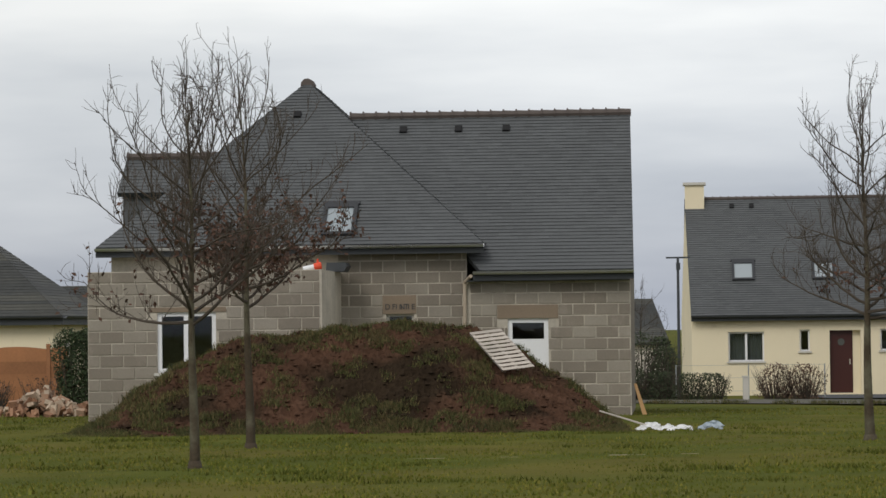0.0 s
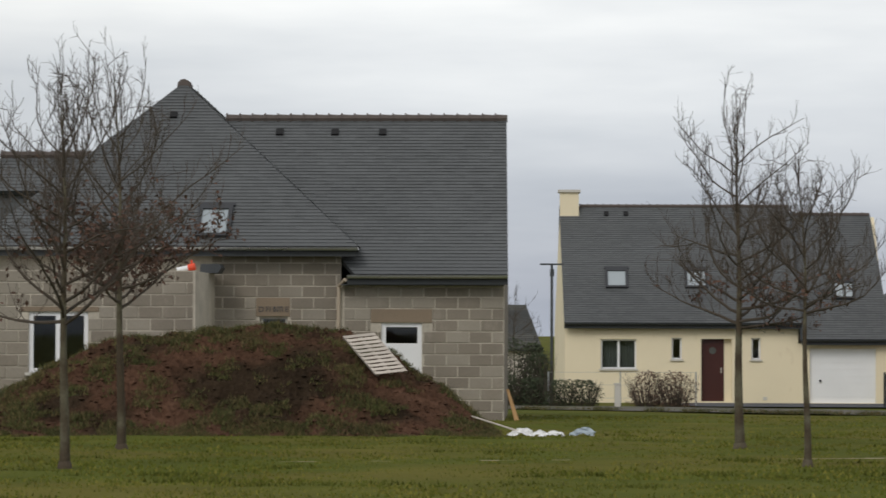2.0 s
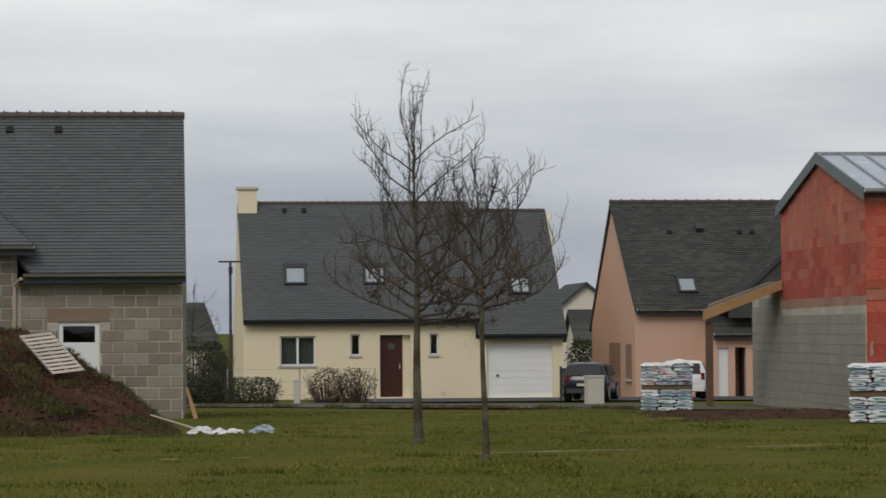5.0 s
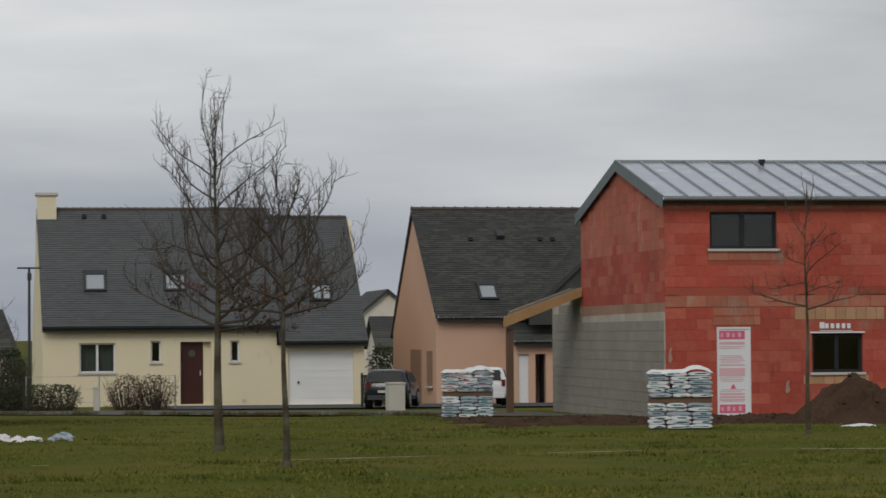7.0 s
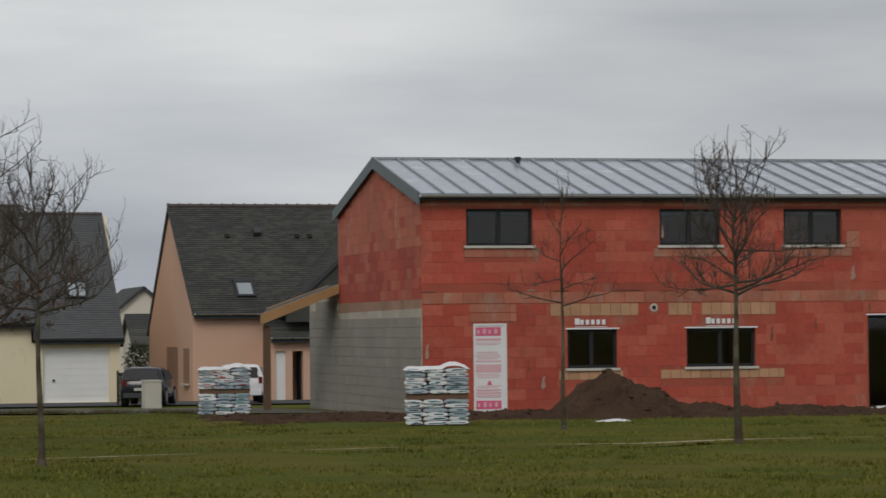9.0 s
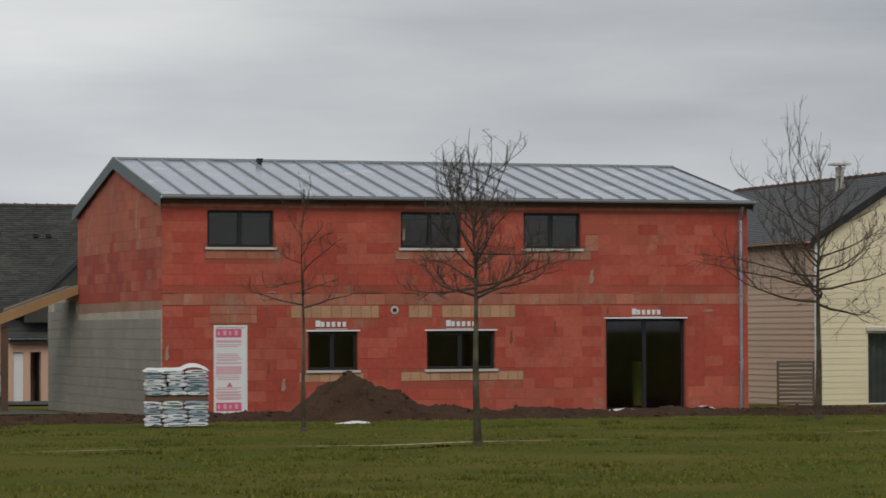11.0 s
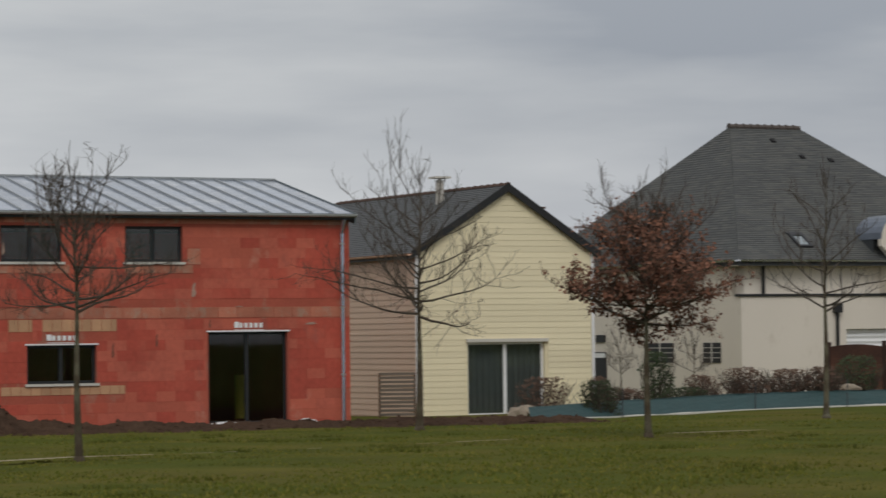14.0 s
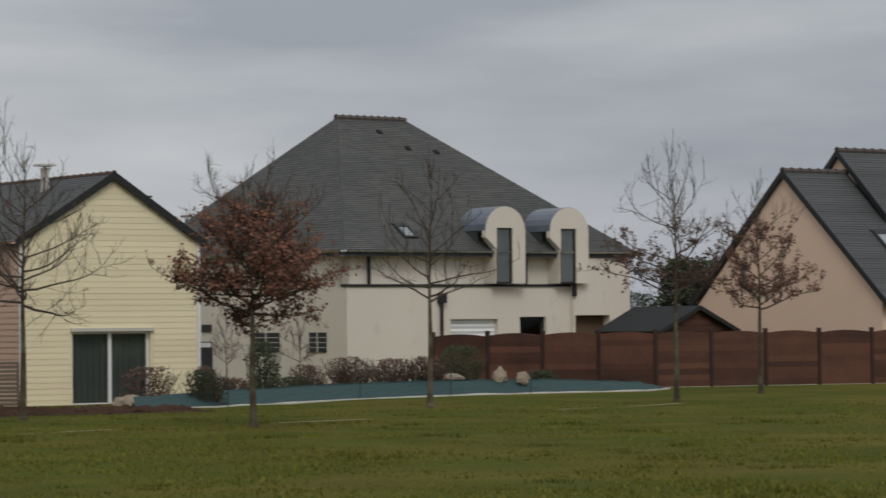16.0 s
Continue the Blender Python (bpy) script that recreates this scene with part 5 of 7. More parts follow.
def heap_pallet():
    ax, ay = Vector((0.53, -0.02, 0.06)).normalized(), Vector((0.62, -0.35, -0.72)).normalized()
    o = Vector((0.50, 53.45, 1.47))
    n = ax.cross(ay).normalized()
    n = n if n.z > 0 else -n
    p = thing("wooden_pallet", pose(0, 0, 0), "pale weathered wooden pallet lying on the earth mound", "pallet")
    W, L = 0.60, 1.0
    for i in range(11):
        s = o + ay * (L * i / 10.6) + n * 0.09
        w = ay * (L / 10.6 * 0.66)
        part("slat", Mesh().prism([s, s + ax * W, s + ax * W + w, s + w], n * 0.02), M_PALE, p)
    for k in (0.0, 0.27, 0.54):
        s = o + ax * k + n * 0.0
        part("bearer", Mesh().prism([s, s + ax * 0.06, s + ax * 0.06 + ay * L, s + ay * L], n * 0.088), M_PALE, p)


M_PALE = mat("pale_weathered_wood", (0.50, 0.45, 0.40), 0.85, 0.2, 3.0, 25.0, rand="object", amount=0.12)
heap_pallet()


# ---- debris ----
def crumpled(name, x, y, w, d, hh, material, label, seed):
    rnd = random.Random(seed)
    z0 = ground_z(x, y) - 0.02
    m = Mesh()
    n = 10
    for j in range(n + 1):
        for i in range(n + 1):
            u, v = i / n * 2 - 1, j / n * 2 - 1
            e = max(0.0, 1 - (u * u + v * v) * 0.8)
            m.v.append((x + u * w / 2 + rnd.gauss(0, 0.02), y + v * d / 2 + rnd.gauss(0, 0.02), z0 + hh * e ** 0.5 * (0.65 + 0.6 * rnd.random()) * (1 + 0.4 * u)))
    m.f = [(j * (n + 1) + i, j * (n + 1) + i + 1, (j + 1) * (n + 1) + i + 1, (j + 1) * (n + 1) + i) for j in range(n) for i in range(n)]
    return single(name, m, material, label, "debris")


crumpled("plastic_sheet", 3.75, 51.9, 0.45, 0.4, 0.13, M_PLASTIC, "crumpled white plastic sheet lying on the grass", 1)
crumpled("plastic_sheet", 4.05, 51.6, 0.3, 0.3, 0.1, M_PLASTIC, "crumpled white plastic sheet lying on the grass", 2)
crumpled("plastic_bag", 4.28, 51.4, 0.45, 0.35, 0.09, M_PLASTIC, "white sack with a reddish print lying on the grass", 3)
crumpled("plastic_bag", 4.85, 51.7, 0.46, 0.3, 0.14, M_BAG, "pale grey plastic sack lying on the grass", 4)
crumpled("plastic_sheet", 21.13, 53.85, 0.75, 0.35, 0.06, M_PLASTIC, "torn white plastic sheet beside the soil pile", 5)
single("loose_stick", Mesh().tube((2.85, 51.9, 0.05), (3.7, 51.8, -0.22), 0.015, 0.02, 6), M_PALE, "pale bent lath on the mound's foot", "stick")
single("wooden_plank", Mesh().prism([(4.2, 62.5, 0.33), (4.26, 62.5, 0.33), (4.48, 62.4, -0.36), (4.38, 62.4, -0.36)], (0, 0.05, 0)), M_WOOD, "yellow wooden plank leaning on the house corner", "plank")
crumpled("rubble_scrap", 31.2, 61.9, 1.2, 0.2, 0.1, M_PLASTIC, "strip of white plastic along the wall foot", 6)
crumpled("rubble_scrap", 33.5, 61.9, 0.9, 0.25, 0.13, M_PLASTIC, "strip of white plastic along the wall foot", 7)


# ---- soil along the brick house ----
def soil_strip():
    c, s = math.cos(radians(TURN)), math.sin(radians(TURN))
    m = Mesh()
    nx, ny = 260, 84
    for j in range(ny + 1):
        for i in range(nx + 1):
            u, v = -7 + 27.0 * i / nx, -10.4 + 10.8 * j / ny
            x, y = 20.11 + u * c - v * s, 63.60 + u * s + v * c
            e = min(1.0, (v + 8.6 + 0.9 * noise.noise((u * 0.7, 4, 1))) / 1.0, (u + 7) / 2.0, (20.0 - u) / 2.0)
            nse = 0.10 * noise.noise((x * 1.2, y * 1.2, 3)) + 0.09 * noise.noise((x * 3.5, y * 3.5, 1)) + 0.05 * noise.noise((x * 8, y * 8, 6))
            r = math.hypot((u - 2.87) / 1.35, (v + 6.0) / 1.5) if u < 2.87 else math.hypot((u - 2.87) / 1.6, (v + 6.0) / 1.5)
            peak = 0.88 * max(0.0, 1 - r) ** 0.9 + 0.14 * math.exp(-((u - 4.8) / 1.6) ** 2 - ((v + 5.6) / 1.2) ** 2)
            berm = (0.10 + 0.08 * noise.noise((u * 0.6, 1, 2))) * math.exp(-((v + 5.3) / 1.0) ** 2) * (1.0 if u > -1 else 0.6)
            z = ground_z(x, y) - 0.10 + max(0.0, e) * (0.11 + nse * (1 + peak * 1.6)) + peak + berm
            m.v.append((x, y, z))
    w = nx + 1
    m.f = [(j * w + i, j * w + i + 1, (j + 1) * w + i + 1, (j + 1) * w + i) for j in range(ny) for i in range(nx)]
    b = thing("soil_bank", pose(0, 0, 0), "dark dug earth and a soil pile along the brick house", "soil")
    part("soil", m, M_SOIL2, b)
    rnd = random.Random(12)
    clods = Mesh()
    for _ in range(3600):
        i, j = rnd.randrange(8, nx - 8), rnd.randrange(10, ny - 6)
        x, y, z = m.v[j * w + i]
        sz = 0.015 + 0.075 * rnd.random() ** 3
        n = len(clods.v)
        clods.v += [(x + sz * rnd.uniform(0.6, 1.3) * a, y + sz * rnd.uniform(0.6, 1.3) * e, z + sz * rnd.uniform(0.5, 0.9) * f) for a, e, f in ((1, 0, 0), (0, 1, 0), (-1, 0, 0), (0, -1, 0), (0, 0, 1), (0, 0, -1))]
        clods.f += [tuple(n + q for q in t) for t in ((0, 1, 4), (1, 2, 4), (2, 3, 4), (3, 0, 4), (1, 0, 5), (2, 1, 5), (3, 2, 5), (0, 3, 5))]
    part("clod_cover", clods, M_SOIL2, b, "loose clods of earth", kind="stuff")
    return b


soil_strip()


# ---- sacks on pallets ----
def sack_stack(x, y, yaw, tiers, label, z_off=0.0, red=False, seed=1):
    rnd = random.Random(seed)
    p = thing("sack_pallet", pose(x, y, ground_z(x, y) + z_off, 0, 0, yaw), label, "pallet", "pallets of building sacks")
    z = -0.03
    for tier in range(tiers):
        for yy in (0.0, 0.45, 0.9):
            part("bearer", Mesh().box(-0.6, 0.6, yy - 0.04, yy + 0.06, z, z + 0.09), M_POST, p)
        for i in range(6):
            part("deck_board", Mesh().box(-0.6 + 0.21 * i, -0.45 + 0.21 * i, -0.05, 0.98, z + 0.09, z + 0.11), M_POST, p)
        z += 0.11 if tier else 0.06
        hh = 0.080
        for lay in range(6):
            cuts = [-0.62, -0.62 + rnd.uniform(0.30, 0.45), 0.20 + rnd.uniform(-0.09, 0.06), 0.62]
            for k in range(3):
                for row in (0, 1):
                    off = rnd.uniform(-0.025, 0.025)
                    x0, x1 = cuts[k] + off + 0.004, cuts[k + 1] + off - 0.004
                    y0, y1 = -0.07 + 0.54 * row + rnd.uniform(-0.02, 0.02), 0.45 + 0.54 * row
                    sag = rnd.uniform(-0.006, 0.006)
                    ring = []
                    for sx, sz in ((0.0, 0.3), (0.05, 0.06), (0.3, 0.0), (0.7, 0.02), (0.95, 0.08), (1.0, 0.35), (0.98, 0.75), (0.8, 1.0), (0.4, 1.06), (0.1, 0.95), (0.01, 0.7)):
                        ring.append((x0 + (x1 - x0) * sx + rnd.gauss(0, 0.006), y0, z + hh * sz + rnd.gauss(0, 0.004) + sag))
                    bm = Mesh().prism([(a, b + 0.02, c) for a, b, c in ring], (0, y1 - y0 - 0.02, 0))
                    mid = Vector(((x0 + x1) / 2, y0, z + hh / 2))
                    small = [Vector(v).lerp(mid, 0.18) - Vector((0, 0.012, 0)) for v in ring]
                    m0 = len(bm.v)
                    bm.v += [tuple(v) for v in small]
                    c = len(ring)
                    bm.f += [(i, (i + 1) % c, m0 + (i + 1) % c, m0 + i) for i in range(c)] + [tuple(range(m0, m0 + c))]
                    sk = part("sack", bm, M_BAG2 if rnd.random() < 0.55 else M_BAG, p)
                    if row == 0:
                        for _ in range(rnd.choice((1, 2, 2, 3))):
                            wd = (x1 - x0) * rnd.uniform(0.12, 0.55)
                            xa = x0 + 0.03 + rnd.random() * max(0.01, x1 - x0 - wd - 0.06)
                            za = z + hh * rnd.uniform(0.15, 0.55) + sag
                            mt = M_BAGRED if red and tier == tiers - 1 and rnd.random() < 0.4 else rnd.choice((M_BAGPRINT, M_BAGPRINT, M_TEAL))
                            part("printed_bar", Mesh().box(xa, xa + wd, y0 - 0.016, y0 - 0.011, za, za + hh * rnd.uniform(0.14, 0.32)), mt, sk)
            z += hh + 0.003
    f = Mesh()
    n = 14
    for j in range(n + 1):
        for i in range(n + 1):
            u, v = i / n, j / n
            drop = 0.06 if i in (0, n) or j in (0, n) else 0.0
            f.v.append((-0.65 + 1.3 * u, -0.1 + 1.12 * v, z + 0.012 - drop + 0.025 * rnd.random() + (0.09 * max(0, 1 - ((u - 0.75) / 0.2) ** 2) if tiers > 1 else 0.03)))
    f.f = [(j * (n + 1) + i, j * (n + 1) + i + 1, (j + 1) * (n + 1) + i + 1, (j + 1) * (n + 1) + i) for j in range(n) for i in range(n)]
    part("plastic_cover", f, M_PLASTIC, p, "crumpled clear white plastic cover")
    return p


M_BAG2 = mat("white_bag", (0.68, 0.70, 0.71), 0.45, 0.2, 5.0, 30.0, 0.4, 0.01, rand="object", amount=0.12)
M_TEAL = mat("teal_print", (0.10, 0.26, 0.26), 0.5, 0.2)
sack_stack(16.98, 52.6, -16, 2, "two stacked pallets of plastic-wrapped building sacks", seed=3)
sack_stack(16.08, 66.5, -12, 2, "pallet of plastic-wrapped sacks with red print", red=True, seed=9)


# ---- car port ----
def car_port():
    p = thing("car_port", pose(20.11, 63.60, 0, 0, 0, TURN), "timber car port leaning on the block wall", "car port")
    part("post", Mesh().box(-2.02, -1.84, 9.8, 9.98, -0.75, 1.72), M_POST, p)
    for y, xb in ((9.75, -2.12), (11.3, -1.7)):
        zl = 2.58 + 0.39 * xb
        part("beam", Mesh().prism([(xb, y - 0.1, zl), (0.02, y - 0.1, 2.58), (0.02, y - 0.1, 2.82), (xb, y - 0.1, zl + 0.28)], (0, 0.12, 0)), M_WOOD, p, "yellow pine sloping beam")
    for i in range(1, 6):
        k = i / 6
        part("purlin", Mesh().box(-1.9 * k - 0.04, -1.9 * k + 0.04, 9.78, 11.2, 2.62 - 0.75 * k, 2.62 - 0.75 * k + 0.12), M_WOOD, p)
    part("roof_sheet", Mesh().prism([(-2.05, 9.8, 2.0), (0.0, 9.8, 2.78), (0.0, 11.3, 2.78), (-1.7, 11.3, 2.14)], (0, 0, 0.03)), M_SLATE2, p)


car_port()


# ---- fences ----
def fence_panel(parent, a, b, top, base, boards, material, arch=0.07):
    """Level boards between two posts, with a gently arched top rail."""
    a, b = Vector(a), Vector(b)
    d = (b - a)
    n = Vector((d.y, -d.x, 0)).normalized() * 0.025
    hgt = (top - base) / boards
    for i in range(boards):
        z = base + i * hgt
        p, q = a.copy(), b.copy()
        p.z = q.z = z
        if i == boards - 1:
            k = 6
            ring = [p, q] + [p.lerp(q, 1 - j / k) + Vector((0, 0, hgt - 0.002 + arch * math.sin(math.pi * j / k))) for j in range(k + 1)]
        else:
            ring = [p, q, q + Vector((0, 0, hgt + 0.006)), p + Vector((0, 0, hgt + 0.006))]
        ring = [v - n * (0.12 * (i % 2)) for v in ring]
        part("board", Mesh().prism(ring, n), material, parent)


def fence(line, step, height, material, label, boards=9, post_mat=None, sink=0.08):
    f = thing("fence", pose(0, 0, 0), label, "fence")
    for (ax, ay), (bx, by) in zip(line, line[1:]):
        a, b = Vector((ax, ay, 0)), Vector((bx, by, 0))
        n = max(1, round((b - a).length / step))
        for i in range(n):
            p, q = a.lerp(b, i / n), a.lerp(b, (i + 1) / n)
            zb = ground_z(p.x, p.y) - sink
            part("post", Mesh().box(p.x - 0.055, p.x + 0.055, p.y - 0.055, p.y + 0.055, zb, zb + height + 0.14), post_mat or material, f)
            d = (q - p).normalized() * 0.06
            fence_panel(f, p + d, q - d, zb + height, zb + 0.1, boards, material)
            part("kick_board", Mesh().prism([(p.x, p.y, zb), (q.x, q.y, zb), (q.x, q.y, zb + 0.09), (p.x, p.y, zb + 0.09)], (0.02, -0.03, 0)), M_STONE, f)
    return f


M_DARKPOST = mat("dark_fence_post", (0.045, 0.022, 0.016), 0.8, 0.3)
fence([(55.9, 68.8), (59.6, 62.6), (67.0, 60.5), (78.0, 57.2)], 1.75, 1.72, M_FENCE, "dark red-brown stained wooden panel fence", post_mat=M_DARKPOST)
fence([(-20.0, 78.0), (-11.1, 79.4), (-10.5, 79.5)], 1.85, 1.85, M_ORANGE_FENCE, "orange-brown wooden panel fence", 10)


def shed():
    s = thing("garden_shed", pose(64.1, 67.35, -0.5, 0, 0, TURN), "brown wooden garden shed with a dark felt roof", "shed")
    W, D = 3.5, 3.25
    part("wall", Mesh().prism([(0.2, 0, 0), (W - 0.2, 0, 0), (W - 0.2, 0, 1.82), (W / 2, 0, 2.54), (0.2, 0, 1.82)], (0, 0.06, 0)), M_FENCE, s)
    part("wall", Mesh().prism([(0.2, D - 0.2, 0), (W - 0.2, D - 0.2, 0), (W - 0.2, D - 0.2, 1.82), (W / 2, D - 0.2, 2.54), (0.2, D - 0.2, 1.82)], (0, 0.06, 0)), M_FENCE, s)
    for x0 in (0.2, W - 0.26):
        part("wall", Mesh().box(x0, x0 + 0.06, 0.06, D - 0.2, 0, 1.82), M_FENCE, s)
    for x0 in (0.0, W):
        part("roof", slab([(x0, -0.22, 1.80), (x0, D, 1.80), (W / 2, D, 2.63), (W / 2, -0.22, 2.63)], 0.07), M_FELT, s)
        part("bargeboard", Mesh().prism([(x0, -0.25, 1.82), (W / 2, -0.25, 2.65), (W / 2, -0.25, 2.50), (x0, -0.25, 1.67)], (0, 0.026, 0)), M_BLACK, s)
    for i in range(11):
        z = 0.02 + 0.22 * i
        half = (W - 0.44) / 2 if z + 0.2 < 1.82 else max(0.1, (2.50 - z - 0.2) / 0.72 * (W - 0.44) / 2)
        part("board", Mesh().box(W / 2 - half, W / 2 + half, -0.02, -0.002, z, z + 0.2), M_FENCE, s)


shed()


# ---- tarpaulin bank and garden in front of the hipped house ----
def tarp_bank():
    line = [(37.6, 57.7), (41.5, 59.0), (46.0, 60.4), (50.0, 60.4), (53.4, 59.8), (56.2, 59.4), (58.2, 60.6)]
    rise = [0.34, 0.42, 0.46, 0.44, 0.40, 0.28, 0.10]
    m, g, e = Mesh(), Mesh(), Mesh()
    n = 90
    rows = 8
    pts = []
    for i in range(n + 1):
        k = i / n * (len(line) - 1)
        j = min(len(line) - 2, int(k))
        f = k - j
        x, y = (line[j][c] + (line[j + 1][c] - line[j][c]) * f for c in (0, 1))
        r = rise[j] + (rise[j + 1] - rise[j]) * f
        pts.append((x, y, r))
        z = ground_z(x, y)
        for s in range(rows + 1):
            q = s / rows
            xx, yy = x + 0.55 * q * 0.9, y + 0.9 * q
            m.v.append((xx, yy, z - 0.02 + r * q + 0.02 * noise.noise((xx * 2, yy * 2, s))))
        g.v += [(x + 0.46, y + 0.84, z + r - 0.03), (x + 2.6, y + 5.5, z + r * 0.6), (x + 5, y + 10, z - 0.25)]
    for i in range(n):
        for s in range(rows):
            a = i * (rows + 1) + s
            m.f.append((a, a + rows + 1, a + rows + 2, a + 1))
        for s in range(2):
            a = i * 3 + s
            if 14 < i < n - 8:
                g.f.append((a, a + 3, a + 4, a + 1))
        (x0, y0, _), (x1, y1, _) = pts[i], pts[i + 1]
        z0, z1 = ground_z(x0, y0), ground_z(x1, y1)
        e.prism([(x0, y0 - 0.10, z0 - 0.02), (x0, y0 - 0.02, z0 - 0.02), (x0, y0 - 0.02, z0 + 0.04 + 0.02 * noise.noise((x0, 0, 0))), (x0, y0 - 0.10, z0 + 0.03)], (x1 - x0, y1 - y0, z1 - z0))
    t = thing("tarpaulin", pose(0, 0, 0), "teal tarpaulin pegged over a garden bank", "tarpaulin")
    part("sheet", m, M_TARP, t)
    part("hem", e, M_STONE, t, "pale folded hem")
    single("garden_bed", g, M_SOIL2, "dark planted garden bed above the tarpaulin", "garden", "structure")
    for x, y in ((41.0, 58.8), (46.6, 60.6), (49.6, 60.4), (52.2, 60.0)):
        z = ground_z(x, y)
        single("garden_stake", Mesh().tube((x, y - 0.1, z - 0.05), (x + 0.02, y - 0.1, z + 0.75), 0.016, 0.016, 6), M_FASCIA, "thin dark metal stake by the tarpaulin", "stake", group="stakes by the bank")


tarp_bank()


def shrub(x, y, z, w, d, h, seed, material, label, name="shrub", dense=900, size=0.07, twig=60):
    """A bush: many stems with small leaves scattered through an uneven rounded body."""
    rnd = random.Random(seed)
    t = thing(name, pose(x, y, z), label, "shrub")
    st, lf = Mesh(), Mesh()
    for i in range(twig):
        a, u = rnd.random() * 6.283, rnd.random() ** 0.5
        p = Vector((math.cos(a) * u * w * 0.22, math.sin(a) * u * d * 0.22, -0.05))
        q = Vector((math.cos(a) * u * w * 0.52, math.sin(a) * u * d * 0.52, h * rnd.uniform(0.6, 1.08)))
        mid = p.lerp(q, 0.5) + Vector((rnd.gauss(0, 0.05), rnd.gauss(0, 0.05), 0.05))
        st.tube(p, mid, 0.012, 0.008, 4, cap=False).tube(mid, q, 0.008, 0.003, 4, cap=False)
    for i in range(dense):
        a, u, k = rnd.random() * 6.283, rnd.random() ** 0.4, rnd.random()
        bulge = 0.75 + 0.35 * noise.noise((x + math.cos(a) * 1.2, y + math.sin(a) * 1.2, k * 2 + seed))
        rr = u * bulge * (1 - max(0, k - 0.55) ** 2 * 2.2)
        p = Vector((math.cos(a) * rr * w / 2, math.sin(a) * rr * d / 2, k * h * (0.9 + 0.2 * bulge)))
        leaf(lf, rnd, p, size * rnd.uniform(0.7, 1.4))
    part("stem_work", st, M_TWIG, t, kind="stuff")
    part("foliage", lf, material, t, kind="stuff")
    return t


M_GREEN = mat("evergreen_leaves", (0.035, 0.055, 0.020), 0.8, 0.4, 1.5, 20.0, 0.0, rand="island", amount=0.5)
GZ = ground_z
# round the clad and the hipped house
shrub(43.6, 63.5, -0.35, 0.75, 0.75, 0.8, 1, M_SHRUB, "clipped brown shrub beside the clad house", dense=2200, size=0.05)
shrub(39.7, 60.3, -0.4, 1.9, 1.1, 0.95, 2, M_SHRUB, "reddish shrub leaning over the patio", dense=1500)
shrub(40.6, 59.2, -0.4, 1.5, 0.9, 0.85, 3, M_HEDGE, "low dark evergreen shrub by the patio", dense=1500)
shrub(46.6, 65.0, -0.3, 1.25, 1.1, 1.4, 4, M_GREEN, "leafy dark green bush in the garden bed", dense=1300, size=0.09)
shrub(47.6, 64.2, -0.3, 1.6, 1.0, 0.75, 5, M_SHRUB, "brown winter shrub in the garden bed", dense=1300)
shrub(45.4, 64.9, -0.3, 1.8, 1.0, 0.42, 6, M_SHRUB, "low brown planting in the garden bed", dense=1200)
shrub(46.6, 63.6, -0.3, 2.0, 1.0, 0.45, 12, M_HEDGE, "low dark planting in the garden bed", dense=1400)
shrub(48.1, 62.9, -0.25, 1.9, 1.2, 0.9, 7, M_SHRUB, "brown winter shrub in the garden bed", dense=1700, twig=140)
shrub(49.0, 62.2, -0.25, 1.8, 1.2, 0.85, 8, M_SHRUB, "brown winter shrub in the garden bed", dense=1700, twig=140)
shrub(49.8, 61.6, -0.25, 1.5, 1.1, 0.9, 9, M_SHRUB, "brown winter shrub in the garden bed", dense=1700, twig=140)
shrub(52.4, 63.2, -0.25, 2.0, 1.5, 1.15, 10, M_GREEN, "rounded green conifer mound before the fence", dense=3200, size=0.06)
shrub(54.3, 61.9, -0.3, 1.5, 1.0, 0.5, 11, M_HEDGE, "low dark hedge before the fence", dense=1400)
# beside the cream house
for i, (x, w) in enumerate(((7.75, 1.3), (8.55, 1.3))):
    shrub(x, 89.6, GZ(x, 89.6) - 0.02, w, 0.9, 0.85, 20 + i, M_HEDGE, "dark clipped hedge before the cream house", "hedge", dense=1300, size=0.06)
for i, (x, w) in enumerate(((10.5, 1.6), (11.4, 1.6))):
    shrub(x, 89.4, GZ(x, 89.4) - 0.02, w, 0.9, 1.1, 30 + i, M_SHRUB, "brown leafless shrub before the cream house", dense=700, twig=110)
# dark planting between the houses
for i, (x, y, w, h) in enumerate(((5.4, 92, 1.5, 1.9), (6.4, 93, 1.6, 2.1), (7.3, 92.5, 1.2, 1.7), (5.9, 90.5, 1.6, 1.0), (7.0, 90.5, 1.4, 0.9))):
    shrub(x, y, GZ(x, y), w, 1.2, h, 40 + i, M_HEDGE, "overgrown dark hedge between the plots", "hedge", dense=1300, size=0.07, twig=90)
shrub(-9.6, 74.5, GZ(-9.6, 74.5), 1.7, 1.4, 2.1, 50, M_GREEN, "tall dark conifer bush behind the orange fence", dense=7000, size=0.07)
shrub(-12.3, 76.6, GZ(-12, 76.6), 1.6, 0.8, 0.9, 51, M_SHRUB, "withered stems before the orange fence", dense=250, twig=110)
shrub(-10.9, 76.6, GZ(-10.9, 76.6), 1.3, 0.6, 0.95, 52, M_SHRUB, "withered stems before the orange fence", dense=150, twig=80)
shrub(24.7, 117.4, -1.1, 1.5, 1.4, 2.1, 53, M_HEDGE, "dark evergreen bush behind the parked car", dense=1500, size=0.12)
shrub(77.2, 79.0, -0.6, 4.6, 3.0, 4.4, 54, M_HEDGE, "far dark copse behind the fence", dense=9000, size=0.20, twig=120)
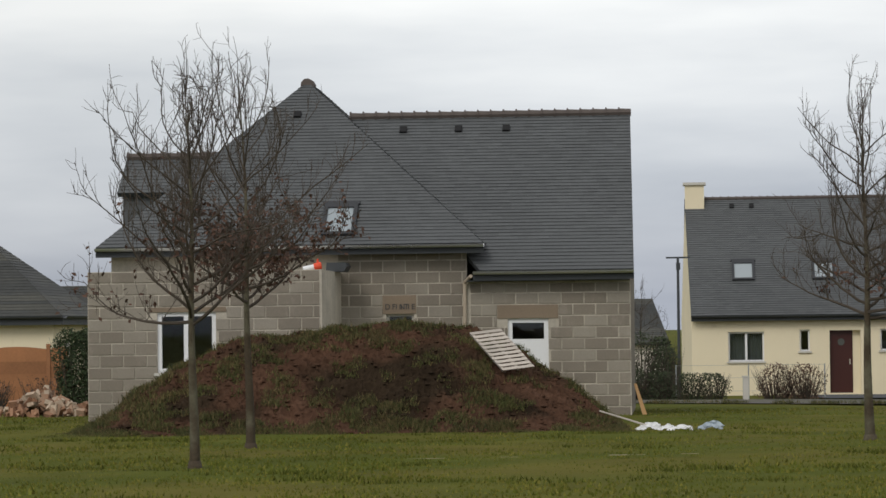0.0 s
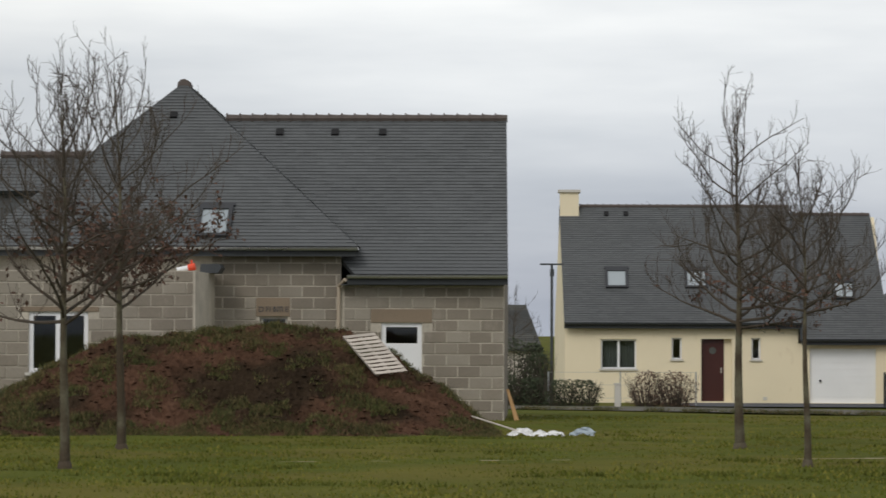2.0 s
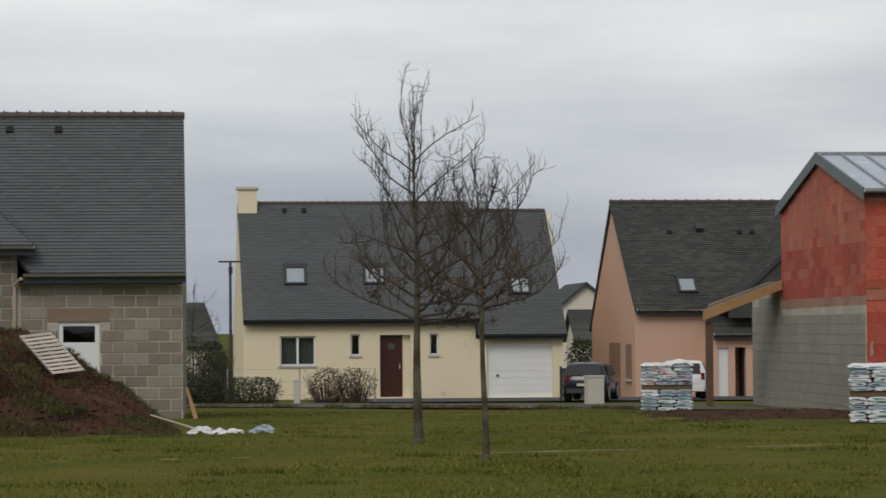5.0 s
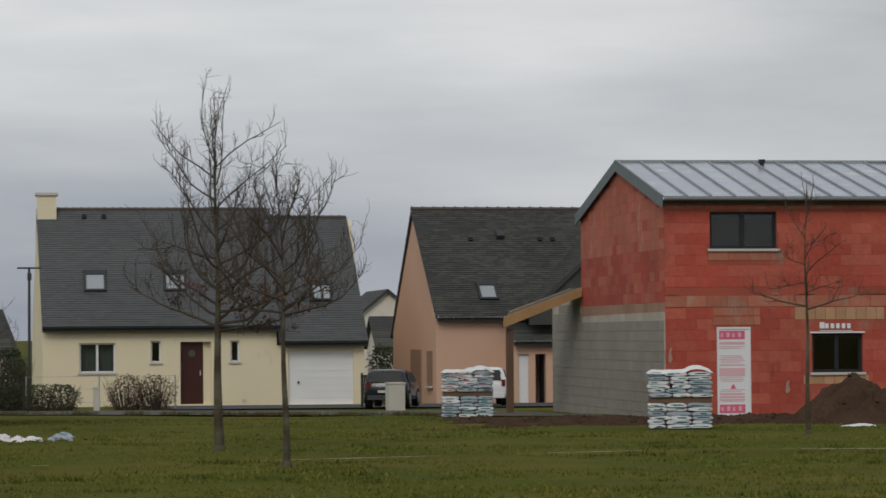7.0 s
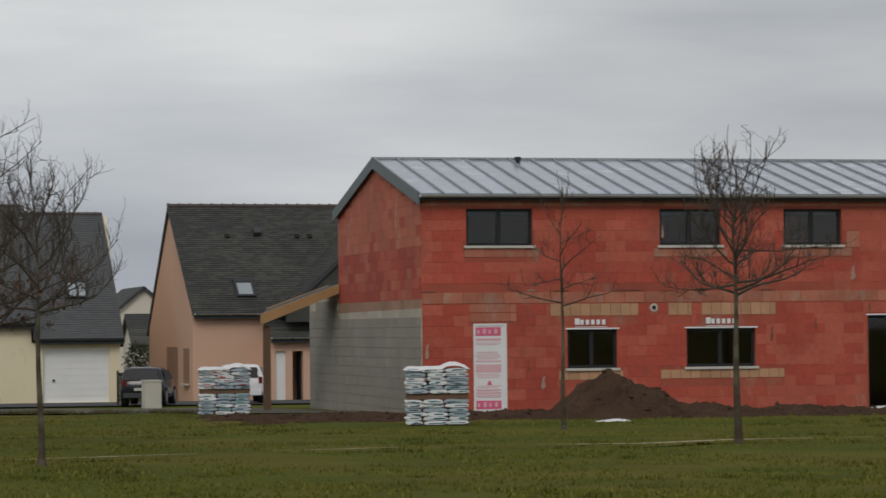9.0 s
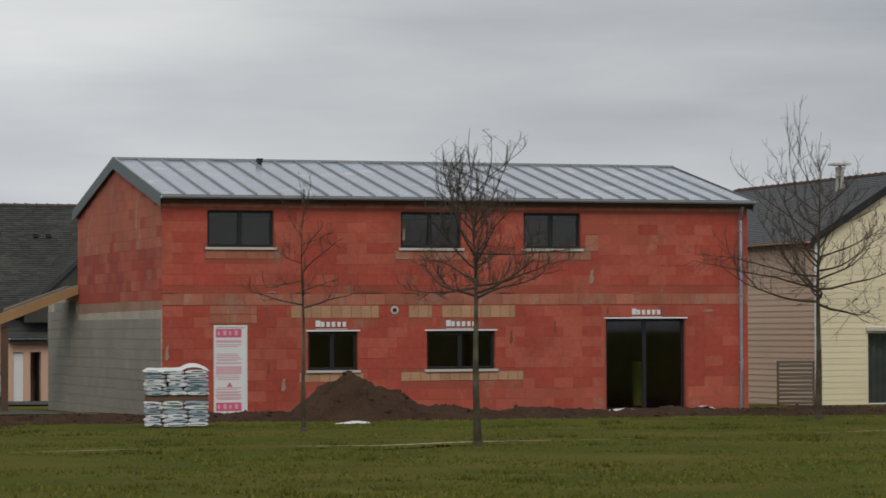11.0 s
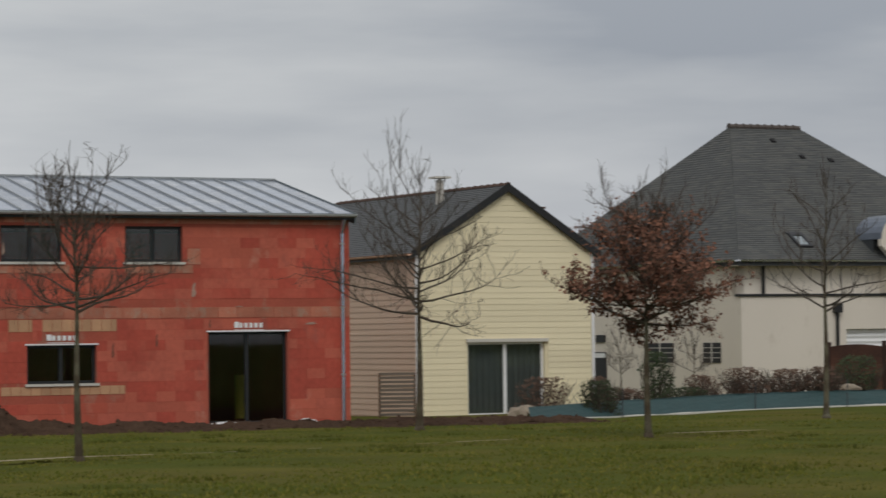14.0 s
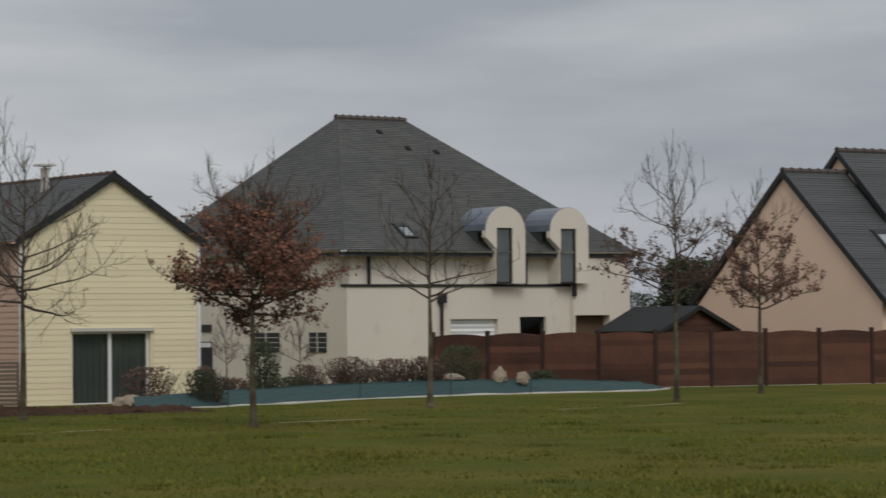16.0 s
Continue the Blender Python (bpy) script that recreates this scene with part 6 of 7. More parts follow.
shrub(75.6, 80.5, -0.6, 3.0, 3.0, 3.2, 55, M_HEDGE, "far dark bushes behind the fence", dense=6000, size=0.10, twig=100)


def sapling(x, y, h, seed, label):
    return tree(x, y, h, h * 0.55, h * 0.42, seed, label, 0, None, 9, 0.03, dense=0.6, low=0.3)


sapling(48.1, 68.9, 2.5, 101, "slim bare sapling tied to a stake in the garden")
sapling(49.8, 67.6, 2.4, 102, "slim bare sapling in the garden bed")
sapling(6.7, 96.0, 4.3, 103, "slim bare sapling between the plots")
sapling(5.6, 96.5, 3.6, 104, "slim bare sapling between the plots")


def stone(x, y, z, s, seed, label):
    rnd = random.Random(seed)
    bm = bmesh.new()
    bmesh.ops.create_icosphere(bm, subdivisions=2, radius=1)
    for v in bm.verts:
        k = 1 + 0.45 * noise.noise(v.co * 1.3 + Vector((seed, 0, 0)))
        v.co = Vector((v.co.x * s[0], v.co.y * s[1], v.co.z * s[2])) * k + Vector((x, y, z))
    me = bpy.data.meshes.new("rock")
    bm.to_mesh(me)
    bm.free()
    me.materials.append(M_ROCK)
    return tagged(new("rock", me), label, "rock", "rocks in the garden")


for i, (x, y, z, s) in enumerate(((51.95, 60.95, 0.10, (0.22, 0.18, 0.26)), (52.45, 60.55, 0.05, (0.2, 0.16, 0.22)), (50.6, 61.5, 0.1, (0.45, 0.2, 0.12)), (39.0, 60.0, -0.25, (0.35, 0.25, 0.14)), (38.6, 59.9, -0.33, (0.28, 0.22, 0.2)))):
    stone(x, y, z, s, i + 1, "pale weathered garden rock")


# ---- rubble by the block house ----
def rubble():
    rnd = random.Random(4)
    t = thing("rubble_heap", pose(-9.95, 70.3, GZ(-9.95, 70.3)), "heap of broken orange brick and stone rubble", "rubble")
    for i in range(170):
        a, u = rnd.random() * 6.283, rnd.random() ** 0.6
        x, y = math.cos(a) * u * 1.25, math.sin(a) * u * 0.7
        z = max(0.0, 0.55 * (1 - u) + rnd.gauss(0, 0.05))
        s = rnd.uniform(0.06, 0.17)
        ax = Euler((rnd.random() * 3, rnd.random() * 3, rnd.random() * 3)).to_matrix()
        m = Mesh().box(-s, s, -s * 0.6, s * 0.6, -s * 0.35, s * 0.35)
        m.v = [tuple(ax @ Vector(v) + Vector((x, y, z + 0.03))) for v in m.v]
        part("stone", m, M_RUBBLE, t)


M_RUBBLE = mat("broken_brick", (0.36, 0.20, 0.12), 0.9, 0.3, 3.0, 20.0, 0.5, 0.01, rand="object", amount=0.4, tint=(0.35, 0.28, 0.21))
rubble()


# ---- bungalow and far houses ----
def hip_house(name, x, y, z, w, d, eave, rise, turn, wall_mat, label, win=False):
    h = thing(name, pose(x, y, z, 0, 0, turn), label, "house")
    for a in ((-w, 0, 0, 0.3), (-w, 0, d - 0.3, d), (-w, -w + 0.3, 0.3, d - 0.3), (-0.3, 0, 0.3, d - 0.3)):
        part("wall", Mesh().box(a[0], a[1], a[2], a[3], 0, eave), wall_mat, h)
    e = 0.4
    A, B, C, D = (-w - e, -e, eave), (e, -e, eave), (e, d + e, eave), (-w - e, d + e, eave)
    r0, r1 = (-w + d / 2, d / 2, eave + rise), (-d / 2, d / 2, eave + rise)
    for ring in ([A, B, r1, r0], [B, C, r1], [C, D, r0, r1], [D, A, r0]):
        roof_face(h, ring, M_SLATE2, 0.16)
    gutter(h, A, B, 0.09, 0.3, M_FASCIA)
    gutter(h, B, C, 0.09, 0.3, M_FASCIA)
    if win:
        part("window", Mesh().box(-0.004, 0.03, 1.7, 2.5, 0.9, 2.2), M_STONE, h)
    return h


hip_house("bungalow", -13.0, 94.2, -0.9, 11.0, 6.4, 3.05, 2.9, TURN, M_CREAM, "cream bungalow with a dark hipped slate roof", True)


def gable_house(name, x, y, z, w, d, eave, rise, turn, wall_mat, label):
    """Ridge along its width; gables at both ends."""
    h = thing(name, pose(x, y, z, 0, 0, turn), label, "house")
    for x0 in (0, w - 0.3):
        part("gable", Mesh().prism([(x0, 0, 0), (x0, d, 0), (x0, d, eave), (x0, d / 2, eave + rise - 0.1), (x0, 0, eave)], (0.3, 0, 0)), wall_mat, h)
    part("wall", Mesh().box(0.3, w - 0.3, 0, 0.3, 0, eave), wall_mat, h)
    part("wall", Mesh().box(0.3, w - 0.3, d - 0.3, d, 0, eave), wall_mat, h)
    for y0 in (-0.3, d + 0.3):
        roof_face(h, [(-0.2, y0, eave - 0.1), (w + 0.2, y0, eave - 0.1), (w + 0.2, d / 2, eave + rise), (-0.2, d / 2, eave + rise)], M_SLATE2, 0.2)
    return h


gable_house("far_house", -22.0, 120.0, -1.0, 9.0, 6.0, 2.6, 2.0, -4.5, M_CREAM, "far low house with a dark roof")
gable_house("far_house", 3.0, 131.0, -1.2, 7.4, 7.0, 2.1, 2.0, 8, M_WHITER, "far house with a dark slate roof")
gable_house("far_house", 29.7, 131.9, -1.3, 8.0, 3.4, 3.5, 1.55, 85.5, M_WHITER, "far white house with a slate gable roof")
gable_house("far_house", 25.9, 124.0, -1.3, 5.0, 4.0, 2.4, 1.3, -4, M_WHITER, "far low house with a dark slate roof")
gable_house("far_house", 76.5, 90.0, -0.6, 6.0, 6.0, 2.5, 1.3, -4, M_WHITER, "far white house behind the copse")


# ---- street furniture and cars ----
def strip(name, pts, w, material, label, kind="structure", lift=0.02):
    m = Mesh()
    for (x0, y0), (x1, y1) in zip(pts, pts[1:]):
        n = max(1, int(math.hypot(x1 - x0, y1 - y0) / 2))
        for i in range(n):
            q = [(x0 + (x1 - x0) * k / n, y0 + (y1 - y0) * k / n) for k in (i, i + 1)]
            m.face(*[(x, y + o, GZ(x, y + o) + lift) for (x, y), o in ((q[0], 0), (q[1], 0), (q[1], w), (q[0], w))])
    return single(name, m, material, label, "pavement", kind)


strip("pavement", [(4.5, 83.0), (7.2, 80.3), (11.3, 74.9), (14.6, 71.2), (16.7, 67.9), (19.9, 66.2)], 13.0, M_PAVE, "worn gravel verge with weeds along the close", lift=0.03)
strip("road", [(12.0, 88.2), (30.0, 87.0)], 12.0, M_ASPHALT, "dark asphalt drive before the garages", lift=0.05)


def path_patches():
    rnd = random.Random(2)
    line = [(-2, 38.0), (4.5, 38.95), (14.3, 41.3), (16.1, 40.5), (18, 41.2), (20.4, 41.2), (31, 43.6), (46, 47.5)]
    m = Mesh()
    for (x0, y0), (x1, y1) in zip(line, line[1:]):
        n = int((x1 - x0) / 0.25)
        for i in range(n):
            x, y = x0 + (x1 - x0) * i / n, y0 + (y1 - y0) * i / n
            wd = 0.22 * (noise.noise((x * 0.32, 3, 1)) + 0.35 * noise.noise((x * 2.0, 5, 1)) + (0.40 if 14 < x < 21 else 0.05))
            if wd <= 0.02:
                continue
            d = (x1 - x0) / n
            yy = y + 0.5 * noise.noise((x * 0.16, 0, 5))
            m.face(*[(a, b, GZ(a, b) + 0.055 * 1.0) for a, b in ((x, yy - wd), (x + d, yy - wd), (x + d, yy + wd), (x, yy + wd))])
    single("worn_path", m, M_PATH, "pale trodden path worn across the lawn", "path", "structure")


path_patches()


def street_lamp():
    x, y = 8.3, 99.6
    t = thing("telephone_pole", pose(x, y, GZ(x, y)), "dark pole with crossbar and transformer box beside the cream house", "pole")
    part("pole", Mesh().tube((0, 0, -0.2), (0, 0, 4.95), 0.06, 0.045, 8), M_FASCIA, t)
    part("crossbar", Mesh().box(-0.42, 0.42, -0.03, 0.03, 4.9, 4.96), M_FASCIA, t)
    part("box", Mesh().box(-0.07, 0.07, -0.16, -0.05, 4.5, 4.75), M_FASCIA, t)


street_lamp()


def verge_weeds():
    rnd = random.Random(8)
    line = [(4.5, 83.0), (7.2, 80.3), (11.3, 74.9), (14.6, 71.2), (16.7, 67.9)]
    spots = []
    for (x0, y0), (x1, y1) in zip(line, line[1:]):
        for _ in range(170):
            k = rnd.random()
            x, y = x0 + (x1 - x0) * k, y0 + (y1 - y0) * k + abs(rnd.gauss(0, 0.9))
            if noise.noise((x * 1.4, y * 0.6, 2)) > -0.05:
                spots.append((x, y, GZ(x, y) + 0.02))
    tagged(single("weeds", tufts(spots, rnd, 0.03, 0.14, 14, 0.10), M_WEED, "weeds growing along the gravel verge", "weeds"), kind="stuff")


verge_weeds()


def wire_fence():
    f = thing("wire_fence", pose(0, 0, 0), "low wire fence on thin metal posts before the cream house", "fence")
    xs = (7.56, 9.92, 12.40)
    for x in xs:
        z = GZ(x, 92)
        part("post", Mesh().tube((x, 92, z - 0.1), (x, 92, 0.31), 0.022, 0.022, 6), M_GUTTER, f)
    for z in (-0.55, -0.12, 0.29):
        for a, b in zip(xs, xs[1:]):
            part("wire", Mesh().tube((a, 92, z), (b, 92, z), 0.006, 0.006, 4), M_GUTTER, f)


wire_fence()


def low_pillar(x, y, w, h, label):
    z = GZ(x, y)
    t = thing("service_pillar", pose(x, y, z), label, "pillar")
    part("body", Mesh().box(-w / 2, w / 2, -w / 2, w / 2, -0.05, h), M_STONE, t)
    part("cap", Mesh().box(-w / 2 - 0.02, w / 2 + 0.02, -w / 2 - 0.02, w / 2 + 0.02, h, h + 0.05), M_STONE, t)


low_pillar(9.46, 88.6, 0.17, 0.72, "small pale service pillar on the verge")
low_pillar(17.95, 83.6, 0.5, 0.8, "pale concrete service cabinet by the drive")


def car(x, y, yaw, paint, label, scale=1.0):
    """Rear towards the viewer at yaw 0."""
    ww, ll, hh = 1.70 * scale, 3.9 * scale, 1.48 * scale
    t = thing("car", pose(x, y, GZ(x, y) + 0.03, 0, 0, yaw), label, "car")
    prof = [(0.06, 0.20), (0.0, 0.32), (0.0, 0.52), (0.05, 0.62), (0.10, 0.68), (0.16, 0.82), (0.24, 0.93), (0.42, 0.985), (0.9, 1.0), (1.5, 0.99), (1.95, 0.95), (2.5, 0.80), (2.8, 0.68), (3.3, 0.63), (3.7, 0.56), (3.88, 0.42), (3.9, 0.26), (3.82, 0.19)]
    prof = [(a * scale, b * hh) for a, b in prof]
    k = len(prof)
    m = Mesh()
    layers = ((-1.0, 0.16), (-0.96, 0.06), (-0.82, 0.02), (-0.4, 0.0), (0.4, 0.0), (0.82, 0.02), (0.96, 0.06), (1.0, 0.16))
    for f, inset in layers:
        for yv, zv in prof:
            v = Vector((0, ll / 2 - yv, hh * 0.45 - zv))
            v = v.normalized() * inset * scale
            lean = 1.0 - 0.20 * max(0.0, zv / hh - 0.64) / 0.36
            m.v.append((f * ww / 2 * lean, yv + v.y, zv + v.z))
    n = len(layers)
    m.f = [tuple(range(k - 1, -1, -1)), tuple(range((n - 1) * k, n * k))] + [(j * k + i, j * k + (i + 1) % k, (j + 1) * k + (i + 1) % k, (j + 1) * k + i) for j in range(n - 1) for i in range(k)]
    body = part("body", m, paint, t, smooth=True)
    q = [(0.06, 0.665), (0.13, 0.82), (0.21, 0.915)]
    for (ya, za), (yb, zb2) in zip(q, q[1:]):
        wa, wb = 0.60 * scale, 0.56 * scale
        ya, yb, za, zb2 = ya * scale, yb * scale, za * hh, zb2 * hh
        part("rear_window", Mesh().prism([(-wa, ya + 0.02, za), (wa, ya + 0.02, za), (wb, yb + 0.02, zb2), (-wb, yb + 0.02, zb2)], (0, -0.035, 0.008)), M_BLACK, body)
    for s in (-1, 1):
        xa, xb = s * ww / 2 * 0.985, s * ww / 2 * 0.87
        part("side_window", Mesh().prism([(xa, 0.5 * scale, hh * 0.67), (xa, 2.6 * scale, hh * 0.67), (xb, 1.9 * scale, hh * 0.92), (xb, 0.62 * scale, hh * 0.92)], (s * 0.02, 0, 0.002)), M_BLACK, body)
        xl = s * (ww / 2 - 0.17 * scale)
        part("rear_lamp", Mesh().box(xl - 0.06, xl + 0.06, -0.01, 0.12, hh * 0.52, hh * 0.68), M_LAMP_RED, body, "red rear lamp")
        for yw in (0.65 * scale, 3.1 * scale):
            w = part("wheel", Mesh().tube((s * (ww / 2 - 0.19), yw, 0.29), (s * (ww / 2 + 0.01), yw, 0.29), 0.29, 0.29, 18), M_TYRE, t)
            part("rim", Mesh().tube((s * (ww / 2 + 0.005), yw, 0.29), (s * (ww / 2 + 0.018), yw, 0.29), 0.18, 0.18, 12), M_GUTTER, w)
    part("bumper", Mesh().box(-ww / 2 + 0.12, ww / 2 - 0.12, -0.04, 0.08, hh * 0.22, hh * 0.34), M_FASCIA if paint is M_CARDARK else paint, body)
    part("number_plate", Mesh().box(-0.24, 0.24, -0.05, -0.045, hh * 0.40, hh * 0.47), M_STONE, body)
    return t


M_LAMP_RED = mat("red_lamp_glass", (0.16, 0.012, 0.012), 0.25, 0.1)
car(18.35, 86.9, -20, M_CARDARK, "dark parked hatchback on the drive", 0.82)
car(22.25, 89.6, -10, M_CARWHITE, "white parked hatchback behind the sacks", 0.87)
gate = thing("metal_gate", pose(18.22, 90.0, GZ(18.22, 90.0) + 0.03, 0, 0, 60), "dark metal garden gate standing open beside the garage", "gate")
for sx in (0.0, 0.95):
    part("post", Mesh().box(sx - 0.03, sx + 0.03, -0.03, 0.03, -0.05, 1.12), M_BLACK, gate)
for zz in (0.12, 1.0):
    part("rail", Mesh().box(0.03, 0.92, -0.02, 0.02, zz, zz + 0.05), M_BLACK, gate)
for k in range(9):
    part("bar", Mesh().box(0.08 + 0.09 * k, 0.10 + 0.09 * k, -0.01, 0.01, 0.17, 1.0), M_BLACK, gate)

# trellis and stake by the clad house
tr = thing("trellis", pose(40.45, 69.0, GZ(40.4, 69), 0, 0, -25), "grey wooden slatted screen against the clad wall", "screen")
for sx in (-0.5, 0.5):
    part("post", Mesh().box(sx - 0.03, sx + 0.03, -0.03, 0.03, -0.05, 1.28), M_POST, tr)
for i in range(11):
    part("slat", Mesh().box(-0.5, 0.5, -0.045, -0.03, 0.06 + 0.115 * i, 0.13 + 0.115 * i), M_PALEGREY, tr)


shrub(7.3, 95.0, GZ(7.3, 95.0), 1.3, 1.2, 2.0, 77, M_HEDGE, "dark overgrown hedge between the houses", dense=2000, size=0.09)


# ---- grass on the lawn ----
def lawn_grass():
    rnd = random.Random(17)
    m = Mesh()
    for _ in range(62000):
        a = radians(rnd.uniform(-49, 10))
        r = 25.5 + 45 * rnd.random() ** 1.5
        x, y = -r * math.sin(a), r * math.cos(a)
        if noise.noise((x * 0.7, y * 0.7, 8)) + rnd.random() * 0.7 < 0.1:
            continue
        z = GZ(x, y) + 0.02
        big = noise.noise((x * 0.35, y * 0.35, 21)) > 0.42
        for _ in range(2):
            hh = rnd.uniform(0.006, 0.018) * (2.4 if big else 1.0)
            w = 0.016 + 0.010 * rnd.random()
            b = rnd.random() * 6.283
            bx, by = x + rnd.gauss(0, 0.05), y + rnd.gauss(0, 0.05)
            dx, dy = math.cos(b) * w, math.sin(b) * w
            m.face((bx - dx, by - dy, z - 0.03), (bx + dx, by + dy, z - 0.03), (bx + rnd.gauss(0, hh * 0.6), by + rnd.gauss(0, hh * 0.6), z + hh))
    tagged(single("grass", m, M_GRASS, "short tufted lawn grass", "grass"), kind="stuff")

    rnd2 = random.Random(23)
    d = Mesh()
    for _ in range(420):
        a = radians(rnd2.uniform(-49, 10))
        r = 26 + 34 * rnd2.random() ** 1.2
        x, y = -r * math.sin(a), r * math.cos(a)
        if noise.noise((x * 0.25, y * 0.25, 4)) < 0.02:
            continue
        sp = rnd2.uniform(0.08, 0.30)
        for _ in range(int(60 * sp / 0.2)):
            bx, by = x + rnd2.gauss(0, sp), y + rnd2.gauss(0, sp * 0.7)
            z, hh, b = GZ(bx, by), rnd2.uniform(0.03, 0.075), rnd2.random() * 6.283
            dx, dy = math.cos(b) * 0.013, math.sin(b) * 0.013
            d.face((bx - dx, by - dy, z - 0.01), (bx + dx, by + dy, z - 0.01), (bx + rnd2.gauss(0, 0.03), by + rnd2.gauss(0, 0.03), z + hh))
    tagged(single("grass", d, M_TUFT, "darker tufts of longer lawn grass", "grass"), kind="stuff")


lawn_grass()


# ---- single blocks and bricks of the walls ----
def course_pieces(x0, x1, z0, z1, holes, lx, lz, joint, shift):
    """Spans (x0, x1, z0, z1) of the pieces of a bonded wall round its holes."""
    out = []
    rows = int(round((z1 - z0) / lz))
    for r in range(rows):
        a, b = z0 + r * lz, min(z1, z0 + (r + 1) * lz)
        x = x0 - (lx / 2 if (r + shift) % 2 else 0)
        while x < x1 - 0.02:
            spans = [(max(x, x0), min(x + lx, x1))]
            for h in holes:
                if h[2] < b - 0.02 and h[3] > a + 0.02:
                    nxt = []
                    for p, q in spans:
                        if q <= h[0] or p >= h[1]:
                            nxt.append((p, q))
                        else:
                            if p < h[0]:
                                nxt.append((p, h[0]))
                            if q > h[1]:
                                nxt.append((h[1], q))
                    spans = nxt
            for p, q in spans:
                if q - p > 0.06:
                    out.append((p + joint / 2, q - joint / 2, a + joint / 2, b - joint / 2))
            x += lx
    return out


SHARED = {}


def piece(name, parent, w, d, h, at, material, slot):
    """One block that shares its mesh with all blocks of its size."""
    key = (slot, round(w, 2), round(h, 2), round(d, 3))
    if key not in SHARED:
        c = 0.003
        m = Mesh()
        m.v = [(c, 0, c), (w - c, 0, c), (w - c, 0, h - c), (c, 0, h - c), (0, c, 0), (w, c, 0), (w, c, h), (0, c, h), (0, d, 0), (w, d, 0), (w, d, h), (0, d, h)]
        m.f = [(0, 1, 2, 3)] + [(i + 4, (i + 1) % 4 + 4, (i + 1) % 4, i) for i in range(4)] + [(i + 8, (i + 1) % 4 + 8, (i + 1) % 4 + 4, i + 4) for i in range(4)]
        me = m.data(name)
        me.materials.append(material)
        SHARED[key] = me
    ob = new(name, SHARED[key])
    ob.parent = parent
    ob.location = at
    return ob


rnd = random.Random(31)
# block house
lint = [(-2.95, -1.6, 1.80, 2.10)]
for x0, x1, z0, z1, holes, y, sh in (
        (-3.55, 0.0, -0.42, 2.58, [(-2.72, -1.82, -0.4, 1.80)] + lint, 0.0, 0),
        (-6.5, -3.62, 0.58, 3.28, [(-5.42, -4.80, 1.05, 1.93), (-5.5, -4.75, 1.95, 2.34)], 0.0, 1),
        (-11.40, -6.46, -0.42, 2.86, [(-9.92, -8.67, 0.70, 2.0), (-10.1, -8.45, 2.0, 2.11)], -3.6, 0)):
    for p, q, a, b in course_pieces(x0, x1, z0, z1, holes, 0.505, 0.253, 0.03, sh):
        piece("block", block, q - p, 0.03, b - a, (p, y + rnd.gauss(0, 0.0025) - 0.004, a), M_BLOCK, "a")

# brick house: ordinary, pale (lintels, floor band) and buff bricks
zones_pale = [(0.055, 15.15, 2.18, 2.45), (1.2, 2.36, 1.75, 1.96), (1.2, 2.36, 1.97, 2.17), (1.1, 2.95, 3.28, 3.50), (5.8, 7.7, 3.28, 3.50), (9.1, 10.9, 3.28, 3.50), (0.055, 15.15, 4.50, 4.655), (10.75, 11.1, 3.5, 3.9)]
zones_buff = [(3.2, 5.4, 1.87, 2.17), (6.15, 6.75, 1.87, 2.17), (7.0, 8.9, 1.87, 2.17), (5.95, 9.1, 0.34, 0.56), (3.4, 5.0, 0.34, 0.56)]
holes = [(1.15, 2.78, 3.50, 4.44), (5.96, 7.51, 3.50, 4.44), (9.13, 10.63, 3.50, 4.44), (3.62, 4.86, 0.56, 1.59), (6.61, 8.37, 0.56, 1.59), (1.30, 2.12, -0.62, 1.71), (11.24, 13.48, -0.62, 1.87), (5.68, 5.90, 1.95, 2.17)]
blank = holes + zones_pale + zones_buff
spans = course_pieces(0.055, 15.15, -0.62, 4.50, blank, 0.505, 0.252, 0.004, 0)
M_BRICK_LIGHT = mat("light_terracotta_brick", (0.435, 0.092, 0.056), 0.85, 0.22, 0.9, 18.0, 0.4, 0.006, rand="object", amount=0.07, smear=(0.46, 0.20, 0.14), smear_at=0.58)
M_BRICK_LIGHTI = mat("light_terracotta_wall", (0.445, 0.108, 0.068), 0.85, 0.22, 0.9, 18.0, 0.4, 0.006, rand="island", amount=0.09, smear=(0.50, 0.26, 0.19), smear_at=0.57)


def light_brick(x, z):
    k = noise.noise((x * 0.45, 0, z * 0.6)) + 0.25 * rnd.random()
    return k > 0.47 or (z < 0.35 and x > 6.5 and rnd.random() < 0.7)


rest, rest_light = Mesh(), Mesh()
count = 0
for p, q, a, b in spans:
    lt = light_brick((p + q) / 2, (a + b) / 2)
    if p < 8.6 and count < 300:
        piece("brick", brick, q - p, 0.03, b - a, (p, rnd.gauss(0, 0.001) - 0.008, a), M_BRICK_LIGHT if lt else M_BRICK, "l" if lt else "b")
        count += 1
    else:
        (rest_light if lt else rest).box(p, q, rnd.gauss(0, 0.002) - 0.008, 0.016, a, b)
part("brick_rest", rest, M_BRICKI, brick, kind="stuff")
part("brick_rest", rest_light, M_BRICK_LIGHTI, brick, kind="stuff")
for zones, mt, nm, sl, lx in ((zones_pale, M_BRICK_PALE, "pale_brick", "p", 0.5), (zones_buff, M_BUFF, "buff_brick", "u", 0.25)):
    for x0, x1, z0, z1 in zones:
        for p, q, a, b in course_pieces(x0, x1, z0, z1, holes, lx, z1 - z0, 0.012, 0):
            piece(nm, brick, q - p, 0.03, b - a, (p, rnd.gauss(0, 0.003) - 0.012, a), mt, sl)
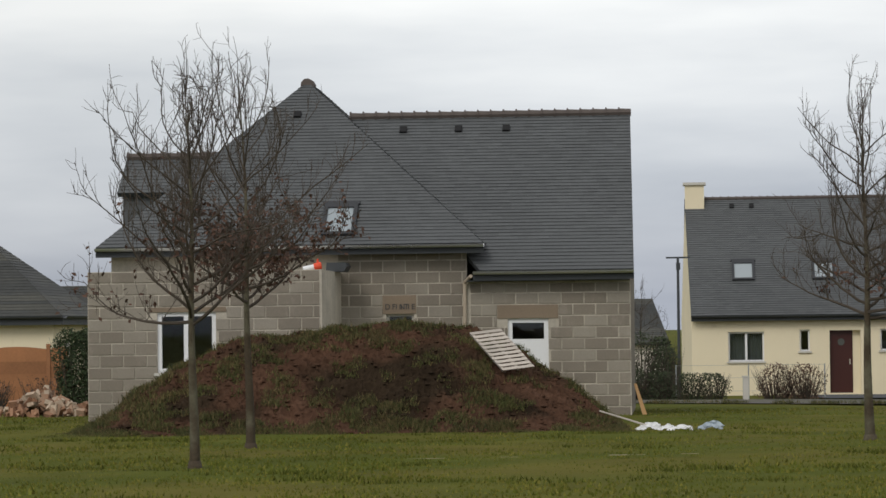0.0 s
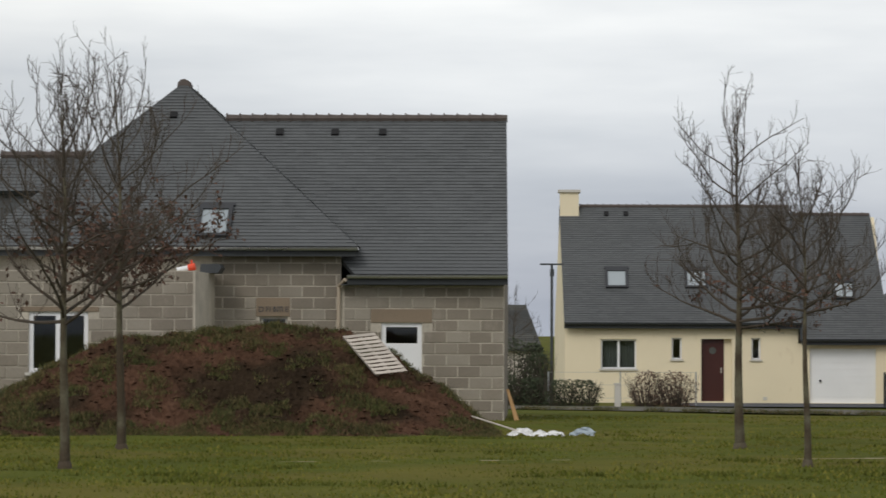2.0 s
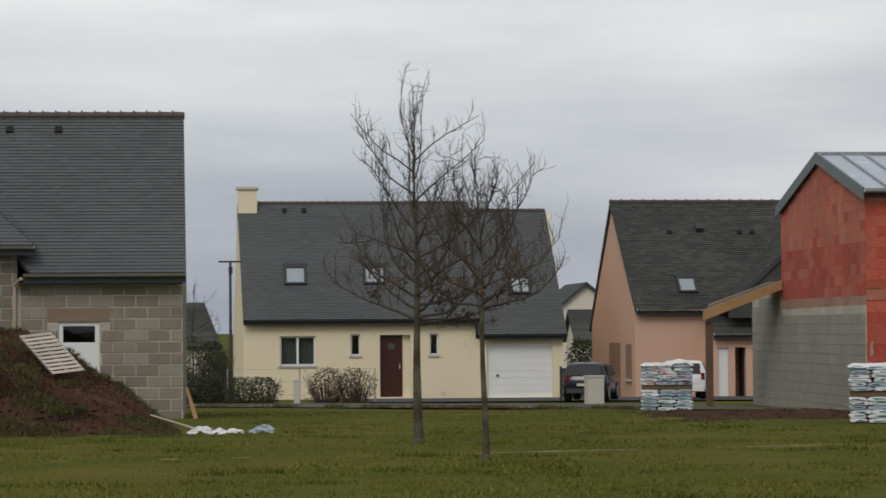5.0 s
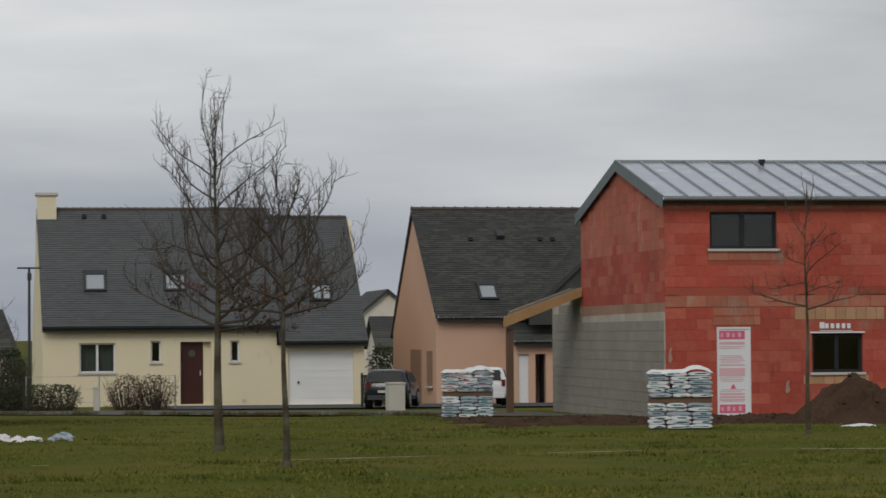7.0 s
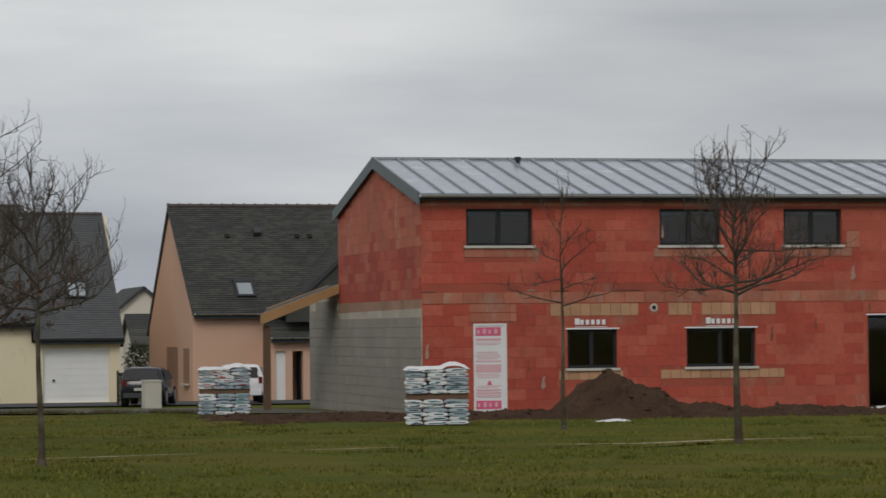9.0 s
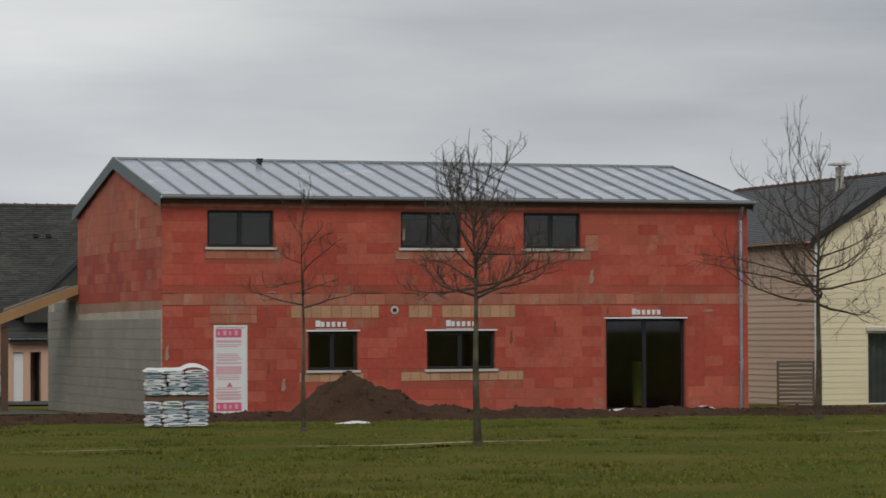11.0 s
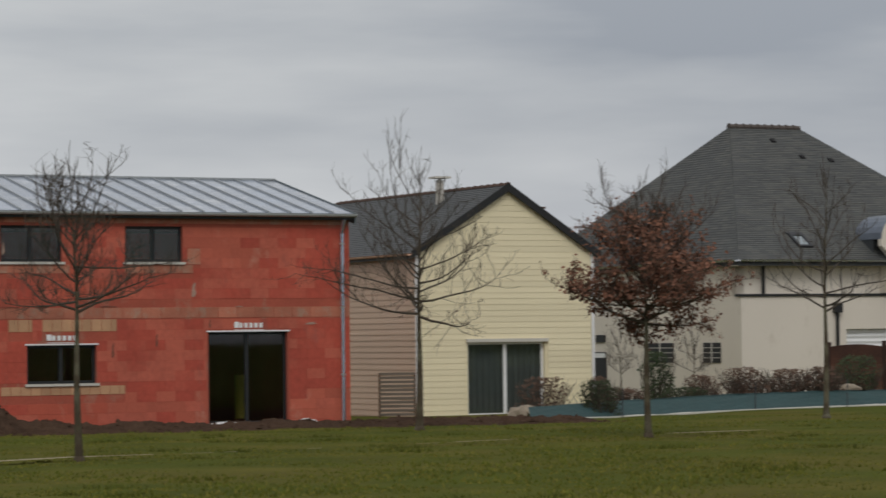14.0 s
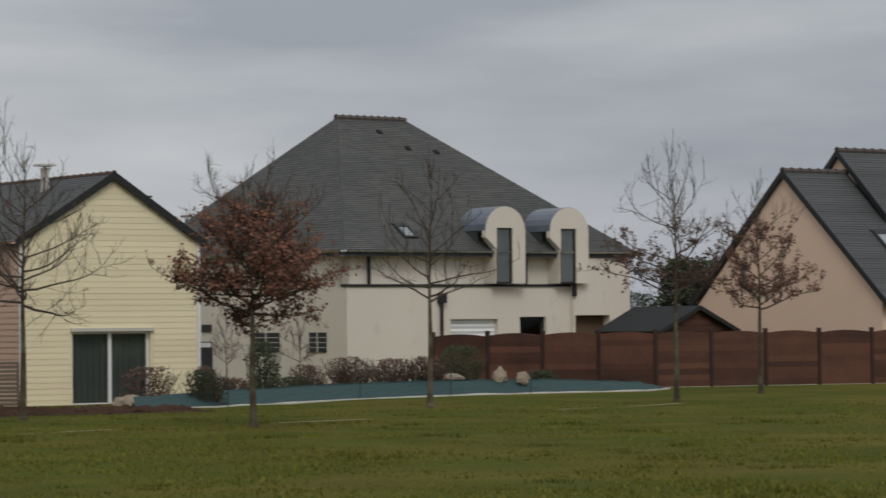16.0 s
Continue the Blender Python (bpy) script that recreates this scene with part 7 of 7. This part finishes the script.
M_SMEAR = mat("dried_mortar", (0.36, 0.235, 0.185), 0.95, 0.35, 2.0, 18.0)
M_DAMP = mat("damp_stain", (0.20, 0.075, 0.052), 0.9, 0.35, 2.0, 14.0)
x = 0.0
while x < 15.0:
    w = rnd.uniform(0.15, 0.9)
    z, hgt = 2.452 + rnd.uniform(0.0, 0.02), rnd.uniform(0.015, 0.05)
    if rnd.random() < 0.7:
        m = Mesh().prism([(x, -0.012, z), (x + w, -0.012, z + rnd.uniform(-0.008, 0.008)), (x + w * 0.9, -0.012, z + hgt * 0.5), (x + w * 0.55, -0.012, z + hgt), (x + w * 0.2, -0.012, z + hgt * 0.8)], (0, -0.012, 0))
        part("mortar_smear", m, M_SMEAR if rnd.random() < 0.55 else M_DAMP, brick)
    x += w + rnd.uniform(0.02, 0.5)
for x, z, w, hgt in ((10.85, 2.72, 0.13, 0.34), (2.95, 0.15, 0.12, 0.30), (2.62, 0.55, 0.05, 0.32), (11.3, 1.95, 0.07, 0.2), (9.9, 1.5, 0.06, 0.3), (13.9, 2.0, 0.35, 0.06), (8.75, 1.25, 0.08, 0.35), (0.12, 0.9, 0.1, 0.35), (6.0, 3.75, 0.07, 0.3)):
    m = Mesh().prism([(x, -0.010, z), (x + w * 0.5, -0.010, z - hgt * 0.08), (x + w, -0.010, z + hgt * 0.2), (x + w * 0.7, -0.010, z + hgt * 0.6), (x + w * 0.9, -0.010, z + hgt), (x + w * 0.3, -0.010, z + hgt * 0.85), (x + w * 0.1, -0.010, z + hgt * 0.4)], (0, -0.008, 0))
    part("mortar_smear", m, M_SMEAR if z > 2 or w > 0.09 else M_DAMP, brick)
M_GABLE_BAND = mat("pale_band_brick", (0.36, 0.215, 0.15), 0.9, 0.25, 1.5, 18.0, 0.4, 0.006, rand="island", amount=0.12)
# gable bricks, above the grey blocks
gab, gab_light, gab_pale, grey = Mesh(), Mesh(), Mesh(), Mesh()
for p, q, a, b in course_pieces(0.02, 9.88, 2.05, 5.95, (), 0.505, 0.252, 0.005, 1):
    lim = 4.62 + 1.25 * (1 - abs((p + q) / 2 - 4.95) / 4.95)
    if b > lim:
        continue
    lt = (b > 3.75 and rnd.random() < 0.9) or rnd.random() < 0.08
    (gab_pale if a < 2.2 else gab_light if lt else gab).box(0.043 + rnd.gauss(0, 0.002), 0.071, p, q, a, b)
part("brick_rest", gab, M_BRICKI, brick, kind="stuff")
M_GABLE_LIGHT = mat("pale_gable_brick", (0.47, 0.140, 0.088), 0.85, 0.25, 0.9, 14.0, 0.4, 0.006, rand="island", amount=0.09, smear=(0.50, 0.30, 0.23), smear_at=0.57)
part("brick_rest", gab_light, M_GABLE_LIGHT, brick, kind="stuff")
part("brick_rest", gab_pale, M_GABLE_BAND, brick, kind="stuff")
for p, q, a, b in course_pieces(0.02, 13.98, -0.85, 2.62, (), 0.5, 0.2482, 0.012, 0):
    if b > (2.10 if (p + q) / 2 < 9.9 else 2.58 - 0.068 * ((p + q) / 2 - 9.9)):
        continue
    grey.box(0.021, 0.036, p, q, a, b)
part("block_rest", grey, M_GREYBLOCK, brick, kind="stuff")


# ---- lettering ----
def words(text, size, m, material, name, parent):
    c = bpy.data.curves.new(name, "FONT")
    c.body, c.size, c.extrude = text, size, 0.004
    ob = new(name, c)
    dg = bpy.context.evaluated_depsgraph_get()
    me = bpy.data.meshes.new_from_object(ob.evaluated_get(dg))
    bpy.data.objects.remove(ob)
    me.materials.clear()
    me.materials.append(material)
    o = new(name, me)
    o.parent, o.matrix_local = parent, m
    return o


for i, ch in enumerate("D FINITIE"):
    if ch != " ":
        words(ch, 0.17, pose(-5.48 + 0.08 * i + (0.03 if i < 5 else -0.02), -0.014, 2.03, 90, 0, 0), M_FASCIA, "scratched_letter", block)
for x, z in ((3.80, 1.66), (7.1, 1.66), (11.98, 1.93)):
    lg = part("maker_mark", Mesh().box(x, x + 0.80, -0.028, -0.022, z - 0.06, z - 0.045), M_WHITE, brick, "white printed maker's mark")
    for i in range(6):
        w = 0.085 if i else 0.12
        part("printed_bar", Mesh().box(x + 0.135 * i, x + 0.135 * i + w, -0.028, -0.022, z, z + (0.12 if i else 0.15)), M_WHITE, lg)
# orange tube and dark wrapped bundle on the annex
ob = thing("orange_hose", pose(4.30, 62.35, -0.03, 0, 0, TURN), "short orange and white duct lying on the annex wall", "hose")
part("sleeve", Mesh().tube((-6.98, -3.45, 2.90), (-6.75, -3.45, 2.95), 0.06, 0.06, 10), M_WHITE, ob)
part("end", Mesh().tube((-6.75, -3.45, 2.95), (-6.60, -3.45, 2.98), 0.075, 0.075, 10).tube((-6.68, -3.45, 2.98), (-6.68, -3.45, 3.12), 0.03, 0.02, 8), M_ORANGE, ob)
wr = thing("dark_bundle", pose(4.14, 62.36, 0, 0, 0, TURN), "dark blue wrapped bundle on the annex roof edge", "bundle")
part("wrap", Mesh().prism([(-6.62, -1.2, 2.862), (-6.22, -1.2, 2.862), (-6.15, -1.2, 2.98), (-6.2, -1.2, 3.06), (-6.6, -1.2, 3.06)], (0, 0.8, 0)), M_FASCIA, wr)
